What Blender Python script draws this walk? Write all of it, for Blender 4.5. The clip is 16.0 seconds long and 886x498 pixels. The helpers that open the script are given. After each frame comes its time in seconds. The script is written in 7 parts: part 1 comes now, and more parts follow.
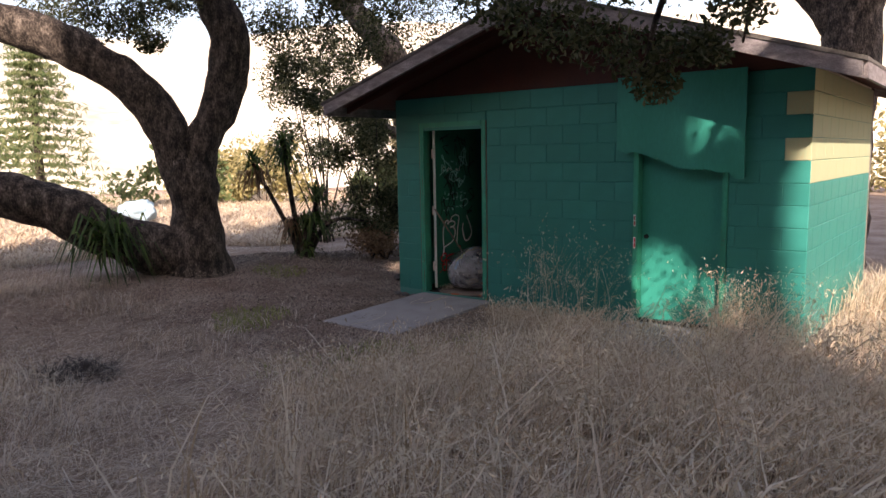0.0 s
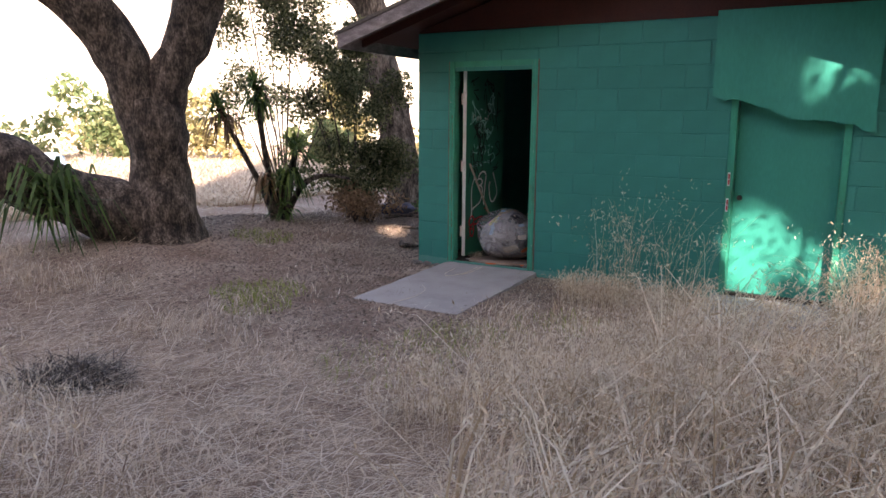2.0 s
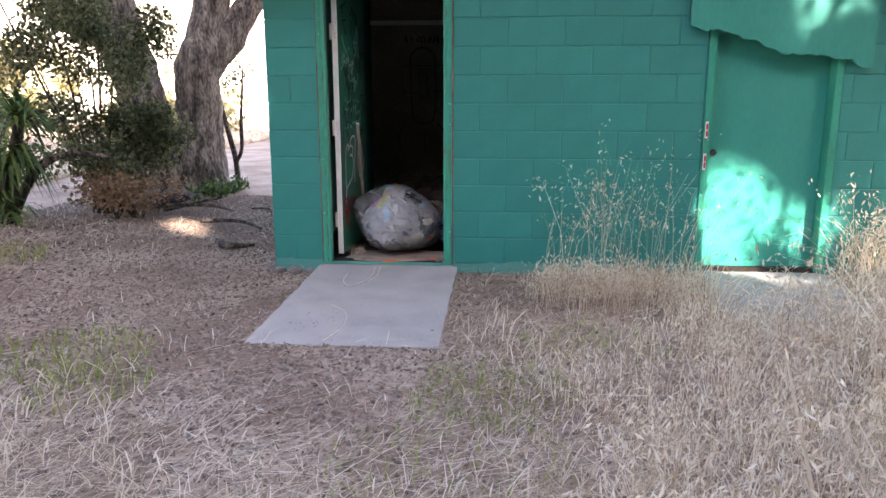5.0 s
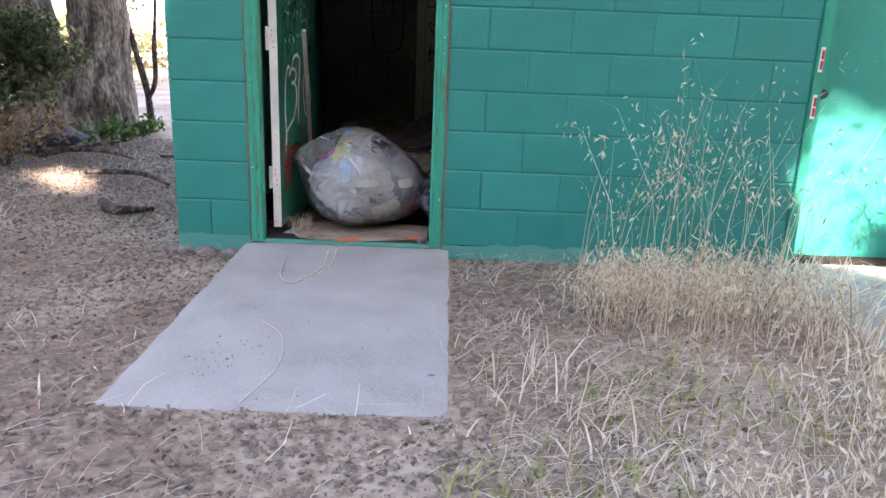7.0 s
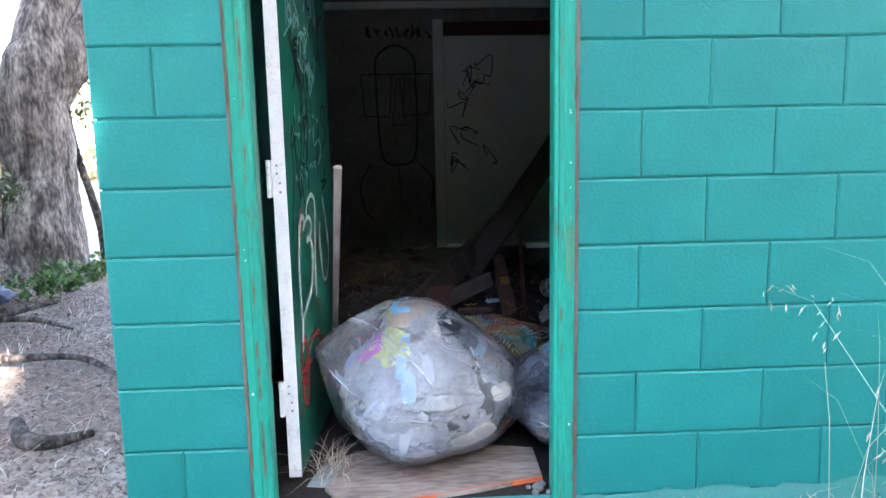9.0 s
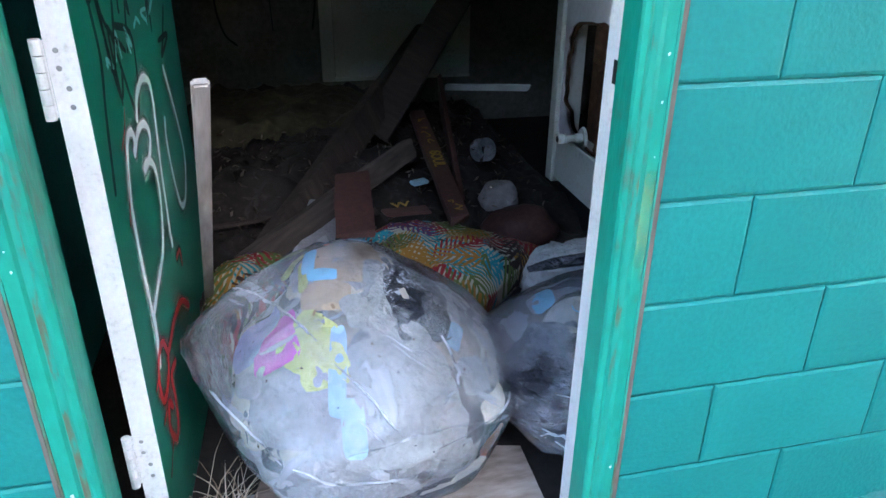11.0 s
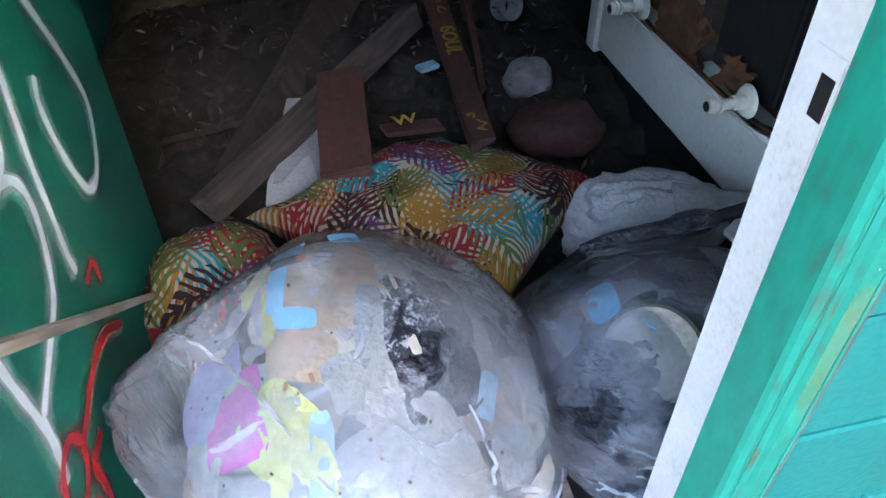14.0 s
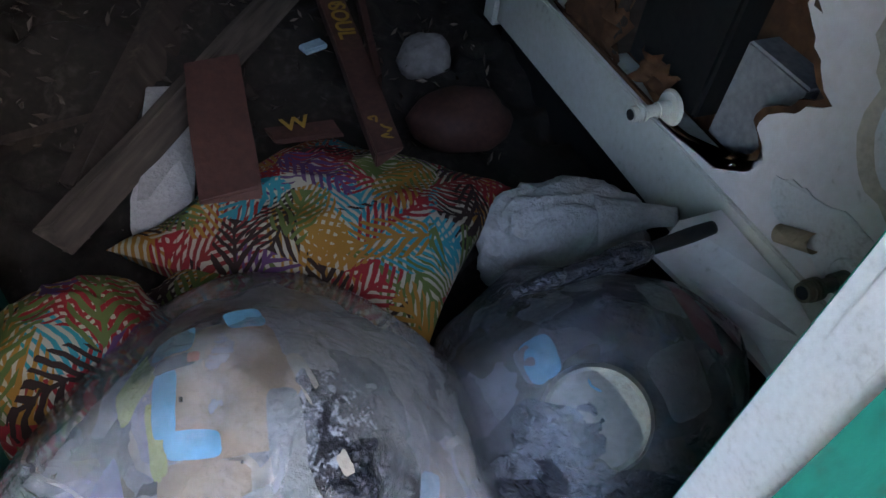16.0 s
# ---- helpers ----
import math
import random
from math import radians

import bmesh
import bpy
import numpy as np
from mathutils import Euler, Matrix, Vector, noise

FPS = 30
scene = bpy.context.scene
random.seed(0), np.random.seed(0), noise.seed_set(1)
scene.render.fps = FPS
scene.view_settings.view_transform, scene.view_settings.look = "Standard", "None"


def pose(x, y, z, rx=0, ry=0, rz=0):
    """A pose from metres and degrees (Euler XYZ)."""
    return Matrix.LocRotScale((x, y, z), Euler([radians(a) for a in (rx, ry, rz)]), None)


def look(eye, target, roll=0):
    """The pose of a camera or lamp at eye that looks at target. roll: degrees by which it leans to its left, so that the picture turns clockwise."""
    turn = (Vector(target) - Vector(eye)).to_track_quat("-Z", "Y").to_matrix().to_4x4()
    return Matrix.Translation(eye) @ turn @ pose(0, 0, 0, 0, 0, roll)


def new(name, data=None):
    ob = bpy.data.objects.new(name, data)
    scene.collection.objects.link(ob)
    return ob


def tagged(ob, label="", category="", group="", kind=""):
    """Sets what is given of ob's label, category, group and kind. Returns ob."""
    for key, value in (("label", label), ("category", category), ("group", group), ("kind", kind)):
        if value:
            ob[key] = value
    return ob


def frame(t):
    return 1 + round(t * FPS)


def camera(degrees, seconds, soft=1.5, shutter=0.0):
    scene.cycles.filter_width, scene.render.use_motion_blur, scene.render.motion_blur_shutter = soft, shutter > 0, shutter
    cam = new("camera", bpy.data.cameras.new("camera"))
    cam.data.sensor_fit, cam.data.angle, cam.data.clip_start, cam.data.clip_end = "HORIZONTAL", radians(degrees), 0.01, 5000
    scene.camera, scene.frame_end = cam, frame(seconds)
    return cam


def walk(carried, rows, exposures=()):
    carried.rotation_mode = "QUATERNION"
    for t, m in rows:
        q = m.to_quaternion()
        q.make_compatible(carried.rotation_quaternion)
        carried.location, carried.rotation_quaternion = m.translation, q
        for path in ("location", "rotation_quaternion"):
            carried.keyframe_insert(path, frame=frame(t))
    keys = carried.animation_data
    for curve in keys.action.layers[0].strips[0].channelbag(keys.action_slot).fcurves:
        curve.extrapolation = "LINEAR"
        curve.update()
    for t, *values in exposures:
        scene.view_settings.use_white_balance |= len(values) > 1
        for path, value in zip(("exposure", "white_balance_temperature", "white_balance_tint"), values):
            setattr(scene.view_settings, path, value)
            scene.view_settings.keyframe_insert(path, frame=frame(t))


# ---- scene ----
cam = camera(63.6, 16.0)
PATH = [
    (0, (5.809, -6.988, 1.716), (4.586, -5.427, 1.459), -1.0),
    (0.5, (5.35, -6.986, 1.74), (3.996, -5.55, 1.42), 0.6),
    (1, (4.82, -6.926, 1.708), (3.512, -5.458, 1.341), 0.2),
    (1.5, (4.323, -6.864, 1.664), (3.162, -5.28, 1.289), 2.0),
    (2, (3.827, -6.786, 1.545), (2.846, -5.081, 1.185), 0.4),
    (2.5, (3.334, -6.573, 1.454), (2.415, -4.84, 1.066), -1.2),
    (3, (2.818, -6.426, 1.373), (2.054, -4.606, 1.049), -0.0),
    (3.5, (2.339, -6.227, 1.358), (1.683, -4.368, 1.019), -0.6),
    (4, (1.934, -5.986, 1.379), (1.352, -4.107, 1.019), -0.6),
    (4.5, (1.591, -5.73, 1.32), (1.175, -3.807, 0.958), -0.3),
    (4.7, (1.495, -5.615, 1.304), (1.214, -3.672, 0.924), -0.9),
    (6.8, (0.987, -3.808, 1.002), (1.06, -1.89, 0.442), 2.2),
    (7, (1.004, -3.686, 1.022), (1.01, -1.762, 0.478), 2.2),
    (7.5, (0.894, -3.239, 1.032), (0.866, -1.28, 0.633), 3.7),
    (8, (0.747, -2.898, 1.109), (0.738, -0.928, 0.765), 0.1),
    (8.5, (0.628, -2.472, 1.1), (0.636, -0.493, 0.813), -0.3),
    (8.7, (0.578, -2.335, 1.116), (0.606, -0.354, 0.843), -0.7),
    (10.8, (0.385, -1.056, 1.255), (0.826, 0.692, 0.39), 0.9),
    (11, (0.392, -1.014, 1.264), (0.817, 0.739, 0.402), 0.6),
    (11.5, (0.351, -0.872, 1.259), (0.777, 0.87, 0.373), 1.2),
    (12, (0.243, -0.69, 1.273), (0.693, 1.028, 0.354), 1.6),
    (12.5, (0.23, -0.624, 1.294), (0.738, 1.025, 0.283), 1.7),
    (13, (0.296, -0.575, 1.319), (0.826, 0.914, 0.093), 3.0),
    (13.5, (0.414, -0.454, 1.318), (0.826, 0.991, -0.002), 1.2),
    (14, (0.515, -0.366, 1.331), (0.852, 1.086, -0.003), -0.4),
    (14.5, (0.525, -0.309, 1.29), (0.811, 0.971, -0.219), 2.7),
    (15, (0.511, -0.225, 1.251), (0.78, 0.749, -0.475), 4.4),
    (15.5, (0.499, -0.148, 1.274), (0.899, 0.873, -0.398), 7.4),
    (16, (0.511, -0.061, 1.353), (1.16, 1.142, -0.108), 8.6),
]
EXPOSURE = [(0, 1.1, 7700, 27), (1, 1.65, 7700, 27), (2, 2.15, 7700, 27), (3.5, 2.7, 7600, 27), (4.5, 2.95, 7400, 26), (7, 3.35, 7150, 20), (8, 3.9, 6550, 19), (8.7, 4.2, 6300, 15),
            (10.8, 4.25, 6000, 12), (12.5, 4.7, 6150, 13), (13.2, 4.85, 6200, 13), (14, 4.65, 6300, 14), (14.6, 4.85, 6350, 14), (15.2, 4.9, 6450, 14), (16, 4.0, 6500, 14)]
walk(cam, [(t, look(eye, target, roll)) for t, eye, target, roll in PATH], EXPOSURE)
SUN = Vector((0.50, -0.70, 0.46)).normalized()

# ---- world and sun ----
world = bpy.data.worlds.new("world")
scene.world = world
world.use_nodes = True
wn = world.node_tree
sky = wn.nodes.new("ShaderNodeTexSky")
sky.sky_type = "NISHITA"
sky.sun_disc = False
sky.sun_elevation = math.asin(SUN.z)
sky.sun_rotation = math.atan2(SUN.x, SUN.y)
sky.air_density, sky.dust_density, sky.ozone_density = 1.0, 2.0, 1.0
wn.links.new(sky.outputs[0], wn.nodes["Background"].inputs[0])
wn.nodes["Background"].inputs[1].default_value = 0.15
sun_data = bpy.data.lights.new("sun", "SUN")
sun_data.energy, sun_data.angle, sun_data.color = 5.0, radians(0.53), (1.0, 0.94, 0.84)
sun = new("sun", sun_data)
sun.matrix_world = look((12, -14, 14), Vector((12, -14, 14)) - SUN)

# ---- materials ----
def material(name, stops, scale=6.0, rough=0.8, bump=0.3, metal=0.0, fine=60.0, stretch=(1, 1, 1), rand=0.0, spec=0.4, detail=6.0, distance=0.01):
    """Colour from two scales of noise along stops, roughness and fine relief."""
    m = bpy.data.materials.new(name)
    m.use_nodes = True
    t = m.node_tree
    b = t.nodes["Principled BSDF"]
    co = t.nodes.new("ShaderNodeTexCoord")
    mp = t.nodes.new("ShaderNodeMapping")
    mp.inputs["Scale"].default_value = stretch
    t.links.new(co.outputs["Object"], mp.inputs[0])
    n1 = t.nodes.new("ShaderNodeTexNoise")
    n1.inputs["Scale"].default_value, n1.inputs["Detail"].default_value = scale, detail
    n2 = t.nodes.new("ShaderNodeTexNoise")
    n2.inputs["Scale"].default_value, n2.inputs["Detail"].default_value = fine, 4
    t.links.new(mp.outputs[0], n1.inputs[0])
    t.links.new(mp.outputs[0], n2.inputs[0])
    mix = t.nodes.new("ShaderNodeMath")
    mix.operation = "MULTIPLY_ADD"
    mix.inputs[1].default_value, mix.inputs[2].default_value = 0.45, 0.0
    add = t.nodes.new("ShaderNodeMath")
    add.operation = "MULTIPLY_ADD"
    add.inputs[1].default_value = 0.55
    t.links.new(n2.outputs[0], mix.inputs[0])
    t.links.new(n1.outputs[0], add.inputs[0])
    t.links.new(mix.outputs[0], add.inputs[2])
    last = add.outputs[0]
    if rand:
        oi = t.nodes.new("ShaderNodeObjectInfo")
        gi = t.nodes.new("ShaderNodeNewGeometry")
        su = t.nodes.new("ShaderNodeMath")
        su.operation = "ADD"
        t.links.new(oi.outputs["Random"], su.inputs[0])
        t.links.new(gi.outputs["Random Per Island"], su.inputs[1])
        ra = t.nodes.new("ShaderNodeMath")
        ra.operation = "MULTIPLY_ADD"
        ra.inputs[1].default_value = rand
        t.links.new(su.outputs[0], ra.inputs[0])
        t.links.new(last, ra.inputs[2])
        off = t.nodes.new("ShaderNodeMath")
        off.operation = "SUBTRACT"
        off.inputs[1].default_value = rand
        t.links.new(ra.outputs[0], off.inputs[0])
        last = off.outputs[0]
    ramp = t.nodes.new("ShaderNodeValToRGB")
    els = ramp.color_ramp.elements
    while len(els) < len(stops):
        els.new(0.5)
    for e, (p, c) in zip(els, stops):
        e.position, e.color = p, (*c, 1)
    t.links.new(last, ramp.inputs[0])
    t.links.new(ramp.outputs[0], b.inputs["Base Color"])
    b.inputs["Metallic"].default_value = metal
    b.inputs["Specular IOR Level"].default_value = spec
    rr = t.nodes.new("ShaderNodeMapRange")
    rr.inputs["To Min"].default_value, rr.inputs["To Max"].default_value = max(0.05, rough - 0.15), min(1, rough + 0.15)
    t.links.new(n1.outputs[0], rr.inputs[0])
    t.links.new(rr.outputs[0], b.inputs["Roughness"])
    bp = t.nodes.new("ShaderNodeBump")
    bp.inputs["Strength"].default_value, bp.inputs["Distance"].default_value = bump, distance
    t.links.new(add.outputs[0], bp.inputs["Height"])
    t.links.new(bp.outputs[0], b.inputs["Normal"])
    return m


def leafy(name, stops, through_light=0.35, rough=0.55):
    """Thin leaf: island-random colour and some light through it."""
    m = bpy.data.materials.new(name)
    m.use_nodes = True
    t = m.node_tree
    b = t.nodes["Principled BSDF"]
    gi = t.nodes.new("ShaderNodeNewGeometry")
    ramp = t.nodes.new("ShaderNodeValToRGB")
    els = ramp.color_ramp.elements
    while len(els) < len(stops):
        els.new(0.5)
    for e, (p, c) in zip(els, stops):
        e.position, e.color = p, (*c, 1)
    t.links.new(gi.outputs["Random Per Island"], ramp.inputs[0])
    t.links.new(ramp.outputs[0], b.inputs["Base Color"])
    b.inputs["Roughness"].default_value = rough
    b.inputs["Specular IOR Level"].default_value = 0.3
    tr = t.nodes.new("ShaderNodeBsdfTranslucent")
    t.links.new(ramp.outputs[0], tr.inputs[0])
    mx = t.nodes.new("ShaderNodeMixShader")
    mx.inputs[0].default_value = through_light
    t.links.new(b.outputs[0], mx.inputs[1])
    t.links.new(tr.outputs[0], mx.inputs[2])
    t.links.new(mx.outputs[0], t.nodes["Material Output"].inputs[0])
    return m


TEAL = (0.009, 0.205, 0.177)
PAINT = material("teal_block_paint", [(0.25, (0.007, 0.165, 0.143)), (0.5, TEAL), (0.75, (0.015, 0.255, 0.222))], scale=3.0, fine=90, rough=0.5, bump=0.6, rand=0.12, spec=0.4, distance=0.006)
JOINT = material("teal_joint_paint", [(0.3, (0.008, 0.17, 0.148)), (0.7, (0.012, 0.24, 0.21))], scale=8, rough=0.7, bump=0.5)
BASE_PAINT = material("faded_base_paint", [(0.3, (0.10, 0.25, 0.23)), (0.55, (0.05, 0.26, 0.22)), (0.75, (0.20, 0.27, 0.25))], scale=6, fine=90, rough=0.7, bump=0.4)
BOARD_PAINT = material("teal_board_paint", [(0.3, (0.008, 0.21, 0.165)), (0.6, (0.012, 0.265, 0.21)), (0.8, (0.018, 0.31, 0.245))], scale=2.5, fine=60, rough=0.45, bump=0.15, stretch=(1, 1, 0.3))
DOOR_PAINT = material("green_door_paint", [(0.3, (0.006, 0.15, 0.10)), (0.6, (0.008, 0.19, 0.125)), (0.8, (0.012, 0.235, 0.16))], scale=2.5, fine=80, rough=0.4, bump=0.1)
FRAME_PAINT = material("green_frame_paint", [(0.28, (0.09, 0.13, 0.09)), (0.42, (0.012, 0.25, 0.17)), (0.62, (0.014, 0.31, 0.215)), (0.8, (0.05, 0.36, 0.27))], scale=5, fine=70, rough=0.4, bump=0.25, stretch=(1, 1, 0.35))
WHITE = material("aged_white_paint", [(0.25, (0.42, 0.40, 0.37)), (0.45, (0.70, 0.69, 0.68)), (0.7, (0.80, 0.80, 0.80))], scale=9, fine=120, rough=0.5, bump=0.2)
CREAM = material("grimy_cream_paint", [(0.25, (0.34, 0.30, 0.23)), (0.42, (0.66, 0.63, 0.55)), (0.7, (0.76, 0.74, 0.69))], scale=5, fine=60, rough=0.6, bump=0.2)
TAN = material("tan_primer", [(0.3, (0.44, 0.36, 0.22)), (0.45, (0.40, 0.43, 0.27)), (0.7, (0.33, 0.44, 0.29))], scale=2.2, fine=50, rough=0.8, bump=0.3, stretch=(1, 1, 0.4))
BROWN = material("red_brown_wood", [(0.3, (0.045, 0.012, 0.010)), (0.6, (0.075, 0.022, 0.016)), (0.8, (0.10, 0.035, 0.026))], scale=4, fine=80, rough=0.65, bump=0.3, stretch=(1, 0.2, 1))
FASCIA = material("weathered_fascia", [(0.3, (0.10, 0.085, 0.085)), (0.5, (0.21, 0.19, 0.20)), (0.75, (0.42, 0.40, 0.40))], scale=7, fine=70, rough=0.8, bump=0.5, stretch=(1, 1, 3))
ROOFING = material("grey_shingle", [(0.3, (0.06, 0.055, 0.05)), (0.7, (0.16, 0.15, 0.14))], scale=12, rough=0.9, bump=0.6)
CONCRETE = material("grey_concrete", [(0.25, (0.20, 0.19, 0.18)), (0.45, (0.33, 0.315, 0.305)), (0.7, (0.42, 0.405, 0.39))], scale=3.5, fine=150, rough=0.85, bump=0.35, distance=0.006)
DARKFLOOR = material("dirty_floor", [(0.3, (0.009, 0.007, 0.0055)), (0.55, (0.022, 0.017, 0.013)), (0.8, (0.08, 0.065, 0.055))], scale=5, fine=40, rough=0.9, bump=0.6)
SOIL = material("dry_soil", [(0.28, (0.12, 0.075, 0.055)), (0.45, (0.27, 0.185, 0.14)), (0.6, (0.43, 0.345, 0.275)), (0.75, (0.54, 0.45, 0.365))], scale=1.3, fine=28, rough=0.95, bump=0.8, distance=0.03, detail=9)
# oak bark with the backlit darkness of the trunks put into its colour
BARK = material("dimmed_oak_bark", [(0.38, (0.010, 0.008, 0.007)), (0.47, (0.045, 0.035, 0.029)), (0.58, (0.13, 0.107, 0.09)), (0.70, (0.30, 0.26, 0.225))], scale=11, fine=48, rough=0.95, bump=1.0, stretch=(1, 1, 0.5), distance=0.06, detail=9)
CHIPS = material("wood_chips", [(0.15, (0.10, 0.075, 0.06)), (0.45, (0.18, 0.14, 0.113)), (0.72, (0.28, 0.225, 0.185)), (0.95, (0.52, 0.455, 0.39))], scale=30, rough=0.9, bump=0.3, rand=0.3)
# the same bark without the backlit darkening, for the twin trunks
PALEBARK = material("grey_furrowed_bark", [(0.36, (0.020, 0.015, 0.013)), (0.46, (0.085, 0.068, 0.056)), (0.57, (0.22, 0.185, 0.155)), (0.70, (0.42, 0.37, 0.32))], scale=9, fine=40, rough=0.95, bump=1.0, stretch=(1, 1, 0.35), distance=0.06, detail=9)
OAKLEAF = leafy("oak_leaf", [(0.0, (0.025, 0.035, 0.012)), (0.5, (0.055, 0.07, 0.026)), (0.85, (0.10, 0.11, 0.05)), (1.0, (0.16, 0.15, 0.09))], 0.25)
BUSHLEAF = leafy("bush_leaf", [(0.0, (0.04, 0.055, 0.022)), (0.5, (0.10, 0.12, 0.055)), (1.0, (0.26, 0.26, 0.14))], 0.4)
PALELEAF = leafy("sunlit_leaf", [(0.0, (0.10, 0.16, 0.07)), (0.5, (0.17, 0.22, 0.10)), (1.0, (0.26, 0.28, 0.14))], 0.4)
YELLOWLEAF = leafy("dry_bush_leaf", [(0.0, (0.22, 0.20, 0.09)), (0.5, (0.34, 0.30, 0.14)), (1.0, (0.45, 0.40, 0.22))], 0.4)
YUCCALEAF = leafy("yucca_leaf", [(0.0, (0.03, 0.06, 0.02)), (0.6, (0.07, 0.14, 0.04)), (1.0, (0.16, 0.24, 0.07))], 0.3)
DEADLEAF = leafy("dead_leaf", [(0.0, (0.16, 0.10, 0.06)), (1.0, (0.34, 0.23, 0.14))], 0.3)
DRYGRASS = leafy("dry_grass", [(0.0, (0.20, 0.14, 0.10)), (0.18, (0.46, 0.35, 0.25)), (0.45, (0.70, 0.58, 0.44)), (0.8, (0.80, 0.70, 0.57)), (1.0, (0.88, 0.82, 0.72))], 0.4)
GREENGRASS = leafy("green_grass", [(0.0, (0.16, 0.21, 0.05)), (1.0, (0.38, 0.42, 0.13))], 0.4)
HILL = material("dry_hillside", [(0.3, (0.38, 0.35, 0.26)), (0.5, (0.58, 0.54, 0.44)), (0.7, (0.70, 0.66, 0.56))], scale=0.09, fine=0.8, rough=0.95, bump=0.4, distance=0.3)
STONE = material("grey_rock", [(0.3, (0.10, 0.09, 0.085)), (0.6, (0.22, 0.20, 0.19)), (0.8, (0.34, 0.32, 0.30))], scale=5, fine=40, rough=0.9, bump=0.7)
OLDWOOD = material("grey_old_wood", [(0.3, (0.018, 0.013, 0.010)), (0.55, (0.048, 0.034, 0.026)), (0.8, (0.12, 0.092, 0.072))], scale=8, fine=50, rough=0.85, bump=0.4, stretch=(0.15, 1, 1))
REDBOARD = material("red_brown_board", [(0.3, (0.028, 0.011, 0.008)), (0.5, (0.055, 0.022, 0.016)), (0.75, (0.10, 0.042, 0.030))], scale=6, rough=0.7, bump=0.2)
STEEL = material("dull_steel", [(0.3, (0.20, 0.20, 0.20)), (0.7, (0.42, 0.42, 0.42))], scale=20, rough=0.4, bump=0.1, metal=0.9)
# plain black, also painted in for the dark of holes and gaps
BLACK = material("black_and_shade_fill", [(0.3, (0.006, 0.006, 0.006)), (0.7, (0.02, 0.02, 0.02))], scale=8, rough=0.6, bump=0.1)
PALESTALK = leafy("bleached_stalk", [(0.0, (0.42, 0.31, 0.20)), (0.5, (0.71, 0.60, 0.46)), (1.0, (0.87, 0.80, 0.67))], 0.4)
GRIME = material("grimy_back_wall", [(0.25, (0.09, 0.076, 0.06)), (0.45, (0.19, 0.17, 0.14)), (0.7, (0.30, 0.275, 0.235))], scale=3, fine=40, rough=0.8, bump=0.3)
TWIG = leafy("dark_twig", [(0.0, (0.03, 0.022, 0.017)), (0.7, (0.085, 0.064, 0.05)), (1.0, (0.20, 0.165, 0.135))], 0.1)
DARKBLUE = material("dark_blue_plastic", [(0.3, (0.02, 0.022, 0.045)), (0.7, (0.06, 0.065, 0.11))], scale=9, rough=0.4, bump=0.6)


# ---- helpers of this place ----
def link(name, me, mat, parent=None, smooth=False):
    if mat is not None:
        me.materials.append(mat)
    if smooth:
        me.polygons.foreach_set("use_smooth", [True] * len(me.polygons))
    ob = new(name, me)
    ob.parent = parent
    return ob


def part(name, bm, mat, parent=None, label="", smooth=False):
    me = bpy.data.meshes.new(name)
    bm.to_mesh(me)
    bm.free()
    ob = link(name, me, mat, parent, smooth)
    return tagged(ob, label)


def raw(name, verts, faces, mat, parent=None, label="", smooth=False):
    me = bpy.data.meshes.new(name)
    me.from_pydata(verts, [], faces)
    me.update()
    return tagged(link(name, me, mat, parent, smooth), label)


def thing(name, label, category, group="", kind="", at=(0, 0, 0)):
    ob = new(name)
    ob.location = at
    ob.empty_display_size = 0.1
    return tagged(ob, label, category, group, kind)


def box(lo, hi, bevel=0.0, bm=None, turn=None):
    """A box from corner to corner, bevelled, into bm or a new bmesh."""
    tmp = bmesh.new()
    bmesh.ops.create_cube(tmp, size=1)
    lo, hi = Vector(lo), Vector(hi)
    for v in tmp.verts:
        v.co = Vector([lo[i] + (v.co[i] + 0.5) * (hi[i] - lo[i]) for i in range(3)])
    if bevel:
        bmesh.ops.bevel(tmp, geom=tmp.edges[:], offset=bevel, segments=2, affect="EDGES", clamp_overlap=True)
    if turn is not None:
        bmesh.ops.transform(tmp, matrix=turn, verts=tmp.verts)
    if bm is None:
        return tmp
    me = bpy.data.meshes.new("tmp")
    tmp.to_mesh(me)
    tmp.free()
    bm.from_mesh(me)
    bpy.data.meshes.remove(me)
    return bm


def smooth_line(pts, n=8):
    """Catmull-Rom through rows of numbers."""
    p = np.array(pts, float)
    p = np.vstack([2 * p[0] - p[1], p, 2 * p[-1] - p[-2]])
    out = []
    for i in range(1, len(p) - 2):
        a, b, c, d = p[i - 1], p[i], p[i + 1], p[i + 2]
        for k in range(n):
            u = k / n
            out.append(0.5 * (2 * b + (c - a) * u + (2 * a - 5 * b + 4 * c - d) * u * u + (3 * b - a - 3 * c + d) * u ** 3))
    out.append(p[-2])
    return np.array(out)


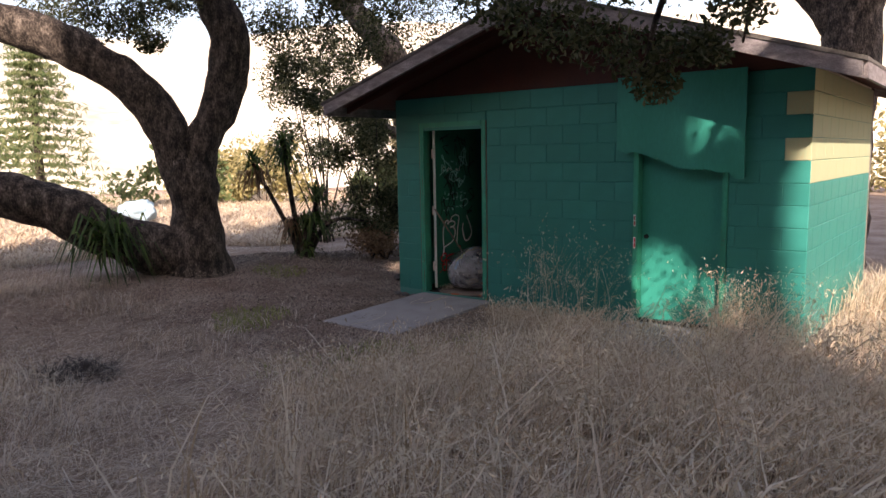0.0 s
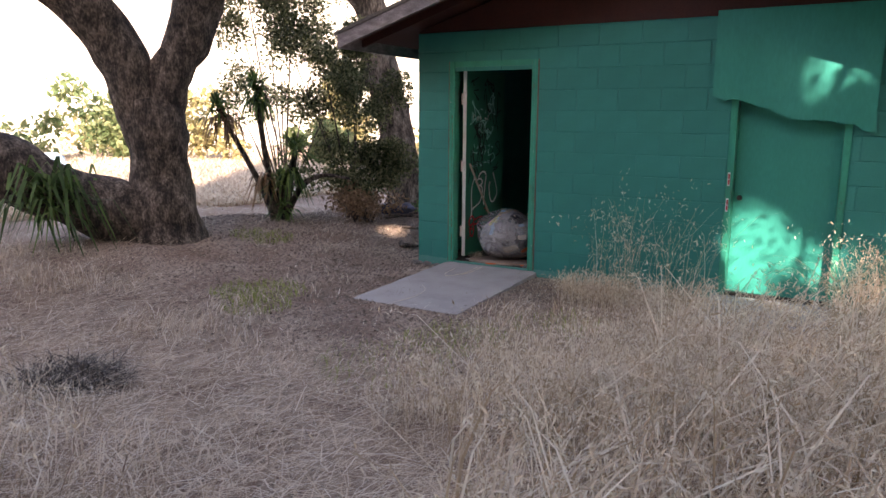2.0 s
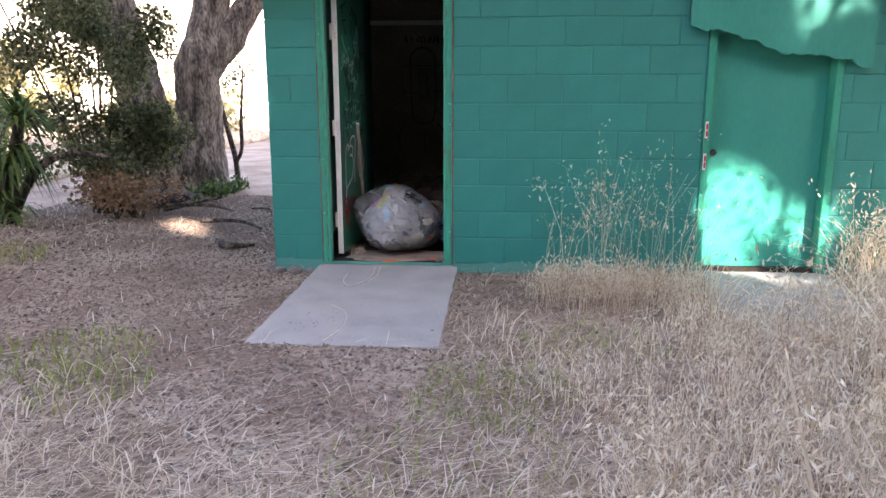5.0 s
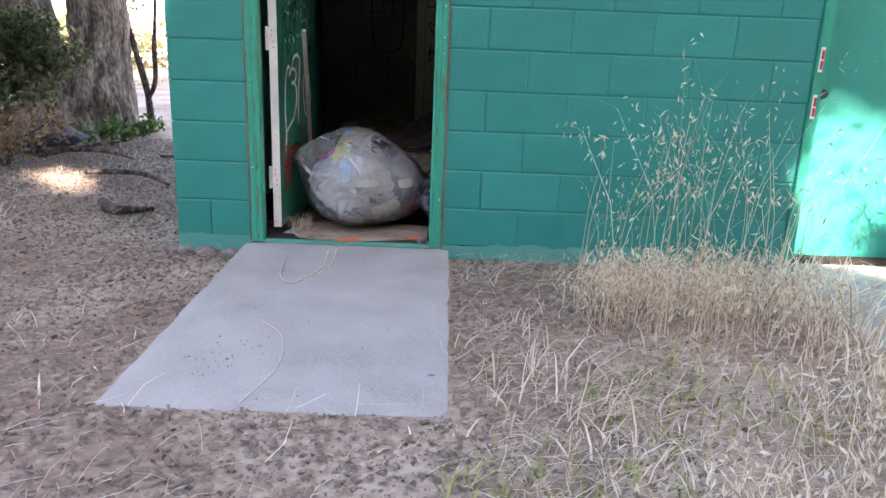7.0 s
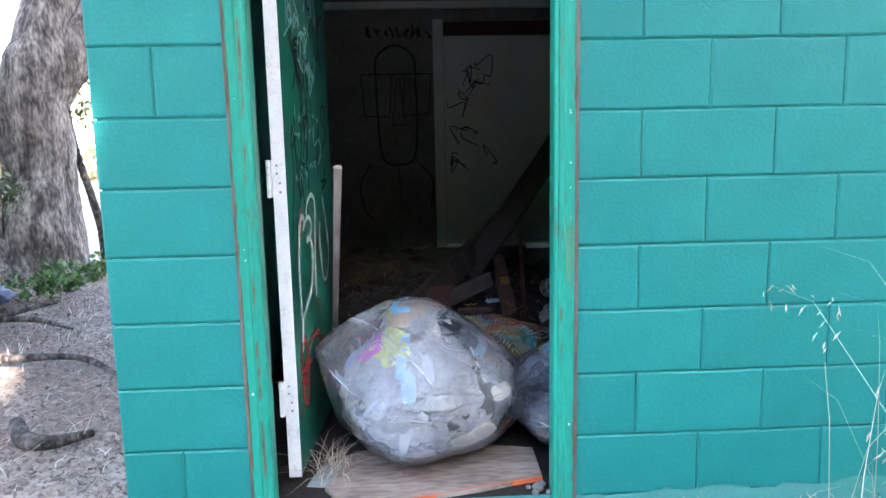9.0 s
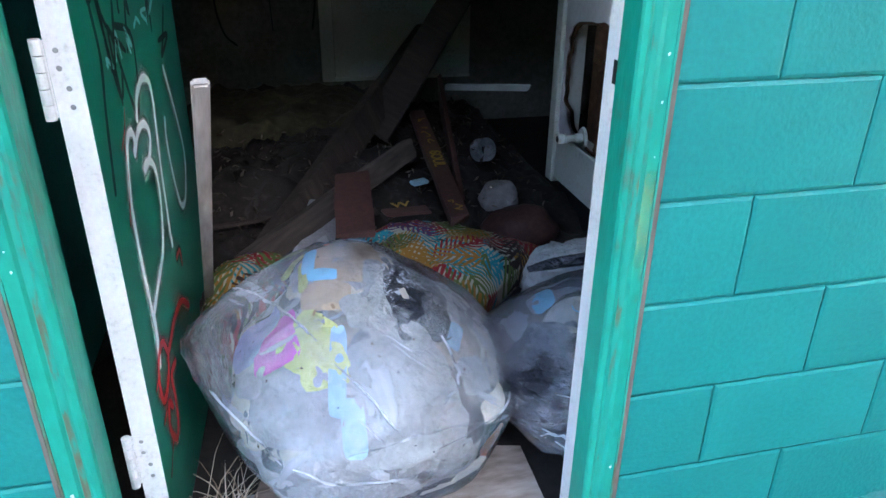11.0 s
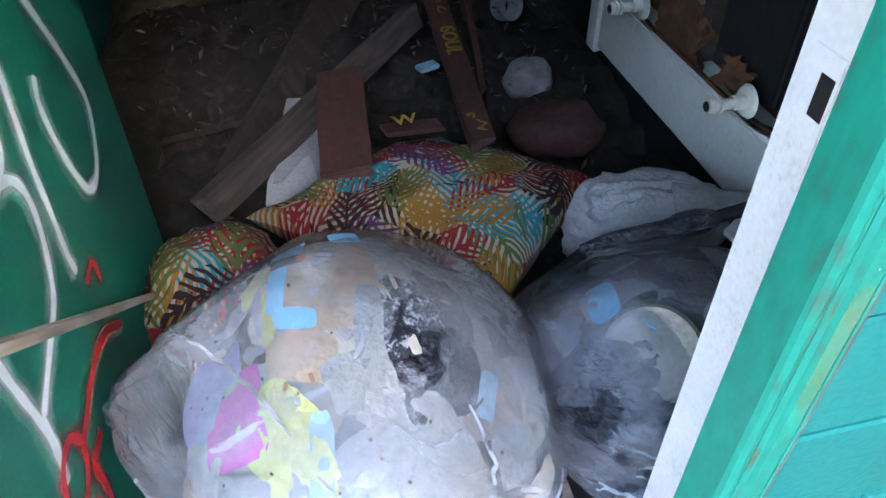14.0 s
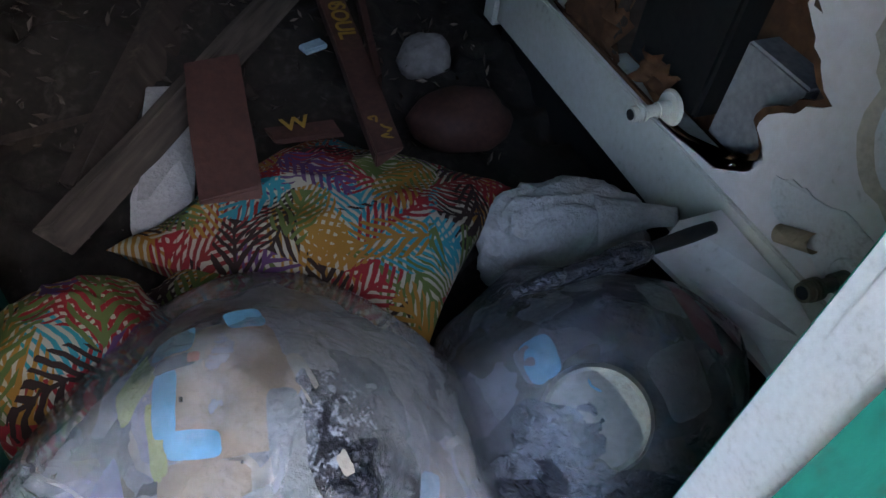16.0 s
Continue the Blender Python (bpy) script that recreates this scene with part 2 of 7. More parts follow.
def tube(rows, sides=14, lump=0.0, n=8, seed=0.0, cap=True):
    """Verts and faces of a tube through rows of x, y, z, radius, with a lumpy skin."""
    line = smooth_line(rows, n)
    verts, faces = [], []
    up = None
    for i, r in enumerate(line):
        d = Vector(line[min(i + 1, len(line) - 1)][:3]) - Vector(line[max(i - 1, 0)][:3])
        d.normalize()
        if up is None:
            up = d.orthogonal().normalized()
        up = (up - up.dot(d) * d).normalized()
        side = d.cross(up)
        for k in range(sides):
            a = 2 * math.pi * k / sides
            o = math.cos(a) * up + math.sin(a) * side
            q = Vector(r[:3])
            rad = r[3] * (1 + lump * (noise.noise((q + o * r[3]) * 1.8 + Vector((seed, 0, 0))) + 0.5 * noise.noise((q + o * r[3]) * 5 + Vector((0, seed, 0)))))
            verts.append(tuple(q + o * rad))
    m = len(line)
    for i in range(m - 1):
        for k in range(sides):
            a, b = i * sides + k, i * sides + (k + 1) % sides
            faces.append((a, b, b + sides, a + sides))
    if cap:
        faces.append(tuple(range(sides))[::-1])
        faces.append(tuple((m - 1) * sides + k for k in range(sides)))
    return verts, faces


def leaf_mesh(points, size, rng, wide=0.5, droop=0.3):
    """One bent four-cornered leaf at every point."""
    n = len(points)
    d = rng.normal(size=(n, 3))
    d[:, 2] -= droop
    d /= np.linalg.norm(d, axis=1)[:, None]
    s = np.cross(d, rng.normal(size=(n, 3)))
    s /= np.linalg.norm(s, axis=1)[:, None]
    up = np.cross(d, s)
    ln = (size * rng.uniform(0.6, 1.3, n))[:, None]
    p = np.asarray(points)
    v = np.stack([p - d * ln * 0.5, p + s * ln * wide * 0.5 + up * ln * 0.08, p + d * ln * 0.5, p - s * ln * wide * 0.5 + up * ln * 0.08], 1).reshape(-1, 3)
    f = np.arange(4 * n).reshape(-1, 4)
    return v.tolist(), f.tolist()


def clumps(centres, radii, per, rng, squash=0.8):
    """Points scattered round many clump centres."""
    out = []
    for c, r in zip(centres, radii):
        d = rng.normal(size=(per, 3))
        d /= np.linalg.norm(d, axis=1)[:, None]
        q = d * (r * rng.uniform(0.15, 1.0, per) ** 0.6)[:, None]
        q[:, 2] *= squash
        out.append(np.asarray(c) + q)
    return np.vstack(out)


def smoothstep(v):
    v = np.clip(v, 0, 1)
    return v * v * (3 - 2 * v)


def ground_z(x, y):
    """Height of the yard."""
    x, y = np.asarray(x, float), np.asarray(y, float)
    z = -0.075 + 0.32 * smoothstep(((x - 1.0) * 0.5 + (-y - 4.0) * 0.5) / 4.6)
    z = z + 0.20 * smoothstep((-x - 1.2) / 2.4) * smoothstep((2.8 - y) / 2.5)
    z = z + 0.025 * np.sin(1.3 * x + 0.4) * np.sin(1.1 * y + 1.0) * smoothstep((-y - 1.6) / 1.5)
    return z


def blades(points, heights, rng, width=0.004, lean=0.5, wind=(0.3, 0.1)):
    """A bent strip of two quads and a tip at every point."""
    n = len(points)
    p = np.asarray(points)
    a = rng.uniform(0, 2 * math.pi, n)
    b = np.stack([np.cos(a), np.sin(a), np.zeros(n)], 1) * (lean * rng.uniform(0.1, 1.0, n))[:, None]
    b[:, 0] += wind[0] * rng.uniform(0, 1, n)
    b[:, 1] += wind[1] * rng.uniform(0, 1, n)
    w = np.stack([-np.sin(a), np.cos(a), np.zeros(n)], 1) * (width * rng.uniform(0.6, 1.4, n))[:, None]
    h = np.asarray(heights)[:, None]
    up = np.array([0, 0, 1.0])
    m1 = p + up * h * 0.5 + b * h * 0.22
    m2 = p + up * h * 0.86 + b * h * 0.75
    top = p + up * h * (1.0 - 0.15 * np.linalg.norm(b, axis=1)[:, None]) + b * h * 1.25
    v = np.stack([p - w, p + w, m1 + w * 0.9, m1 - w * 0.9, m2 + w * 0.6, m2 - w * 0.6, top], 1).reshape(-1, 3)
    k = (np.arange(n) * 7)[:, None]
    f = (k + np.array([[0, 1, 2, 3]])).tolist() + (k + np.array([[3, 2, 4, 5]])).tolist() + (k + np.array([[5, 4, 6]])).tolist()
    return v.tolist(), f


# ---- ground ----
def build_ground():
    ax = np.unique(np.concatenate([np.linspace(-9, 10, 96), -9 - 4 * (np.exp(np.linspace(0, 4.9, 26)) - 1), 10 + 4 * (np.exp(np.linspace(0, 4.9, 26)) - 1)]))
    ay = np.unique(np.concatenate([np.linspace(-13, 8, 106), -13 - 4 * (np.exp(np.linspace(0, 4.9, 26)) - 1), 8 + 4 * (np.exp(np.linspace(0, 4.9, 26)) - 1)]))
    X, Y = np.meshgrid(ax, ay, indexing="ij")
    Z = ground_z(X, Y)
    Z = np.where((X > -0.3) & (X < 4.4) & (Y > 0.1) & (Y < 3.3), -0.2, Z)
    ny = len(ay)
    verts = np.stack([X, Y, Z], -1).reshape(-1, 3).tolist()
    faces = [(i * ny + j, (i + 1) * ny + j, (i + 1) * ny + j + 1, i * ny + j + 1) for i in range(len(ax) - 1) for j in range(ny - 1)]
    g = raw("ground", verts, faces, SOIL, smooth=True)
    tagged(g, "dry brown earth yard covered with litter", "ground", kind="structure")


build_ground()


def build_hills():
    """Sunlit slopes behind the trees, away from the sun's side."""
    n, rings = 160, 20
    verts, faces = [], []
    sd = Vector((SUN.x, SUN.y, 0)).normalized()
    for i in range(rings):
        r = 33 + i * 6 + i * i * 0.25
        for k in range(n):
            a = 2 * math.pi * k / n
            q = Vector((math.cos(a), math.sin(a), 0))
            away = 0.5 - 0.5 * q.dot(sd)
            h = (i / rings) ** 1.1 * (52 + 18 * noise.noise(q * 2.2 + Vector((0, 0, 0.3)))) * float(smoothstep((away - 0.25) / 0.4)) + 2.0 * noise.noise(q * 9 + Vector((0, 0, i * 0.4)))
            verts.append((r * q.x, r * q.y, h - 1.2 if i else -1.5))
    for i in range(rings - 1):
        for k in range(n):
            faces.append((i * n + k, i * n + (k + 1) % n, (i + 1) * n + (k + 1) % n, (i + 1) * n + k))
    hill = raw("backdrop", verts, faces, HILL, smooth=True)
    tagged(hill, "pale dry grassy hillside in full sun", "hillside", kind="structure")


build_hills()

# ---- the block building ----
COURSE, HALF = 0.203, 0.203
WL, WR, BACK, TOP = -0.40, 4.47, 3.45, 2.436
THICK = 0.19
FRONT = 0.135


def core(name, boxes, mat, label):
    bm = bmesh.new()
    for lo, hi in boxes:
        box(lo, hi, bm=bm)
    return tagged(part(name, bm, mat), label, "wall", kind="structure")


D1L, D1R, D1T = -0.005, 1.0, 2.13
D2L, D2R, D2T = 2.83, 3.77, 2.085
wall_front = core("wall_front", [((WL + 0.01, 0.007, -0.4), (D1L, FRONT, TOP)), ((D1R, 0.007, -0.4), (D2L, FRONT, TOP)), ((D2R, 0.007, -0.4), (WR - 0.01, FRONT, TOP)),
                                 ((D1L, 0.007, D1T), (D1R, FRONT, TOP)), ((D2L, 0.007, D2T), (D2R, FRONT, TOP)), ((D1L, 0.02, -0.4), (D1R, FRONT, -0.012)), ((D2L, 0.02, -0.4), (D2R, FRONT, -0.03))], JOINT, "teal painted concrete block front wall")
wall_right = core("wall_right", [((WR - THICK, FRONT, -0.4), (WR - 0.006, BACK - 0.01, TOP))], JOINT, "sunlit block side wall, tan above and teal below")
wall_left = core("wall_left", [((WL + 0.006, FRONT, -0.4), (WL + THICK, BACK - 0.01, TOP))], JOINT, "teal painted block side wall")
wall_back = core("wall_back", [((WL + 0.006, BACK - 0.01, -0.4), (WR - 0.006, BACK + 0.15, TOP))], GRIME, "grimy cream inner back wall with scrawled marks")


def gable(y0, y1, name):
    v = [(WL, y0, TOP), (WR, y0, TOP), (WR, y0, 2.46), (2.04, y0, 3.20), (WL, y0, 2.46)]
    v += [(x, y1, z) for x, _, z in v]
    f = [(0, 1, 2, 3, 4), (9, 8, 7, 6, 5)] + [(i, i + 5, (i + 1) % 5 + 5, (i + 1) % 5) for i in range(5)]
    return tagged(raw(name, v, f, BROWN), "dark red-brown boarded gable", "gable", kind="structure")


gable(0.02, 0.12, "gable_front")
gable(BACK, BACK + 0.1, "gable_back")

# roof: two slabs, soffit boards, fascia
RIDGE_X, RIDGE_Z, EAVE, SLOPE = 2.04, 3.31, 2.90, 0.312
ROOF_Y0, ROOF_Y1 = -0.80, BACK + 0.6
roof = thing("roof", "low-pitched roof with weathered grey fascia and brown soffit", "roof", kind="structure")


def build_roof():
    for side in (-1, 1):
        ex = RIDGE_X + side * EAVE
        ez = RIDGE_Z - EAVE * SLOPE
        for nm, dz0, dz1, mat, y0, y1, grow in (("roof_slope", 0.0, -0.035, ROOFING, ROOF_Y0 - 0.03, ROOF_Y1, 0.03), ("soffit", -0.036, -0.07, BROWN, ROOF_Y0 + 0.03, ROOF_Y1 - 0.03, -0.035)):
            gx, gz = ex + side * grow, ez - grow * SLOPE
            v = [(RIDGE_X, y0, RIDGE_Z + dz0), (gx, y0, gz + dz0), (gx, y1, gz + dz0), (RIDGE_X, y1, RIDGE_Z + dz0)]
            v += [(x, y, z + dz1 - dz0) for x, y, z in v]
            raw(nm, v, [(0, 1, 2, 3), (7, 6, 5, 4), (0, 4, 5, 1), (1, 5, 6, 2), (2, 6, 7, 3), (3, 7, 4, 0)], mat, roof)
        for y in (ROOF_Y0, ROOF_Y1):
            v = []
            for yy in (y - 0.018, y + 0.02):
                v += [(RIDGE_X, yy, RIDGE_Z - 0.037), (ex, yy, ez - 0.037), (ex, yy, ez - 0.165), (RIDGE_X, yy, RIDGE_Z - 0.165)]
            raw("rake_fascia", v, [(0, 1, 2, 3), (7, 6, 5, 4), (0, 4, 5, 1), (1, 5, 6, 2), (2, 6, 7, 3), (3, 7, 4, 0)], FASCIA, roof)
        bm = box((min(ex, ex + side * 0.03), ROOF_Y0 + 0.022, ez - 0.165), (max(ex, ex + side * 0.03), ROOF_Y1 - 0.022, ez - 0.037))
        part("eave_fascia", bm, FASCIA, roof)
        # rafters under the front overhang
        for yy in (-0.45, ):
            v = []
            for y2 in (yy - 0.02, yy + 0.02):
                v += [(RIDGE_X, y2, RIDGE_Z - 0.072), (ex - side * 0.05, y2, ez + 0.05 * SLOPE - 0.072), (ex - side * 0.05, y2, ez + 0.05 * SLOPE - 0.15), (RIDGE_X, y2, RIDGE_Z - 0.15)]
            raw("rafter", v, [(0, 1, 2, 3), (7, 6, 5, 4), (0, 4, 5, 1), (1, 5, 6, 2), (2, 6, 7, 3), (3, 7, 4, 0)], BROWN, roof)


build_roof()

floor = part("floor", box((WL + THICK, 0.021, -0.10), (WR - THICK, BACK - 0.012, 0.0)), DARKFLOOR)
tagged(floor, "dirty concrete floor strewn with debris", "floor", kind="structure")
ceiling = part("ceiling", box((WL + 0.02, FRONT, TOP + 0.001), (WR - 0.02, BACK - 0.02, TOP + 0.03)), CREAM)
tagged(ceiling, "grimy cream ceiling panels", "ceiling", kind="structure")

# door one: steel frame
frame_1 = thing("door_frame", "green painted steel door frame with chipped paint", "door frame", kind="structure", at=(0.5, 0, 0))


def jamb_profile(x0, sign, z0, z1, name, parent):
    """Upright of a pressed steel frame: face, stop and inner return."""
    pr = [(0, -0.010), (0.006, -0.014), (0.026, -0.014), (0.031, -0.009), (0.046, -0.009), (0.052, -0.012), (0.060, -0.009), (0.063, -0.003), (0.063, 0.055), (0.046, 0.055), (0.046, 0.13), (0, 0.13)]
    v = [(x0 + sign * a - 0.5, b, z0) for a, b in pr] + [(x0 + sign * a - 0.5, b, z1) for a, b in pr]
    n = len(pr)
    f = [(i, (i + 1) % n, (i + 1) % n + n, i + n) for i in range(n)] + [tuple(range(n))[::-1], tuple(range(n, 2 * n))]
    ob = raw(name, v, f, FRAME_PAINT, parent)
    return ob


jamb_profile(D1L, 1, -0.01, D1T, "left_jamb", frame_1)
jamb_profile(D1R, -1, -0.01, D1T, "right_jamb", frame_1)
part("head", box((D1L - 0.5 + 0.063, -0.012, D1T - 0.058), (D1R - 0.5 - 0.063, 0.15, D1T), 0.004), FRAME_PAINT, frame_1)
part("rabbet_face", box((D1R - 0.5 - 0.0485, 0.057, 0.0), (D1R - 0.5 - 0.0462, 0.128, D1T - 0.06), 0.0008), WHITE, frame_1, "bare white inner edge")
part("strike_plate", box((D1R - 0.5 - 0.0505, 0.070, 0.93), (D1R - 0.5 - 0.0486, 0.112, 1.06), 0.0006), WHITE, frame_1, "white painted strike plate")
part("latch_slot", box((D1R - 0.5 - 0.0512, 0.074, 1.00), (D1R - 0.5 - 0.0506, 0.092, 1.04)), BLACK, frame_1)



def chipped_paint(x0, x1, y, n, seed, name):
    """Pale flecks where the frame's paint has chipped off."""
    rng = np.random.default_rng(seed)
    v, f = [], []
    for i in range(n):
        cx, cz, r = rng.uniform(x0 + 0.006, x1 - 0.006), rng.uniform(0.1, 2.0), rng.uniform(0.0012, 0.0036)
        k = len(v)
        for a in range(7):
            q = r * rng.uniform(0.6, 1.2)
            v.append((cx + q * math.cos(a * 0.9) - 0.5, y, cz + 1.4 * q * math.sin(a * 0.9)))
        f.append(tuple(range(k, k + 7)))
    raw(name, v, f, WHITE, frame_1, "pale paint chips")


RUST = material("rusty_grime", [(0.34, (0.09, 0.06, 0.04)), (0.44, (0.10, 0.14, 0.08)), (0.50, (0.013, 0.27, 0.19)), (0.75, (0.03, 0.32, 0.235))], scale=9, fine=60, rough=0.7, bump=0.3, stretch=(1, 1, 0.25))
for jx, sg in ((D1L, 1), (D1R, -1)):
    a, b = sorted((jx + sg * 0.033, jx + sg * 0.043))
    part("rust_streak", box((a - 0.5, -0.0098, 0.0), (b - 0.5, -0.0092, D1T - 0.07)), RUST, frame_1, "rusty grime along the groove")
    a, b = sorted((jx + sg * 0.0005, jx + sg * 0.0045))
    part("rust_streak", box((a - 0.5, -0.0150, 0.0), (b - 0.5, -0.0125, D1T - 0.02)), RUST, frame_1, "rusty grime along the edge")
SEALANT = material("rusty_sealant", [(0.32, (0.07, 0.04, 0.028)), (0.48, (0.15, 0.115, 0.09)), (0.62, (0.20, 0.17, 0.14)), (0.78, (0.05, 0.22, 0.17))], scale=12, fine=70, rough=0.85, bump=0.5, stretch=(1, 1, 0.2))
for a, b in ((D1L - 0.010, D1L - 0.0008), (D1R + 0.0008, D1R + 0.013)):
    part("sealant", box((a - 0.5, -0.009, -0.01), (b - 0.5, 0.004, D1T), 0.002), SEALANT, frame_1, "rust-brown sealant between frame and wall")
chipped_paint(D1L + 0.006, D1L + 0.026, -0.0146, 9, 401, "chip_marks")
chipped_paint(D1R - 0.026, D1R - 0.006, -0.0146, 8, 402, "chip_marks")

# door one: leaf, swung inwards
door_1 = thing("door_1", "green steel door swung open inwards, sprayed with white tags", "door", kind="structure", at=(0.120, 0.150, 0.03))
door_1.rotation_euler = (0, 0, radians(87))
part("leaf", box((0.0, 0.0015, 0), (0.86, 0.043, 2.04), 0.003), DOOR_PAINT, door_1)
part("hinge_edge", box((-0.004, 0.001, 0), (0.0, 0.0435, 2.04), 0.001), WHITE, door_1, "white painted hinge edge")


def hinge(z):
    bm = box((-0.0065, 0.003, z - 0.057), (-0.0042, 0.0425, z + 0.057), 0.0008)
    h = part("hinge", bm, WHITE, door_1, "white painted steel butt hinge")
    bm = bmesh.new()
    for k in range(5):
        a = z - 0.06 + k * 0.024
        bmesh.ops.create_cone(bm, cap_ends=True, segments=12, radius1=0.0085, radius2=0.0085, depth=0.0225, matrix=Matrix.Translation((-0.012, 0.052, a + 0.012)))
    part("knuckle", bm, WHITE, h)
    bm = box((-0.0075, 0.043, z - 0.057), (-0.005, 0.052, z + 0.057))
    part("hinge_plate", bm, WHITE, h)
    for dz in (-0.042, -0.014, 0.016, 0.042):
        bm = bmesh.new()
        bmesh.ops.create_uvsphere(bm, u_segments=10, v_segments=6, radius=0.0042, matrix=Matrix.Translation((-0.0065, 0.020 + 0.008 * (dz > 0), z + dz)) @ Matrix.Diagonal((0.35, 1, 1, 1)))
        part("screw", bm, STEEL, h)


for z in (0.278, 1.0, 1.72):
    hinge(z)

# slabs
def slab(name, x0, x1, y0, y1, z0, z1, label):
    rng = np.random.default_rng(int(x0 * 10) + 7)
    nx, ny = 24, 40
    verts, faces = [], []
    for i in range(nx + 1):
        for j in range(ny + 1):
            u, w = i / nx, j / ny
            x, y = x0 + (x1 - x0) * u, y0 + (y1 - y0) * w
            z = z0 + (z1 - z0) * w + 0.003 * noise.noise(Vector((x * 5, y * 5, 0)))
            if i in (0, nx):
                x += 0.010 * noise.noise(Vector((0, y * 7, x0)))
            if j == 0:
                y += 0.014 * noise.noise(Vector((x * 8, 3, 0)))
            if i in (0, nx) or j == 0:
                z -= 0.006
            verts.append((x, y, z))
    for i in range(nx):
        for j in range(ny):
            a = i * (ny + 1) + j
            faces.append((a, a + ny + 1, a + ny + 2, a + 1))
    rim = [i * (ny + 1) for i in range(nx + 1)] + [nx * (ny + 1) + j for j in range(1, ny + 1)] + [i * (ny + 1) + ny for i in range(nx - 1, -1, -1)] + [j for j in range(ny - 1, 0, -1)]
    k = len(verts)
    for i in rim:
        x, y, z = verts[i]
        verts.append((x, y, z - 0.12))
    m = len(rim)
    for i in range(m):
        faces.append((rim[(i + 1) % m], rim[i], k + i, k + (i + 1) % m))
    s = raw(name, verts, faces, CONCRETE, smooth=False)
    tagged(s, label, "slab", kind="structure")


slab("doorstep_slab", -0.04, 1.045, -1.72, 0.018, -0.066, -0.022, "smooth grey concrete slab at the open doorway")
slab("doorstep_slab", 2.78, 3.80, -1.25, 0.018, -0.055, -0.03, "smooth grey concrete slab under the boarded doorway")

# door two, closed, with the drooping board above
frame_2 = thing("door_frame", "light green steel frame of the shut door", "door frame", kind="structure", at=(3.3, 0, 0))
part("left_jamb", box((D2L - 3.3, -0.014, -0.02), (D2L - 3.3 + 0.055, 0.15, D2T), 0.004), FRAME_PAINT, frame_2)
part("right_jamb", box((D2R - 3.3 - 0.055, -0.014, -0.02), (D2R - 3.3, 0.15, D2T), 0.004), FRAME_PAINT, frame_2)
part("head", box((D2L - 3.3 + 0.056, -0.014, D2T - 0.055), (D2R - 3.3 - 0.056, 0.15, D2T), 0.004), FRAME_PAINT, frame_2)
door_2 = thing("door_2", "shut teal steel door dappled with sun", "door", kind="structure", at=(3.3, 0.088, 0))
part("leaf", box((D2L - 3.3 + 0.058, 0, -0.015), (D2R - 3.3 - 0.058, 0.045, D2T - 0.06), 0.003), BOARD_PAINT, door_2)
bm = bmesh.new()
bmesh.ops.create_cone(bm, cap_ends=True, segments=20, radius1=0.024, radius2=0.02, depth=0.02, matrix=Matrix.Translation((D2L - 3.3 + 0.11, -0.01, 0.86)) @ Matrix.Rotation(radians(90), 4, "X"))
part("lock_hole", bm, BLACK, door_2, "black empty lock hole")


def drooping_board():
    """Plywood sheet over the doorway with a torn lower edge."""
    n = 90
    lower, upper = [], []
    for i in range(n + 1):
        u = i / n
        x = 2.675 + u * 1.25
        z = 1.745 - 0.285 * u + 0.03 * math.sin(u * 9) * math.sin(u * 3.1) + 0.026 * noise.noise(Vector((x * 11, 0, 0))) + 0.012 * noise.noise(Vector((x * 45, 2, 0)))
        if i == 0:
            z = 1.75
        lower.append((x, z))
        upper.append((x, 2.47))
    v = [(x, -0.075, z) for x, z in lower] + [(x, -0.075, z) for x, z in upper] + [(x, -0.050, z) for x, z in lower] + [(x, -0.050, z) for x, z in upper]
    m = n + 1
    f = []
    for i in range(n):
        f += [(i, i + 1, m + i + 1, m + i), (2 * m + i + 1, 2 * m + i, 3 * m + i, 3 * m + i + 1), (i + 1, i, 2 * m + i, 2 * m + i + 1), (m + i, m + i + 1, 3 * m + i + 1, 3 * m + i)]
    f += [(0, m, 3 * m, 2 * m), (n, 2 * m + n, 3 * m + n, m + n)]
    b = raw("board", v, f, BOARD_PAINT)
    tagged(b, "teal painted plywood sheet with torn lower edge over the door", "board")
    bm = box((2.68, -0.048, 2.40), (3.92, -0.002, 2.46))
    part("batten", bm, BROWN, b)
    bm = box((2.68, -0.048, 1.80), (2.72, -0.002, 2.39))
    part("batten", bm, BROWN, b)


drooping_board()

# ---- trees ----
def tree(name, label, limbs, mat, base):
    t = thing(name, label, "tree", at=(0, 0, 0))
    for i, (nm, rows, sides, lump) in enumerate(limbs):
        v, f = tube(rows, sides, lump, n=10, seed=i * 3.7 + base)
        raw(nm, v, f, mat, t, smooth=True)
    return t


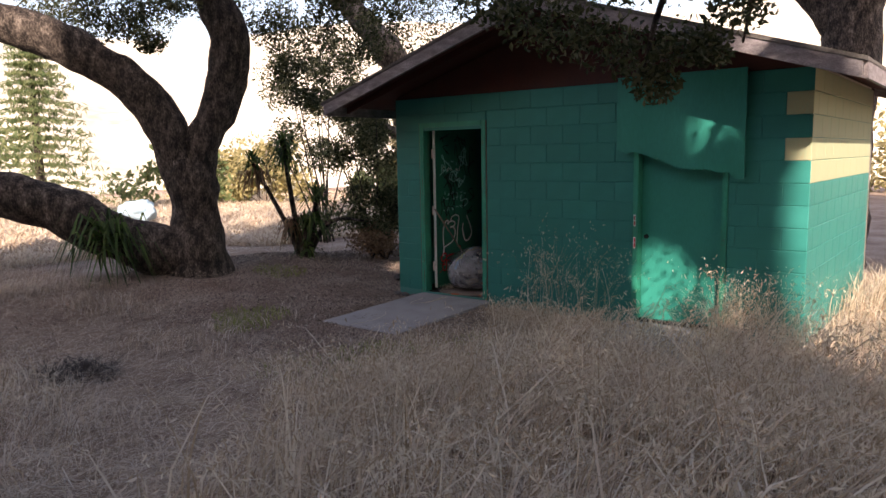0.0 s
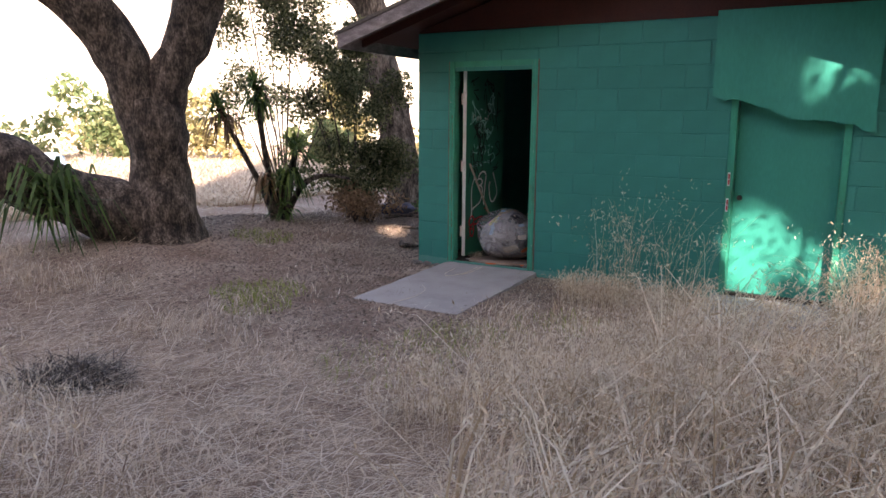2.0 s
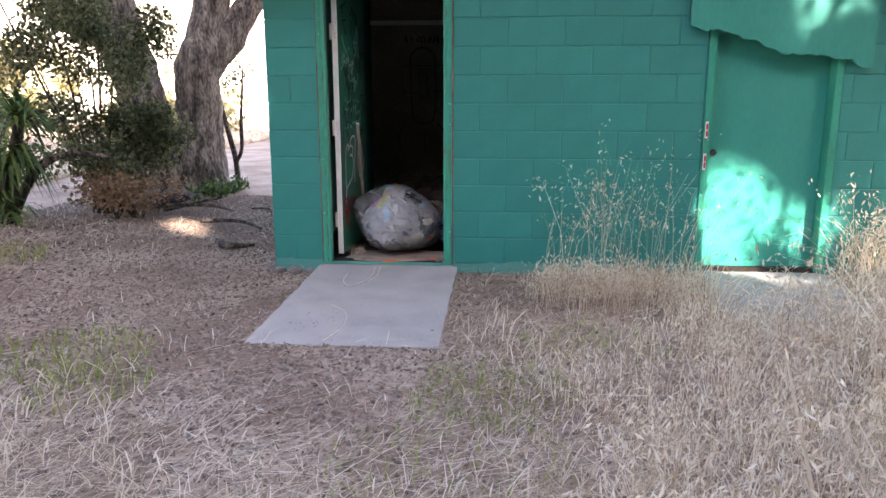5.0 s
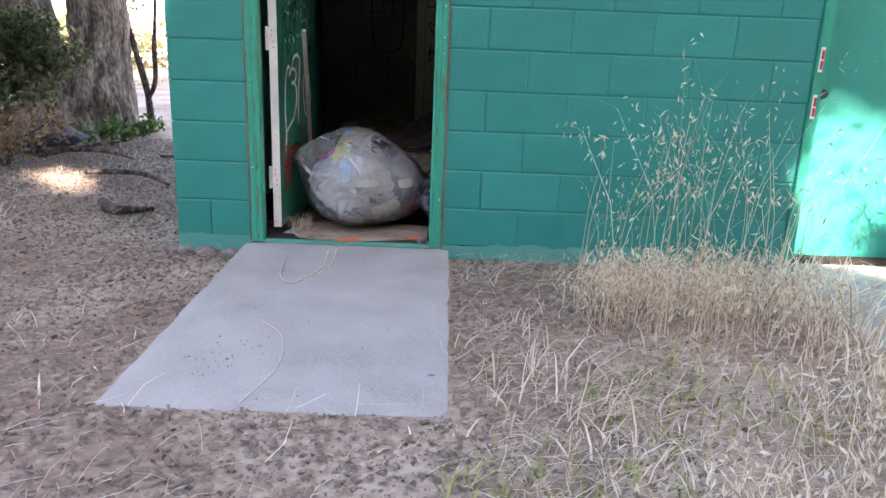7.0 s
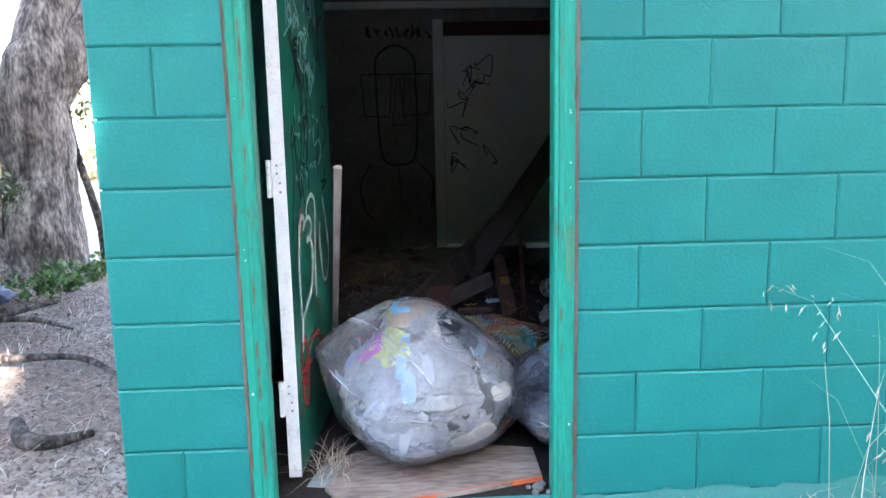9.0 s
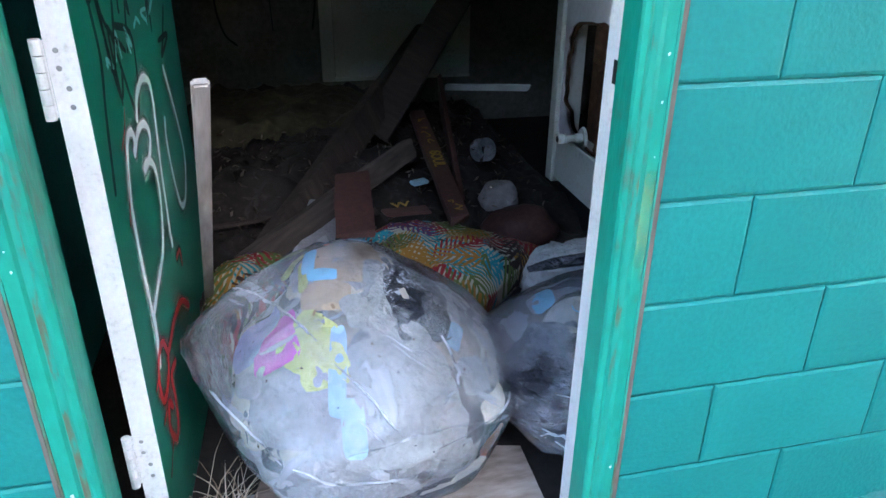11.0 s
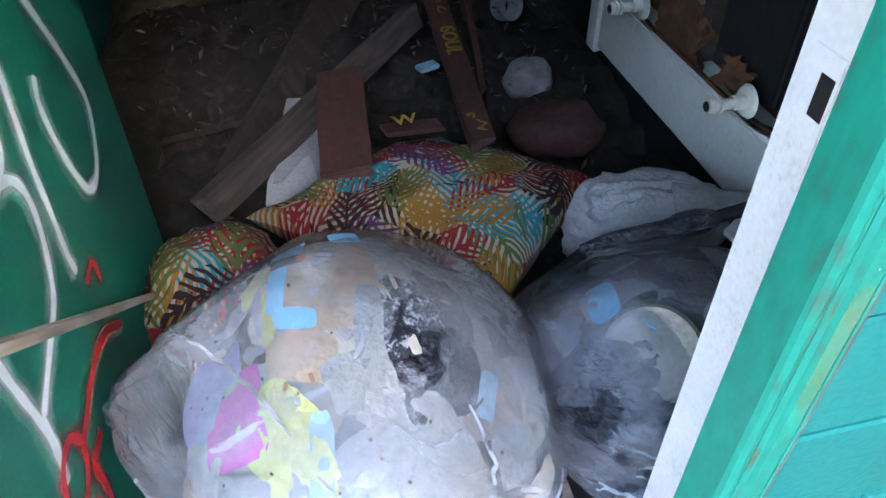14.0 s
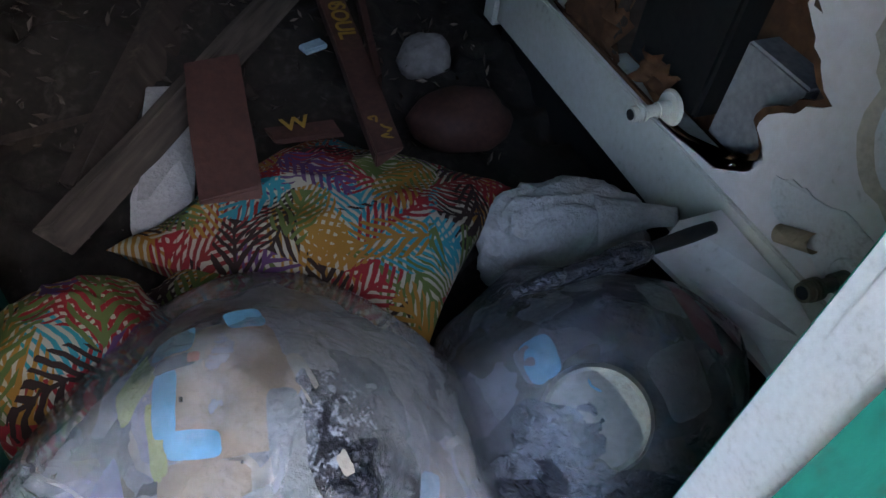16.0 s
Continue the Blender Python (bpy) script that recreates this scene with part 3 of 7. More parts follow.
oak = tree("oak_tree", "old leaning oak with a forked rugged trunk", [
    ("trunk", [(-3.36, -1.05, -0.25, 0.72), (-3.34, -1.06, 0.12, 0.50), (-3.33, -1.07, 0.55, 0.37), (-3.33, -1.08, 1.1, 0.335), (-3.36, -1.12, 1.5, 0.35), (-3.38, -1.15, 1.75, 0.30)], 22, 0.22),
    ("left_limb", [(-3.38, -1.15, 1.2, 0.22), (-3.46, -1.27, 1.85, 0.27), (-3.66, -1.55, 2.62, 0.27), (-4.03, -2.08, 3.12, 0.27), (-4.5, -2.75, 3.48, 0.25), (-5.3, -3.8, 3.95, 0.2), (-6.2, -4.8, 4.6, 0.1)], 18, 0.2),
    ("right_limb", [(-3.34, -1.10, 1.2, 0.2), (-3.26, -0.98, 1.9, 0.26), (-3.05, -0.68, 2.70, 0.27), (-2.97, -0.58, 3.42, 0.28), (-3.12, -0.80, 4.1, 0.25), (-3.0, -1.2, 5.0, 0.18), (-2.5, -2.0, 6.0, 0.1)], 18, 0.26),
    ("low_limb", [(-3.36, -1.12, 0.22, 0.30), (-3.62, -1.5, 0.46, 0.37), (-3.98, -2.02, 0.72, 0.34), (-4.45, -2.67, 1.17, 0.32), (-4.9, -3.3, 1.38, 0.30), (-5.25, -3.75, 1.58, 0.28), (-5.6, -4.3, 2.15, 0.24), (-6.1, -5.1, 3.0, 0.16)], 18, 0.2),
    # added out of view, to carry the crown that shades the wall
    ("unseen_high_limb", [(-3.0, -1.2, 4.9, 0.17), (-2.0, -1.6, 5.6, 0.16), (-0.4, -1.5, 5.5, 0.13), (1.6, -1.2, 5.2, 0.10), (3.6, -1.0, 4.9, 0.05)], 12, 0.2),
], BARK, 1.0)
twin = tree("twin_trunk_tree", "twin-trunked oak with grey furrowed bark behind the hut", [
    ("left_trunk", [(-3.42, 4.6, -0.35, 0.62), (-3.48, 4.58, 0.1, 0.42), (-3.58, 4.52, 0.75, 0.34), (-3.73, 4.45, 1.58, 0.32), (-3.93, 4.33, 2.56, 0.31), (-4.06, 4.2, 3.5, 0.3), (-4.5, 3.75, 4.4, 0.26), (-5.1, 3.3, 5.2, 0.18)], 18, 0.25),
    ("right_trunk", [(-3.10, 4.74, -0.35, 0.6), (-3.06, 4.76, 0.1, 0.44), (-2.99, 4.8, 0.75, 0.33), (-2.97, 4.81, 1.58, 0.30), (-2.80, 4.9, 2.3, 0.27), (-2.6, 5.0, 3.2, 0.22), (-2.4, 5.1, 4.4, 0.15)], 18, 0.25),
    ("side_limb", [(-2.95, 4.81, 1.35, 0.2), (-2.72, 4.93, 1.85, 0.22), (-2.40, 5.07, 2.35, 0.22), (-2.0, 5.25, 3.0, 0.2), (-1.4, 5.5, 4.1, 0.14)], 14, 0.25),
    ("dead_branch", [(-3.62, 4.40, 1.95, 0.13), (-4.0, 3.9, 2.25, 0.11), (-4.4, 3.5, 2.5, 0.08), (-4.8, 3.2, 2.55, 0.03)], 10, 0.4),
], PALEBARK, 5.0)
rear = tree("roofside_tree", "thick oak trunk rising behind the roof", [
    ("trunk", [(3.7, 5.6, -0.3, 0.55), (3.75, 5.6, 1.0, 0.42), (3.85, 5.6, 3.0, 0.40), (4.0, 5.6, 5.0, 0.38), (4.1, 5.5, 7.5, 0.3)], 16, 0.22),
    ("limb", [(3.85, 5.6, 3.2, 0.2), (3.2, 5.5, 4.2, 0.2), (2.3, 5.2, 5.4, 0.15)], 12, 0.2),
], BARK, 9.0)
# out-of-view oaks, added to keep sun and low sky off the yard
grove = tree("unseen_shade_oak", "unseen oaks added to shade the yard", [
    ("trunk", [(x, y, -0.4, 0.5), (x + 0.2, y + 0.1, 3.0, 0.4), (x, y + 0.3, 7.0, 0.3), (x + 0.3, y, 19.0, 0.1)], 10, 0.2) for x, y in ((19.0, -11.0), (15.0, -18.0), (7.0, -22.0), (-1.0, -22.0), (20.5, -5.0))
], BARK, 12.0)


def grove_crown():
    """Unseen wall of leaves added between the yard and the sun, with a few gaps."""
    rng = np.random.default_rng(21)
    s = np.array(SUN)
    n = 170000
    phi = np.radians(rng.uniform(-140, -6, n))
    rad = rng.uniform(15.5, 23.0, n)
    p = np.stack([2 + rad * np.cos(phi), -3 + rad * np.sin(phi), 0.6 + 27.5 * rng.uniform(0, 1, n)], 1)
    top = 22.5 + 1.4 * np.sin(phi * 7) + 0.8 * np.sin(phi * 17)
    keep = p[:, 2] < top
    # gaps: where the sunbeam that ends at (x, y, z) passes
    for x, y, z, r, dens in ((3.12, 0.04, 0.30, 0.26, 0.05), (3.02, 0.04, 0.62, 0.14, 0.1), (3.47, 0.04, 0.12, 0.34, 0.05), (3.40, 0.04, 0.55, 0.24, 0.1), (3.60, -0.07, 1.92, 0.22, 0.06), (3.90, -0.07, 2.0, 0.15, 0.1), (-1.98, 1.75, -0.05, 0.18, 0.0), (6.3, -0.4, 0.0, 1.3, 0.02), (6.0, 1.6, 0.0, 1.6, 0.0)):
        q = p - np.array([x, y, z])
        d = np.linalg.norm(q - (q @ s)[:, None] * s, axis=1)
        keep &= (d > r + 0.1) | (rng.uniform(0, 1, n) < dens)
    # beyond the oak and behind the hut the land lies in full sun
    gx, gy = p[:, 0] - s[0] / s[2] * p[:, 2], p[:, 1] - s[1] / s[2] * p[:, 2]
    keep &= ~((0.81 * p[:, 0] + 0.58 * p[:, 1] < -4.6) & ((gy > 0.8) | ((gx < -8.5) & (gy > -4.0))))
    # the right-hand side wall stands in the sun
    q = (WR + 0.02 - p[:, 0]) / s[0]
    hy, hz = p[:, 1] + q * s[1], p[:, 2] + q * s[2]
    keep &= ~((hy > -0.42) & (hy < 5.0) & (hz > -0.9) & (hz < 3.3))
    v, f = leaf_mesh(p[keep], 0.62, rng, 0.65)
    raw("crown", v, f, OAKLEAF, grove)


grove_crown()


def crown(name, parent, centres, radii, per, size, mat, seed, wide=0.5):
    rng = np.random.default_rng(seed)
    v, f = leaf_mesh(clumps(centres, radii, per, rng), size, rng, wide)
    raw(name, v, f, mat, parent)


def scatter(n, lo, hi, seed):
    rng = np.random.default_rng(seed)
    return rng.uniform(lo, hi, (n, 3)).tolist(), rng.uniform(0.35, 0.8, n).tolist()


c, r = scatter(34, (-7.5, -5.0, 4.1), (-1.0, 1.0, 6.5), 31)
crown("crown", oak, c + [(-3.75, -1.7, 3.55), (-3.45, -1.3, 3.85), (-4.6, -1.5, 4.0), (-2.66, -0.1, 3.55), (-2.55, 0.1, 3.05), (-3.2, -0.6, 3.9), (-2.2, 0.3, 3.5), (-2.4, 0.2, 2.6), (-4.2, -2.0, 3.95), (-4.9, -2.4, 4.1), (-2.0, 0.5, 3.95), (-1.6, 0.4, 4.1), (-6.3, -1.8, 3.9), (-5.2, -1.8, 3.75), (-4.3, -1.8, 3.6), (-3.7, -1.6, 3.7), (-3.0, -1.8, 3.25), (-5.7, -1.6, 4.1), (-2.3, -1.8, 3.7)], r + [0.3, 0.35, 0.5, 0.35, 0.28, 0.4, 0.42, 0.3, 0.35, 0.4, 0.4, 0.45, 0.35, 0.35, 0.32, 0.3, 0.22, 0.35, 0.3], 520, 0.06, OAKLEAF, 32)
# out-of-view leaves added over roof and yard to darken the front wall
c, r = scatter(62, (-2.6, -2.7, 4.35), (4.1, 1.6, 5.4), 37)
crown("unseen_shade_crown", oak, c, [q * 1.25 for q in r], 470, 0.095, OAKLEAF, 38, 0.6)
c, r = scatter(40, (-6.5, 2.5, 3.7), (0.5, 6.5, 7.0), 33)
crown("crown", twin, c + [(-4.9, 3.0, 2.9), (-5.2, 3.6, 3.4), (-5.1, 1.6, 4.2), (-4.2, 1.6, 3.4), (-4.0, 1.7, 2.9), (-3.3, 1.6, 4.1), (-2.6, 1.7, 3.6), (-2.0, 1.6, 3.9)], r + [0.45, 0.5, 0.5, 0.5, 0.45, 0.45, 0.4, 0.45], 420, 0.07, OAKLEAF, 34)
c, r = scatter(40, (0.5, 4.5, 4.4), (7.5, 8.0, 8.0), 35)
crown("crown", rear, c, r, 380, 0.08, OAKLEAF, 36)

# the low bough that hangs before the roof
bough = tree("hanging_bough", "oak bough hanging low with grey-green leaves", [
    ("branch", [(10.0, -9.8, 5.9, 0.10), (7.2, -6.3, 4.6, 0.07), (5.4, -4.4, 3.4, 0.045), (4.5, -3.5, 2.55, 0.02), (4.3, -3.35, 2.15, 0.008)], 8, 0.2),
    ("twig", [(5.0, -4.0, 3.0, 0.03), (4.2, -3.8, 2.75, 0.02), (3.6, -3.8, 2.55, 0.006)], 6, 0.2),
    ("twig", [(5.2, -4.2, 3.2, 0.03), (4.9, -3.5, 2.6, 0.02), (4.75, -3.2, 2.25, 0.006)], 6, 0.2)], BARK, 15.0)
crown("leaves", bough, [(3.65, -3.82, 2.52), (3.85, -3.7, 2.42), (4.0, -3.62, 2.35), (4.15, -3.5, 2.3), (4.3, -3.4, 2.2), (4.38, -3.38, 2.06), (4.5, -3.36, 2.25), (4.62, -3.3, 2.22), (4.2, -3.7, 2.6), (4.5, -3.7, 2.6), (4.8, -3.6, 2.75), (3.95, -3.9, 2.75), (4.75, -3.3, 2.4)], [0.2, 0.22, 0.22, 0.22, 0.2, 0.13, 0.18, 0.13, 0.28, 0.28, 0.25, 0.25, 0.18], 330, 0.045, OAKLEAF, 41)


# an unseen sprig added in the sun's way, whose leaves dapple the shut door
sprig = tree("hanging_bough", "unseen oak sprig added to dapple the shut door", [
    ("branch", [(10.5, -9.0, 7.6, 0.10), (8.4, -6.4, 6.2, 0.06), (7.2, -5.1, 5.1, 0.03), (6.9, -4.7, 3.6, 0.02), (6.9, -4.75, 3.0, 0.006)], 8, 0.2)], BARK, 18.0)
crown("leaves", sprig, [tuple(Vector(p) + SUN * 6.8) for p in ((3.47, 0.04, 0.15), (3.55, 0.04, 0.55), (3.6, -0.07, 1.9), (3.1, 0.04, 0.5))], [0.42, 0.4, 0.4, 0.35], 75, 0.075, OAKLEAF, 43)


# ---- yucca, bush, far trees ----
def yucca():
    y = thing("yucca", "spiky yucca clump with bare leaning stems", "yucca")
    rng = np.random.default_rng(51)
    stems = [[(-3.36, 0.93, -0.1, 0.06), (-3.52, 0.80, 0.5, 0.05), (-3.72, 0.63, 1.05, 0.035), (-3.96, 0.43, 1.66, 0.03)],
             [(-3.34, 0.95, -0.1, 0.07), (-3.45, 0.86, 0.7, 0.05), (-3.52, 0.80, 1.4, 0.04), (-3.56, 0.77, 1.95, 0.03)],
             [(-3.30, 0.97, -0.1, 0.08), (-3.25, 1.02, 0.5, 0.06), (-3.16, 1.09, 1.05, 0.04)],
             [(-3.30, 0.97, -0.1, 0.08), (-3.34, 0.93, 0.3, 0.06), (-3.32, 0.95, 0.6, 0.05)],
             [(-3.28, 0.98, 0.1, 0.05), (-3.1, 1.13, 0.55, 0.04), (-2.85, 1.3, 0.72, 0.03), (-2.5, 1.5, 0.68, 0.02)]]
    for s in stems:
        v, f = tube(s, 9, 0.2, n=6)
        raw("stem", v, f, BARK, y, smooth=True)

    def head(c, n, ln, mat, down, tilt=0.35):
        vs, fs = [], []
        for i in range(n):
            a = rng.uniform(0, 2 * math.pi)
            e = rng.uniform(-0.9 if down else -0.5, 0.2 if down else 1.2)
            d = np.array([math.cos(a) * math.cos(e), math.sin(a) * math.cos(e), math.sin(e)])
            L = ln * rng.uniform(0.7, 1.2)
            s = np.cross(d, [0, 0, 1.0])
            s /= np.linalg.norm(s) + 1e-6
            w = 0.016
            k = len(vs)
            c0 = np.array(c) + rng.normal(size=3) * 0.04
            m = c0 + d * L * 0.55
            tip = c0 + d * L + np.array([0, 0, -L * tilt])
            vs += [tuple(c0 - s * w), tuple(c0 + s * w), tuple(m + s * w), tuple(m - s * w), tuple(tip)]
            fs += [(k, k + 1, k + 2, k + 3), (k + 3, k + 2, k + 4)]
        raw("leaf_rosette", vs, fs, mat, y)

    head((-3.96, 0.43, 1.68), 60, 0.36, YUCCALEAF, False)
    head((-3.92, 0.46, 1.55), 50, 0.42, DEADLEAF, True, 0.7)
    head((-3.57, 0.77, 1.98), 70, 0.36, YUCCALEAF, False)
    head((-3.56, 0.77, 1.85), 50, 0.36, YUCCALEAF, True, 0.5)
    head((-3.16, 1.09, 1.08), 90, 0.45, YUCCALEAF, False)
    head((-3.2, 1.05, 0.8), 70, 0.42, YUCCALEAF, True, 0.5)
    head((-3.32, 0.95, 0.6), 70, 0.42, YUCCALEAF, False)
    head((-3.5, 0.8, 0.7), 50, 0.35, DEADLEAF, True, 0.6)
    head((-3.3, 0.98, 0.25), 60, 0.4, YUCCALEAF, False)


yucca()


def limb_yucca():
    """Yucca tuft growing on the low limb."""
    y = thing("spiky_plant", "dark spiky strap-leaved plant on the oak's low limb", "yucca")
    rng = np.random.default_rng(53)
    vs, fs = [], []
    for i in range(170):
        a, e = rng.uniform(0, 2 * math.pi), rng.uniform(-0.5, 1.1)
        d = np.array([math.cos(a) * math.cos(e), math.sin(a) * math.cos(e), math.sin(e)])
        L = rng.uniform(0.35, 0.75)
        s = np.cross(d, [0, 0, 1.0])
        s /= np.linalg.norm(s) + 1e-6
        c0 = np.array((-3.75, -2.2, 0.72)) + rng.normal(size=3) * np.array([0.12, 0.16, 0.1])
        m = c0 + d * L * 0.6
        tip = c0 + d * L + np.array([0, 0, -L * 0.75])
        k = len(vs)
        w = 0.018
        vs += [tuple(c0 - s * w), tuple(c0 + s * w), tuple(m + s * w), tuple(m - s * w), tuple(tip)]
        fs += [(k, k + 1, k + 2, k + 3), (k + 3, k + 2, k + 4)]
    raw("leaf_rosette", vs, fs, YUCCALEAF, y)


limb_yucca()


def shrub(name, label, centres, radii, per, size, mat, seed, stems=6, category="bush"):
    b = thing(name, label, category)
    rng = np.random.default_rng(seed)
    c0 = np.mean(np.array(centres), 0)
    zb = float(ground_z(c0[0], c0[1]))
    for i in range(stems):
        c = centres[i % len(centres)]
        m = (c0 + np.array(c)) / 2
        v, f = tube([(c0[0] + rng.normal() * 0.1, c0[1] + rng.normal() * 0.1, zb - 0.1, 0.022), (m[0], m[1], (zb + c[2]) / 2, 0.014), (c[0], c[1], c[2], 0.005)], 7, 0.2, n=5)
        raw("stem", v, f, BARK, b, smooth=True)
    v, f = leaf_mesh(clumps(centres, radii, per, rng), size, rng, 0.55)
    raw("foliage", v, f, mat, b)


rb = np.random.default_rng(61)
cs = [(-3.45 + rb.uniform(-0.6, 0.75), 2.5 + rb.uniform(-0.6, 0.8), rb.uniform(0.35, 2.9)) for _ in range(40)]
shrub("shrub", "dense small-leaved shrub between the trees", cs, [rb.uniform(0.22, 0.42) for _ in cs], 560, 0.065, BUSHLEAF, 62, 12)
cs = [(-5.3 + rb.uniform(-1.5, 1.5), 3.6 + rb.uniform(-0.8, 1.0), rb.uniform(1.5, 4.4)) for _ in range(34)]
shrub("tall_shrub", "airy tall shrub with small leaves against the light", cs, [rb.uniform(0.25, 0.5) for _ in cs], 280, 0.075, BUSHLEAF, 65, 12)
cs = [(-2.7 + rb.uniform(-0.4, 0.4), 2.0 + rb.uniform(-0.3, 0.5), rb.uniform(0.1, 0.5)) for _ in range(9)]
shrub("dead_brush", "low heap of dry brown brush", cs, [rb.uniform(0.15, 0.3) for _ in cs], 220, 0.06, DEADLEAF, 63, 8)


def conifer(x, y, h, seed):
    t = thing("conifer", "pale green young conifer in full sun", "tree")
    rng = np.random.default_rng(seed)
    z0 = float(ground_z(x, y))
    v, f = tube([(x, y, z0 - 0.2, 0.16), (x, y, z0 + h * 0.5, 0.1), (x, y, z0 + h, 0.02)], 9, 0.1)
    raw("trunk", v, f, BARK, t, smooth=True)
    pts = []
    for k in range(21):
        zz = 0.06 + 0.92 * k / 21
        R = (1 - zz) * h * 0.46 + 0.1
        for a in np.arange(0, 2 * math.pi, 0.7) + rng.uniform(0, 1) + rng.normal(size=9) * 0.12:
            reach = rng.uniform(0.7, 1.15)
            for u in rng.uniform(0.05, 1, 14) * reach:
                for _ in range(4):
                    pts.append((x + R * u * math.cos(a) + rng.normal() * 0.09, y + R * u * math.sin(a) + rng.normal() * 0.09, z0 + zz * h + 0.10 * u * R * (1 - u) - 0.12 * u * u * R + rng.normal() * 0.035))
    v, f = leaf_mesh(np.array(pts), 0.24, rng, 0.16, 0.5)
    raw("crown", v, f, PALELEAF, t)


conifer(-17.3, 2.7, 6.2, 71)


def far_bushes():
    rng = np.random.default_rng(81)
    spots = [(-21, 9.5, 3.2), (-18, 11.5, 2.6), (-24, 14, 3.5), (-28, 4, 3.5), (-15, 17, 3.0), (-10, 21, 3.5), (-5, 24, 3.6), (1, 26, 4.0), (9, 24, 4.0), (15, 15, 4.0), (-26, -3, 3.6), (-22, -9, 3.4), (-12.0, 12.5, 1.6), (18, 8, 3.5)]
    for i, (x, y, h) in enumerate(spots):
        n = 14
        cs = [(x + rng.normal() * h * 0.4, y + rng.normal() * h * 0.4, abs(rng.normal()) * h * 0.35 + 0.3) for _ in range(n)]
        shrub("sunlit_bush", "yellow-green bush in full sun far off", cs, [h * rng.uniform(0.2, 0.34) for _ in cs], 130, 0.28, YELLOWLEAF if i % 3 else PALELEAF, 90 + i, 4)


far_bushes()


def rock(name, label, c, r, mat, seed, parent=None, sub=3):
    bm = bmesh.new()
    bmesh.ops.create_icosphere(bm, subdivisions=sub, radius=1)
    for v in bm.verts:
        q = v.co.copy()
        k = 1 + 0.25 * noise.noise(q * 1.4 + Vector((seed, 0, 0))) + 0.08 * noise.noise(q * 5 + Vector((0, seed, 0)))
        v.co = Vector((c[0] + q.x * r[0] * k, c[1] + q.y * r[1] * k, c[2] + q.z * r[2] * k))
    ob = part(name, bm, mat, parent, label if parent else "", True)
    if parent is None:
        tagged(ob, label, "rock")
    return ob


rock("boulder", "grey boulder half sunk in the dry grass", (-4.75, -4.15, 0.25), (0.62, 0.5, 0.35), STONE, 2.0)

# ---- inside the hut: materials ----
def plastic_film(name, tint=(0.66, 0.68, 0.72), veil=0.22):
    """Clear bin-bag film: mostly see-through, a milky veil and sharp gloss on its wrinkles."""
    m = bpy.data.materials.new(name)
    m.use_nodes = True
    t = m.node_tree
    b = t.nodes["Principled BSDF"]
    b.inputs["Base Color"].default_value = (*tint, 1)
    b.inputs["Roughness"].default_value = 0.22
    b.inputs["Specular IOR Level"].default_value = 0.35
    co = t.nodes.new("ShaderNodeTexCoord")

    def cloud(scale, detail, distortion, stretch):
        mp = t.nodes.new("ShaderNodeMapping")
        mp.inputs["Scale"].default_value = stretch
        mp.inputs["Rotation"].default_value = (0.4, 0.9, 0.6)
        t.links.new(co.outputs["Object"], mp.inputs[0])
        n = t.nodes.new("ShaderNodeTexNoise")
        n.inputs["Scale"].default_value, n.inputs["Detail"].default_value, n.inputs["Distortion"].default_value = scale, detail, distortion
        t.links.new(mp.outputs[0], n.inputs[0])
        return n.outputs[0]

    broad = cloud(5.5, 4, 1.6, (1, 1, 1))
    fine = cloud(11, 5, 1.0, (1, 3.2, 0.7))
    # sharp wrinkle ridges: how near the fine cloud is to its middle value
    dif = t.nodes.new("ShaderNodeMath")
    dif.operation = "SUBTRACT"
    dif.inputs[1].default_value = 0.5
    t.links.new(fine, dif.inputs[0])
    ab = t.nodes.new("ShaderNodeMath")
    ab.operation = "ABSOLUTE"
    t.links.new(dif.outputs[0], ab.inputs[0])
    ridge = t.nodes.new("ShaderNodeMapRange")
    ridge.inputs["From Min"].default_value, ridge.inputs["From Max"].default_value = 0.0, 0.06
    ridge.inputs["To Min"].default_value, ridge.inputs["To Max"].default_value = 1.0, 0.0
    t.links.new(ab.outputs[0], ridge.inputs[0])
    hi = t.nodes.new("ShaderNodeMath")
    hi.operation = "MULTIPLY_ADD"
    hi.inputs[1].default_value = 0.16
    t.links.new(ridge.outputs[0], hi.inputs[0])
    t.links.new(broad, hi.inputs[2])
    bp = t.nodes.new("ShaderNodeBump")
    bp.inputs["Strength"].default_value, bp.inputs["Distance"].default_value = 0.45, 0.02
    t.links.new(hi.outputs[0], bp.inputs["Height"])
    t.links.new(bp.outputs[0], b.inputs["Normal"])
    tr = t.nodes.new("ShaderNodeBsdfTransparent")
    tr.inputs[0].default_value = (0.97, 0.975, 0.985, 1)
    rr = t.nodes.new("ShaderNodeMapRange")
    rr.inputs["From Min"].default_value, rr.inputs["From Max"].default_value = 0.35, 0.70
    rr.inputs["To Min"].default_value, rr.inputs["To Max"].default_value = veil * 0.35, veil * 1.7
    t.links.new(broad, rr.inputs[0])
    mx = t.nodes.new("ShaderNodeMixShader")
    t.links.new(rr.outputs[0], mx.inputs[0])
    t.links.new(tr.outputs[0], mx.inputs[1])
    t.links.new(b.outputs[0], mx.inputs[2])
    gl = t.nodes.new("ShaderNodeBsdfGlossy")
    gl.inputs["Roughness"].default_value = 0.10
    t.links.new(bp.outputs[0], gl.inputs["Normal"])
    fr = t.nodes.new("ShaderNodeFresnel")
    fr.inputs["IOR"].default_value = 1.36
    t.links.new(bp.outputs[0], fr.inputs["Normal"])
    m2 = t.nodes.new("ShaderNodeMixShader")
    t.links.new(fr.outputs[0], m2.inputs[0])
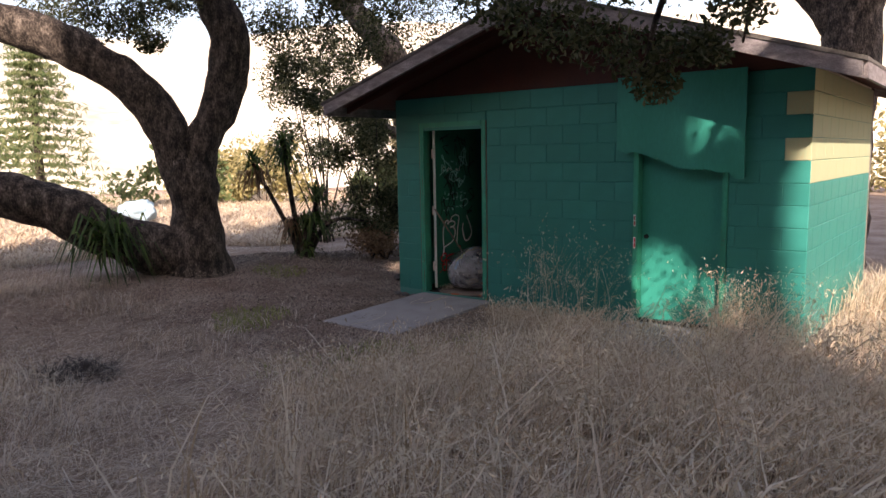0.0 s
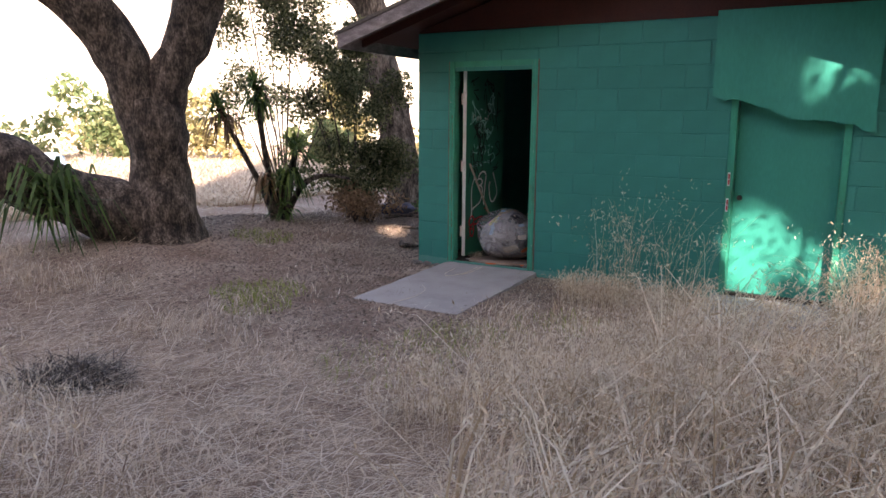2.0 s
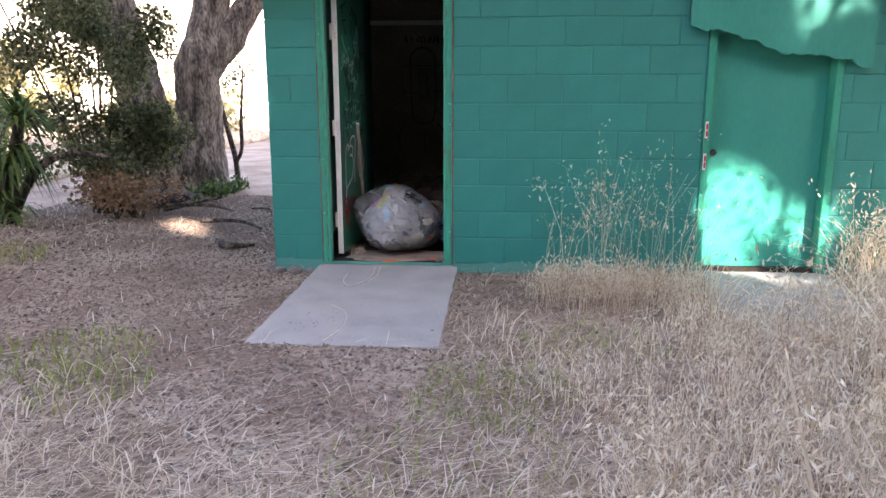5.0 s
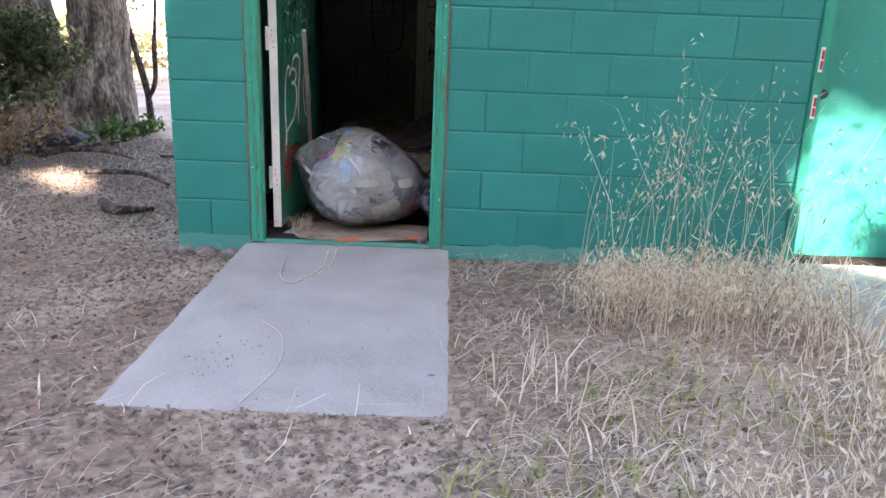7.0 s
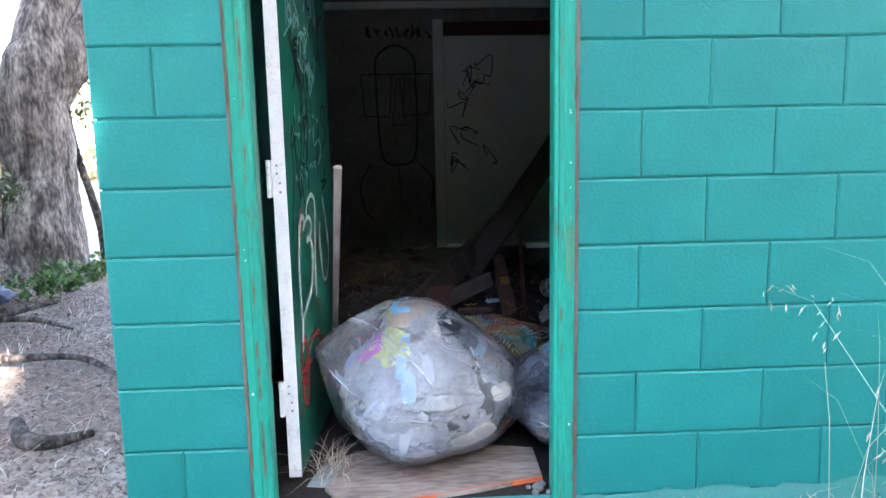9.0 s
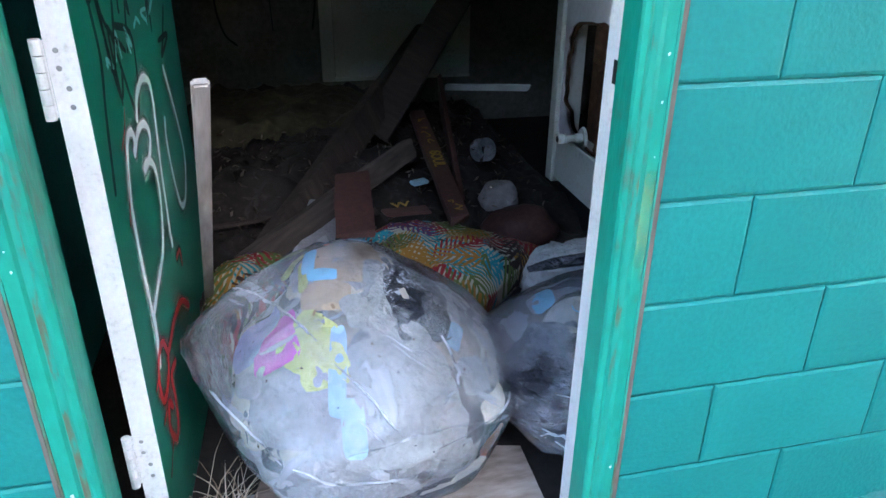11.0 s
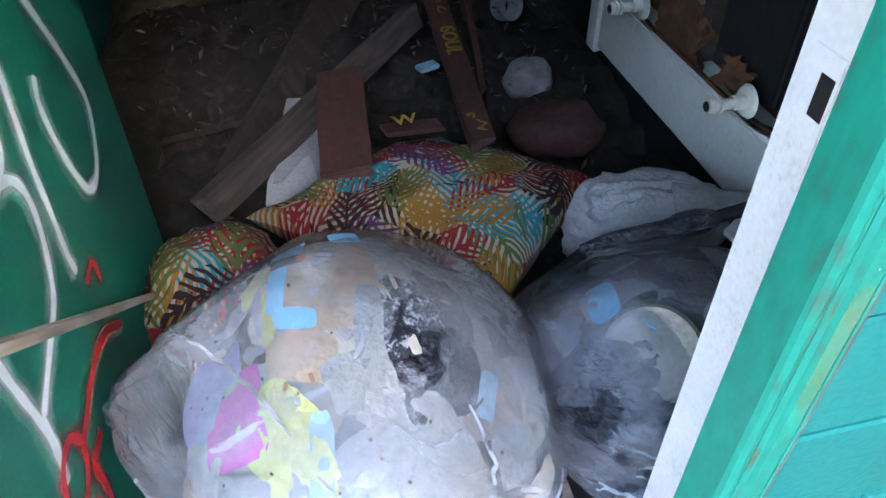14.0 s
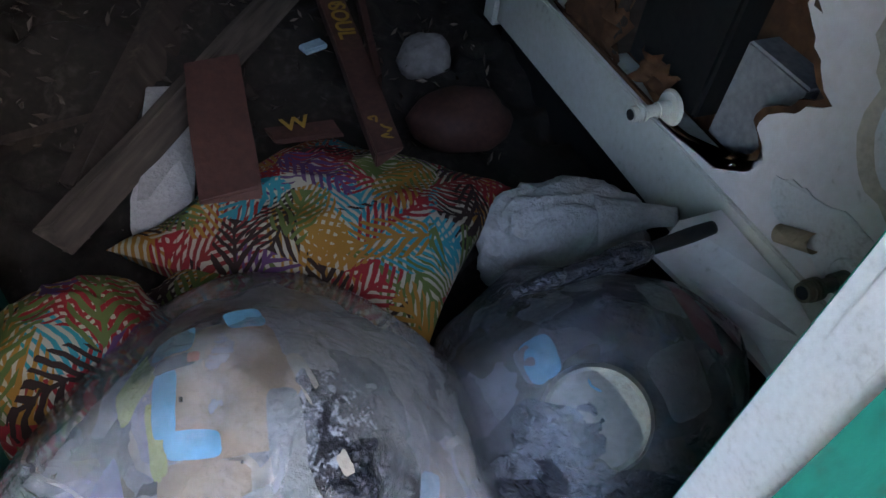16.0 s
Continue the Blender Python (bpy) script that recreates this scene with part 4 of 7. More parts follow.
    t.links.new(mx.outputs[0], m2.inputs[1])
    t.links.new(gl.outputs[0], m2.inputs[2])
    t.links.new(m2.outputs[0], t.nodes["Material Output"].inputs[0])
    return m


def tropical_cloth():
    """Separate palm fronds in red, green, mustard and turquoise on cream cotton."""
    m = bpy.data.materials.new("tropical_cloth")
    m.use_nodes = True
    t = m.node_tree
    b = t.nodes["Principled BSDF"]
    b.inputs["Roughness"].default_value = 0.85
    b.inputs["Specular IOR Level"].default_value = 0.15
    co = t.nodes.new("ShaderNodeTexCoord")

    def calc(op, a, b2=None, c=None):
        n = t.nodes.new("ShaderNodeMath")
        n.operation = op
        for i, q in enumerate((a, b2, c)):
            if q is None:
                continue
            if isinstance(q, (int, float)):
                n.inputs[i].default_value = q
            else:
                t.links.new(q, n.inputs[i])
        return n.outputs[0]

    def fronds(scale, seed, freq, reach, width):
        mp = t.nodes.new("ShaderNodeMapping")
        mp.inputs["Location"].default_value = (seed, seed * 0.7, 0)
        mp.inputs["Scale"].default_value = (1, 1, 0.55)
        t.links.new(co.outputs["Object"], mp.inputs[0])
        wob = t.nodes.new("ShaderNodeTexNoise")
        wob.inputs["Scale"].default_value, wob.inputs["Detail"].default_value = 9, 3
        t.links.new(mp.outputs[0], wob.inputs[0])
        mixv = t.nodes.new("ShaderNodeVectorMath")
        mixv.operation = "MULTIPLY_ADD"
        mixv.inputs[1].default_value = (0.035, 0.035, 0.035)
        t.links.new(wob.outputs["Color"], mixv.inputs[0])
        t.links.new(mp.outputs[0], mixv.inputs[2])
        vo = t.nodes.new("ShaderNodeTexVoronoi")
        vo.inputs["Scale"].default_value = scale
        t.links.new(mixv.outputs[0], vo.inputs[0])
        sep = t.nodes.new("ShaderNodeSeparateColor")
        t.links.new(vo.outputs["Color"], sep.inputs[0])
        sub = t.nodes.new("ShaderNodeVectorMath")
        sub.operation = "SUBTRACT"
        t.links.new(mixv.outputs[0], sub.inputs[0])
        t.links.new(vo.outputs["Position"], sub.inputs[1])
        rot = t.nodes.new("ShaderNodeVectorRotate")
        rot.rotation_type = "Z_AXIS"
        t.links.new(sub.outputs[0], rot.inputs["Vector"])
        t.links.new(calc("MULTIPLY", sep.outputs[0], 6.283), rot.inputs["Angle"])
        sx = t.nodes.new("ShaderNodeSeparateXYZ")
        t.links.new(rot.outputs[0], sx.inputs[0])
        along, across = sx.outputs[0], calc("ABSOLUTE", sx.outputs[1])
        leaflet = calc("SINE", calc("MULTIPLY", calc("MULTIPLY_ADD", across, 1.3, along), freq))
        leaflet = calc("GREATER_THAN", leaflet, calc("MULTIPLY_ADD", across, 9.0, -0.30))
        rib = calc("LESS_THAN", across, 0.0035)
        e1, e2 = calc("DIVIDE", along, reach), calc("DIVIDE", across, width)
        inside_leaf = calc("LESS_THAN", calc("ADD", calc("MULTIPLY", e1, e1), calc("MULTIPLY", e2, e2)), 1.0)
        mask = calc("MULTIPLY", calc("MAXIMUM", leaflet, rib), inside_leaf)
        ramp = t.nodes.new("ShaderNodeValToRGB")
        ramp.color_ramp.interpolation = "CONSTANT"
        cols = [(0.0, (0.17, 0.015, 0.018)), (0.18, (0.07, 0.09, 0.025)), (0.40, (0.20, 0.10, 0.018)), (0.50, (0.024, 0.014, 0.012)), (0.74, (0.02, 0.15, 0.175)), (0.84, (0.14, 0.02, 0.018)), (0.95, (0.07, 0.03, 0.08))]
        els = ramp.color_ramp.elements
        while len(els) < len(cols):
            els.new(0.5)
        for e, (p, c) in zip(els, cols):
            e.position, e.color = p, (*c, 1)
        t.links.new(sep.outputs[1], ramp.inputs[0])
        return mask, ramp.outputs[0]

    last = None
    for args in ((6.2, 0.0, 250, 0.16, 0.09), (7.0, 7.1, 265, 0.14, 0.065), (6.6, 3.3, 240, 0.14, 0.05)):
        mask, colour = fronds(*args)
        mx = t.nodes.new("ShaderNodeMix")
        mx.data_type = "RGBA"
        if last is None:
            mx.inputs["A"].default_value = (0.27, 0.24, 0.185, 1)
        else:
            t.links.new(last, mx.inputs["A"])
        t.links.new(mask, mx.inputs["Factor"])
        t.links.new(colour, mx.inputs["B"])
        last = mx.outputs["Result"]
    t.links.new(last, b.inputs["Base Color"])
    n = t.nodes.new("ShaderNodeTexNoise")
    n.inputs["Scale"].default_value = 350
    t.links.new(co.outputs["Object"], n.inputs[0])
    bp = t.nodes.new("ShaderNodeBump")
    bp.inputs["Strength"].default_value, bp.inputs["Distance"].default_value = 0.15, 0.002
    t.links.new(n.outputs[0], bp.inputs["Height"])
    t.links.new(bp.outputs[0], b.inputs["Normal"])
    return m


def rubbish_mix(name, cols, scale=16):
    """Packed mixed rubbish: patches of paper, card, rag and plastic."""
    m = material(name, [(0.3, (0.4, 0.4, 0.4)), (0.7, (0.5, 0.5, 0.5))], scale=14, fine=80, rough=0.6, bump=0.9)
    t = m.node_tree
    co = t.nodes.new("ShaderNodeTexCoord")
    n = t.nodes.new("ShaderNodeTexNoise")
    n.inputs["Scale"].default_value, n.inputs["Detail"].default_value = 9, 3
    t.links.new(co.outputs["Object"], n.inputs[0])
    mv = t.nodes.new("ShaderNodeVectorMath")
    mv.operation = "MULTIPLY_ADD"
    mv.inputs[1].default_value = (0.10, 0.10, 0.10)
    t.links.new(n.outputs["Color"], mv.inputs[0])
    t.links.new(co.outputs["Object"], mv.inputs[2])
    vo = t.nodes.new("ShaderNodeTexVoronoi")
    vo.inputs["Scale"].default_value = scale
    t.links.new(mv.outputs[0], vo.inputs[0])
    sep = t.nodes.new("ShaderNodeSeparateColor")
    t.links.new(vo.outputs["Color"], sep.inputs[0])
    ramp = t.nodes.new("ShaderNodeValToRGB")
    ramp.color_ramp.interpolation = "CONSTANT"
    els = ramp.color_ramp.elements
    while len(els) < len(cols):
        els.new(0.5)
    for i, (e, c) in enumerate(zip(els, cols)):
        e.position, e.color = i / len(cols), (*c, 1)
    t.links.new(sep.outputs[0], ramp.inputs[0])
    mul = t.nodes.new("ShaderNodeMix")
    mul.data_type, mul.blend_type = "RGBA", "MULTIPLY"
    mul.inputs["Factor"].default_value = 0.5
    t.links.new(ramp.outputs[0], mul.inputs["A"])
    n2 = t.nodes.new("ShaderNodeTexNoise")
    n2.inputs["Scale"].default_value, n2.inputs["Detail"].default_value = 30, 5
    t.links.new(co.outputs["Object"], n2.inputs[0])
    t.links.new(n2.outputs[0], mul.inputs["B"])
    t.links.new(mul.outputs["Result"], t.nodes["Principled BSDF"].inputs["Base Color"])
    return m


def stuff_colour(name, c, rough=0.7, vary=0.25, bump=0.3, scale=14, deep=0.01):
    lo, hi = tuple(v * (1 - vary) for v in c), tuple(min(1, v * (1 + vary)) for v in c)
    return material(name, [(0.3, lo), (0.5, c), (0.72, hi)], scale=scale, fine=90, rough=rough, bump=bump, distance=deep)


FILM = plastic_film("clear_bag_film", veil=0.24)
FILM2 = plastic_film("clear_bag_film_thin", (0.60, 0.61, 0.68), veil=0.16)
CLOTH = tropical_cloth()
PACKED = rubbish_mix("packed_rubbish", [(0.42, 0.41, 0.40), (0.13, 0.12, 0.115), (0.38, 0.32, 0.26), (0.46, 0.45, 0.45), (0.22, 0.21, 0.22), (0.11, 0.105, 0.11), (0.42, 0.40, 0.38), (0.28, 0.22, 0.17)], 13)
PACKED_DARK = rubbish_mix("packed_dark_rubbish", [(0.05, 0.05, 0.055), (0.14, 0.13, 0.14), (0.03, 0.03, 0.035), (0.10, 0.08, 0.06), (0.30, 0.29, 0.30), (0.04, 0.04, 0.05)], 12)
PAPER = stuff_colour("white_paper", (0.28, 0.275, 0.27), vary=0.3, bump=0.8, scale=9, deep=0.018)
GREYPAPER = stuff_colour("greyish_paper", (0.38, 0.365, 0.36), vary=0.25, bump=0.8, scale=9, deep=0.018)
YELLOW = stuff_colour("pale_yellow_paper", (0.50, 0.50, 0.18), vary=0.2, bump=0.8, scale=12, deep=0.018)
MAGENTA = stuff_colour("magenta_sheet", (0.56, 0.11, 0.40), bump=0.6, scale=8, deep=0.018)
LIGHTBLUE = stuff_colour("light_blue_sheet", (0.20, 0.52, 0.72), vary=0.15)
PALEBLUE = stuff_colour("pale_blue_sheet", (0.28, 0.41, 0.50), vary=0.2, bump=0.6)
TANCARD = stuff_colour("tan_cardboard", (0.42, 0.31, 0.20), vary=0.2, bump=0.6, scale=9, deep=0.015)
LAVENDER = stuff_colour("faded_violet_sheet", (0.30, 0.29, 0.48))
CUPWHITE = stuff_colour("white_plastic_cup", (0.27, 0.275, 0.268), vary=0.25, bump=0.8, scale=8, deep=0.018)
SPECKLED = material("black_speckled_fabric", [(0.44, (0.012, 0.012, 0.016)), (0.52, (0.05, 0.05, 0.06)), (0.60, (0.42, 0.43, 0.46))], scale=60, fine=160, rough=0.4, bump=0.9)
BEIGE = stuff_colour("beige_scrap", (0.55, 0.48, 0.38))
BLACKBAG = material("black_plastic", [(0.3, (0.014, 0.015, 0.02)), (0.7, (0.05, 0.052, 0.065))], scale=13, fine=45, rough=0.26, bump=1.0, spec=0.6, stretch=(1, 1, 2.2), distance=0.05)
DARKSTUFF = stuff_colour("dark_rubbish", (0.06, 0.06, 0.065), rough=0.5, vary=0.6, bump=0.8)
ORANGE = stuff_colour("orange_plastic", (0.60, 0.13, 0.04))
DARKRED = stuff_colour("dark_red_cloth", (0.25, 0.03, 0.05))
LIDWHITE = stuff_colour("yellowed_white_plastic", (0.33, 0.31, 0.25), rough=0.5, vary=0.45, bump=0.5)
DRYWALL = material("torn_drywall", [(0.28, (0.36, 0.30, 0.25)), (0.38, (0.72, 0.66, 0.64)), (0.6, (0.80, 0.75, 0.75)), (0.8, (0.84, 0.81, 0.81))], scale=4, fine=40, rough=0.8, bump=0.35)
KRAFT = material("brown_kraft_paper", [(0.3, (0.035, 0.016, 0.009)), (0.55, (0.10, 0.045, 0.02)), (0.8, (0.22, 0.11, 0.055))], scale=6, fine=30, rough=0.9, bump=0.8)
GREYBLOCK = material("grey_inner_block", [(0.3, (0.13, 0.13, 0.14)), (0.7, (0.30, 0.30, 0.31))], scale=6, rough=0.9, bump=0.4)
BRASS = material("dull_brass", [(0.3, (0.10, 0.085, 0.06)), (0.7, (0.34, 0.30, 0.22))], scale=20, rough=0.45, metal=0.8, bump=0.3)
WHITESPRAY = stuff_colour("white_spray", (0.78, 0.84, 0.86), rough=0.5, vary=0.08)
REDSPRAY = stuff_colour("red_spray", (0.50, 0.03, 0.04), rough=0.5, vary=0.1)
BLACKSPRAY = stuff_colour("black_spray", (0.012, 0.014, 0.014), rough=0.6)
CYANSPRAY = stuff_colour("pale_cyan_spray", (0.35, 0.72, 0.72), rough=0.5, vary=0.1)
YELLOWPAINT = stuff_colour("mustard_paint", (0.26, 0.16, 0.025), rough=0.8)
STRAW = DRYGRASS
OLIVE = material("mouldy_insulation", [(0.3, (0.016, 0.013, 0.007)), (0.55, (0.050, 0.043, 0.021)), (0.8, (0.12, 0.11, 0.055))], scale=7, fine=30, rough=0.95, bump=1.0)


# ---- graffiti strokes, laid a millimetre over their surface ----
def stroke(name, pts, width, place, mat, parent, n=8):
    """A flat ribbon along 2D points; place(u, z) gives the point in space."""
    line = smooth_line(pts, n) if len(pts) > 2 else np.array(pts, float)
    verts, faces = [], []
    for i, p in enumerate(line):
        d = line[min(i + 1, len(line) - 1)] - line[max(i - 1, 0)]
        d = d / (np.linalg.norm(d) + 1e-9)
        w = width * 0.5 * (0.92 + 0.08 * math.sin(i * 0.6)) * (0.55 if i in (0, len(line) - 1) else 1)
        for s in (-1, 1):
            verts.append(place(p[0] - s * d[1] * w, p[1] + s * d[0] * w))
    for i in range(len(line) - 1):
        faces.append((2 * i, 2 * i + 2, 2 * i + 3, 2 * i + 1))
    return raw(name, verts, faces, mat, parent)


def mist(name, colour, cover):
    """Thin overspray that lets the paint below show."""
    m = stuff_colour(name, colour, rough=0.6, vary=0.1)
    t = m.node_tree
    tr = t.nodes.new("ShaderNodeBsdfTransparent")
    mx = t.nodes.new("ShaderNodeMixShader")
    mx.inputs[0].default_value = cover
    t.links.new(tr.outputs[0], mx.inputs[1])
    t.links.new(t.nodes["Principled BSDF"].outputs[0], mx.inputs[2])
    t.links.new(mx.outputs[0], t.nodes["Material Output"].inputs[0])
    return m


WHITEMIST = [mist("white_overspray", (0.78, 0.84, 0.86), q) for q in (0.45, 0.22, 0.10)]
REDMIST = [mist("red_overspray", (0.50, 0.03, 0.04), q) for q in (0.45, 0.22, 0.10)]


stroke("smudge", [(0.984 - 0.5, 0.70), (0.982 - 0.5, 0.78), (0.986 - 0.5, 0.88)], 0.022, lambda u, z: (u, -0.0153, z), mist("yellow_smudge", (0.40, 0.42, 0.08), 0.16), frame_1)


def on_door(u, z):
    return (u - 0.012, 0.0003, z - 0.03)


def door_marks():
    w = 0.017
    k = 0
    for pts, mat, wd in (
        ([(0.227, 0.841), (0.246, 0.859), (0.24, 0.88), (0.211, 0.886), (0.187, 0.870), (0.163, 0.832), (0.143, 0.775), (0.137, 0.707), (0.138, 0.635), (0.143, 0.582), (0.146, 0.533)], WHITESPRAY, w),
        ([(0.224, 0.839), (0.281, 0.869), (0.329, 0.872), (0.367, 0.855), (0.374, 0.827), (0.339, 0.80), (0.28, 0.792), (0.314, 0.799), (0.357, 0.782), (0.379, 0.747), (0.374, 0.692), (0.343, 0.632), (0.308, 0.597), (0.24, 0.572), (0.155, 0.541)], WHITESPRAY, w),
        ([(0.150, 0.545), (0.145, 0.50), (0.135, 0.46), (0.125, 0.43)], WHITESPRAY, w * 1.3),
        ([(0.29, 0.885), (0.32, 0.925), (0.385, 0.948), (0.446, 0.932), (0.460, 0.89), (0.448, 0.835), (0.43, 0.752), (0.420, 0.665), (0.412, 0.602), (0.415, 0.562)], WHITESPRAY, w),
        ([(0.556, 0.828), (0.535, 0.787), (0.539, 0.715), (0.559, 0.644), (0.588, 0.596), (0.642, 0.59), (0.697, 0.634), (0.725, 0.698), (0.694, 0.787), (0.67, 0.837), (0.62, 0.93)], WHITESPRAY, w),
        ([(0.488, 0.368), (0.405, 0.427), (0.307, 0.434), (0.245, 0.422), (0.206, 0.418), (0.179, 0.457), (0.134, 0.457), (0.10, 0.416), (0.103, 0.368), (0.143, 0.363), (0.182, 0.384), (0.206, 0.418)], REDSPRAY, w),
        ([(0.26, 0.362), (0.20, 0.363), (0.197, 0.313), (0.186, 0.257), (0.15, 0.235), (0.115, 0.288), (0.139, 0.334), (0.167, 0.304)], REDSPRAY, w),
        ([(0.098, 0.422), (0.064, 0.419)], REDSPRAY, w * 0.6),
        ([(0.115, 0.336), (0.075, 0.329)], REDSPRAY, w * 0.6),
        ([(0.132, 0.263), (0.054, 0.212)], REDSPRAY, w * 0.6),
        ([(0.428, 0.525), (0.478, 0.525), (0.483, 0.481)], REDSPRAY, w * 0.8),
        ([(0.217, 0.934), (0.192, 0.901), (0.147, 0.874)], REDSPRAY, w * 0.2),
        ([(0.172, 0.879), (0.163, 0.84), (0.142, 0.793), (0.11, 0.744)], REDSPRAY, w * 0.2),
        ([(0.115, 1.124), (0.125, 1.039), (0.095, 0.956), (0.07, 0.869), (0.058, 0.823)], BLACKSPRAY, w * 0.9),
    ):
        k += 1
        stroke("graffiti", pts, wd, lambda u, z: (u - 0.012, 0.0002 - 0.00001 * k, z - 0.03), mat, door_1, 10)
        for j, soft in enumerate({"white_spray": WHITEMIST, "red_spray": REDMIST}.get(mat.name, [])):
            stroke("overspray", pts, wd * (1.5, 2.2, 3.4)[j], lambda u, z: (u - 0.012, 0.0005 + 0.00025 * j - 0.00001 * k, z - 0.03), soft, door_1, 10)
    rng = np.random.default_rng(201)
    for row, (z, n, mat) in enumerate(((1.24, 6, CYANSPRAY), (1.17, 5, CYANSPRAY), (1.03, 5, CYANSPRAY), (1.62, 5, CYANSPRAY), (1.55, 5, WHITESPRAY))):
        for k in range(n):
            u = 0.17 + k * 0.085 + rng.uniform(-0.01, 0.01)
            pts = [(u + rng.uniform(-0.03, 0.04), z + rng.uniform(-0.03, 0.035)) for _ in range(4)]
            stroke("graffiti", pts, 0.010, on_door, mat, door_1, 5)
    for k in range(34):
        u, z = rng.uniform(0.12, 0.75), rng.uniform(1.0, 1.95)
        pts = [(u + rng.uniform(-0.1, 0.1), z + rng.uniform(-0.14, 0.14)) for _ in range(5)]
        stroke("graffiti", pts, 0.014, on_door, BLACKSPRAY if k % 4 else CYANSPRAY, door_1, 6)


door_marks()

# ---- bin bags ----
def hull_point(d, c, r, bumps, floor_z, seed, crease=0.03):
    """A point of a slumped bag in direction d."""
    d = Vector(d).normalized()
    k = 1.0
    for b, amp, sharp in bumps:
        k += amp * max(0.0, d.dot(Vector(b).normalized())) ** sharp
    a = noise.noise(d * 2.3 + Vector((seed, 0, 0)))
    ridge = 1 - abs(noise.noise(d * 4.5 + Vector((0, seed, 0)))) * 2
    k += 0.05 * a + crease * ridge * 0.6 + crease * 0.25 * noise.noise(d * 14 + Vector((0, 0, seed)))
    if d.z > 0:
        k *= 1 - 0.11 * (2 * d.z * math.sqrt(max(0.0, 1 - d.z * d.z))) ** 2
    p = Vector((c[0] + d.x * r[0] * k, c[1] + d.y * r[1] * k, c[2] + d.z * r[2] * k))
    if p.z < floor_z + 0.02:
        p.z = floor_z + 0.02 * math.exp((p.z - floor_z - 0.02) / 0.06)
    return p


def bag_filling(name, bag, mat, parent, scale, label):
    """The packed core of a bag."""
    c, r, bumps, floor_z, seed = bag
    bm = bmesh.new()
    bmesh.ops.create_icosphere(bm, subdivisions=5, radius=1)
    for v in bm.verts:
        d = v.co.normalized()
        k = scale + 0.05 * noise.noise(d * 5 + Vector((seed, 3, 0))) - 0.04 * abs(noise.noise(d * 9 + Vector((0, seed, 5))))
        v.co = Vector(c) + (hull_point(d, c, r, bumps, floor_z, seed, 0.0) - Vector(c)) * k
    return part(name, bm, mat, parent, label, True)


def scrap(name, d, half, mat, parent, bag, seed, depth=0.95, turn=0.0, crumple=0.03, label="", ragged=0.25, smooth=False):
    """A crumpled sheet with a torn outline that lies against the bag from within."""
    c, r, bumps, floor_z, bseed = bag
    d = Vector(d).normalized()
    e1 = Vector((0.966, -0.257, 0))
    e1 = (e1 - e1.dot(d) * d).normalized()
    e2 = d.cross(e1)
    ca, sa = math.cos(turn), math.sin(turn)
    rm = (r[0] + r[1] + r[2]) / 3
    rings, sides = 11, 44
    verts, faces = [], []
    for i in range(rings + 1):
        for k in range(sides):
            a = 2 * math.pi * k / sides
            x, y = math.cos(a), math.sin(a)
            edge = (abs(x) ** 5 + abs(y) ** 5) ** (-1 / 5)
            edge *= 1 - ragged * (0.35 + 0.9 * noise.noise(Vector((x * 1.4, y * 1.4, seed))) + 0.35 * noise.noise(Vector((x * 5, y * 5, seed + 3))))
            u, w = x * edge * i / rings, y * edge * i / rings
            uu, ww = u * half[0], w * half[1]
            q = (d + e1 * ((uu * ca - ww * sa) / rm) + e2 * ((uu * sa + ww * ca) / rm)).normalized()
            fold = 1 - 2 * abs(noise.noise(Vector((uu * 22, ww * 22, seed + 5))))
            dep = depth + crumple * (0.8 * noise.noise(Vector((uu * 14, ww * 14, seed))) + 0.7 * fold + 0.3 * noise.noise(Vector((uu * 60, ww * 60, seed))) - 0.35)
            p = hull_point(q, c, r, bumps, floor_z, bseed, 0.0)
            verts.append(tuple(Vector(c) + (p - Vector(c)) * min(dep, 0.985)))
    for i in range(rings):
        for k in range(sides):
            n2 = (k + 1) % sides
            faces.append((i * sides + k, (i + 1) * sides + k, (i + 1) * sides + n2, i * sides + n2))
    return raw(name, verts, faces, mat, parent, label, smooth)


from mathutils.bvhtree import BVHTree

# whiter film that paints the highlight along each fold
CREASE_GLINT = plastic_film("crease_glint_film", (0.86, 0.87, 0.89), 0.42)


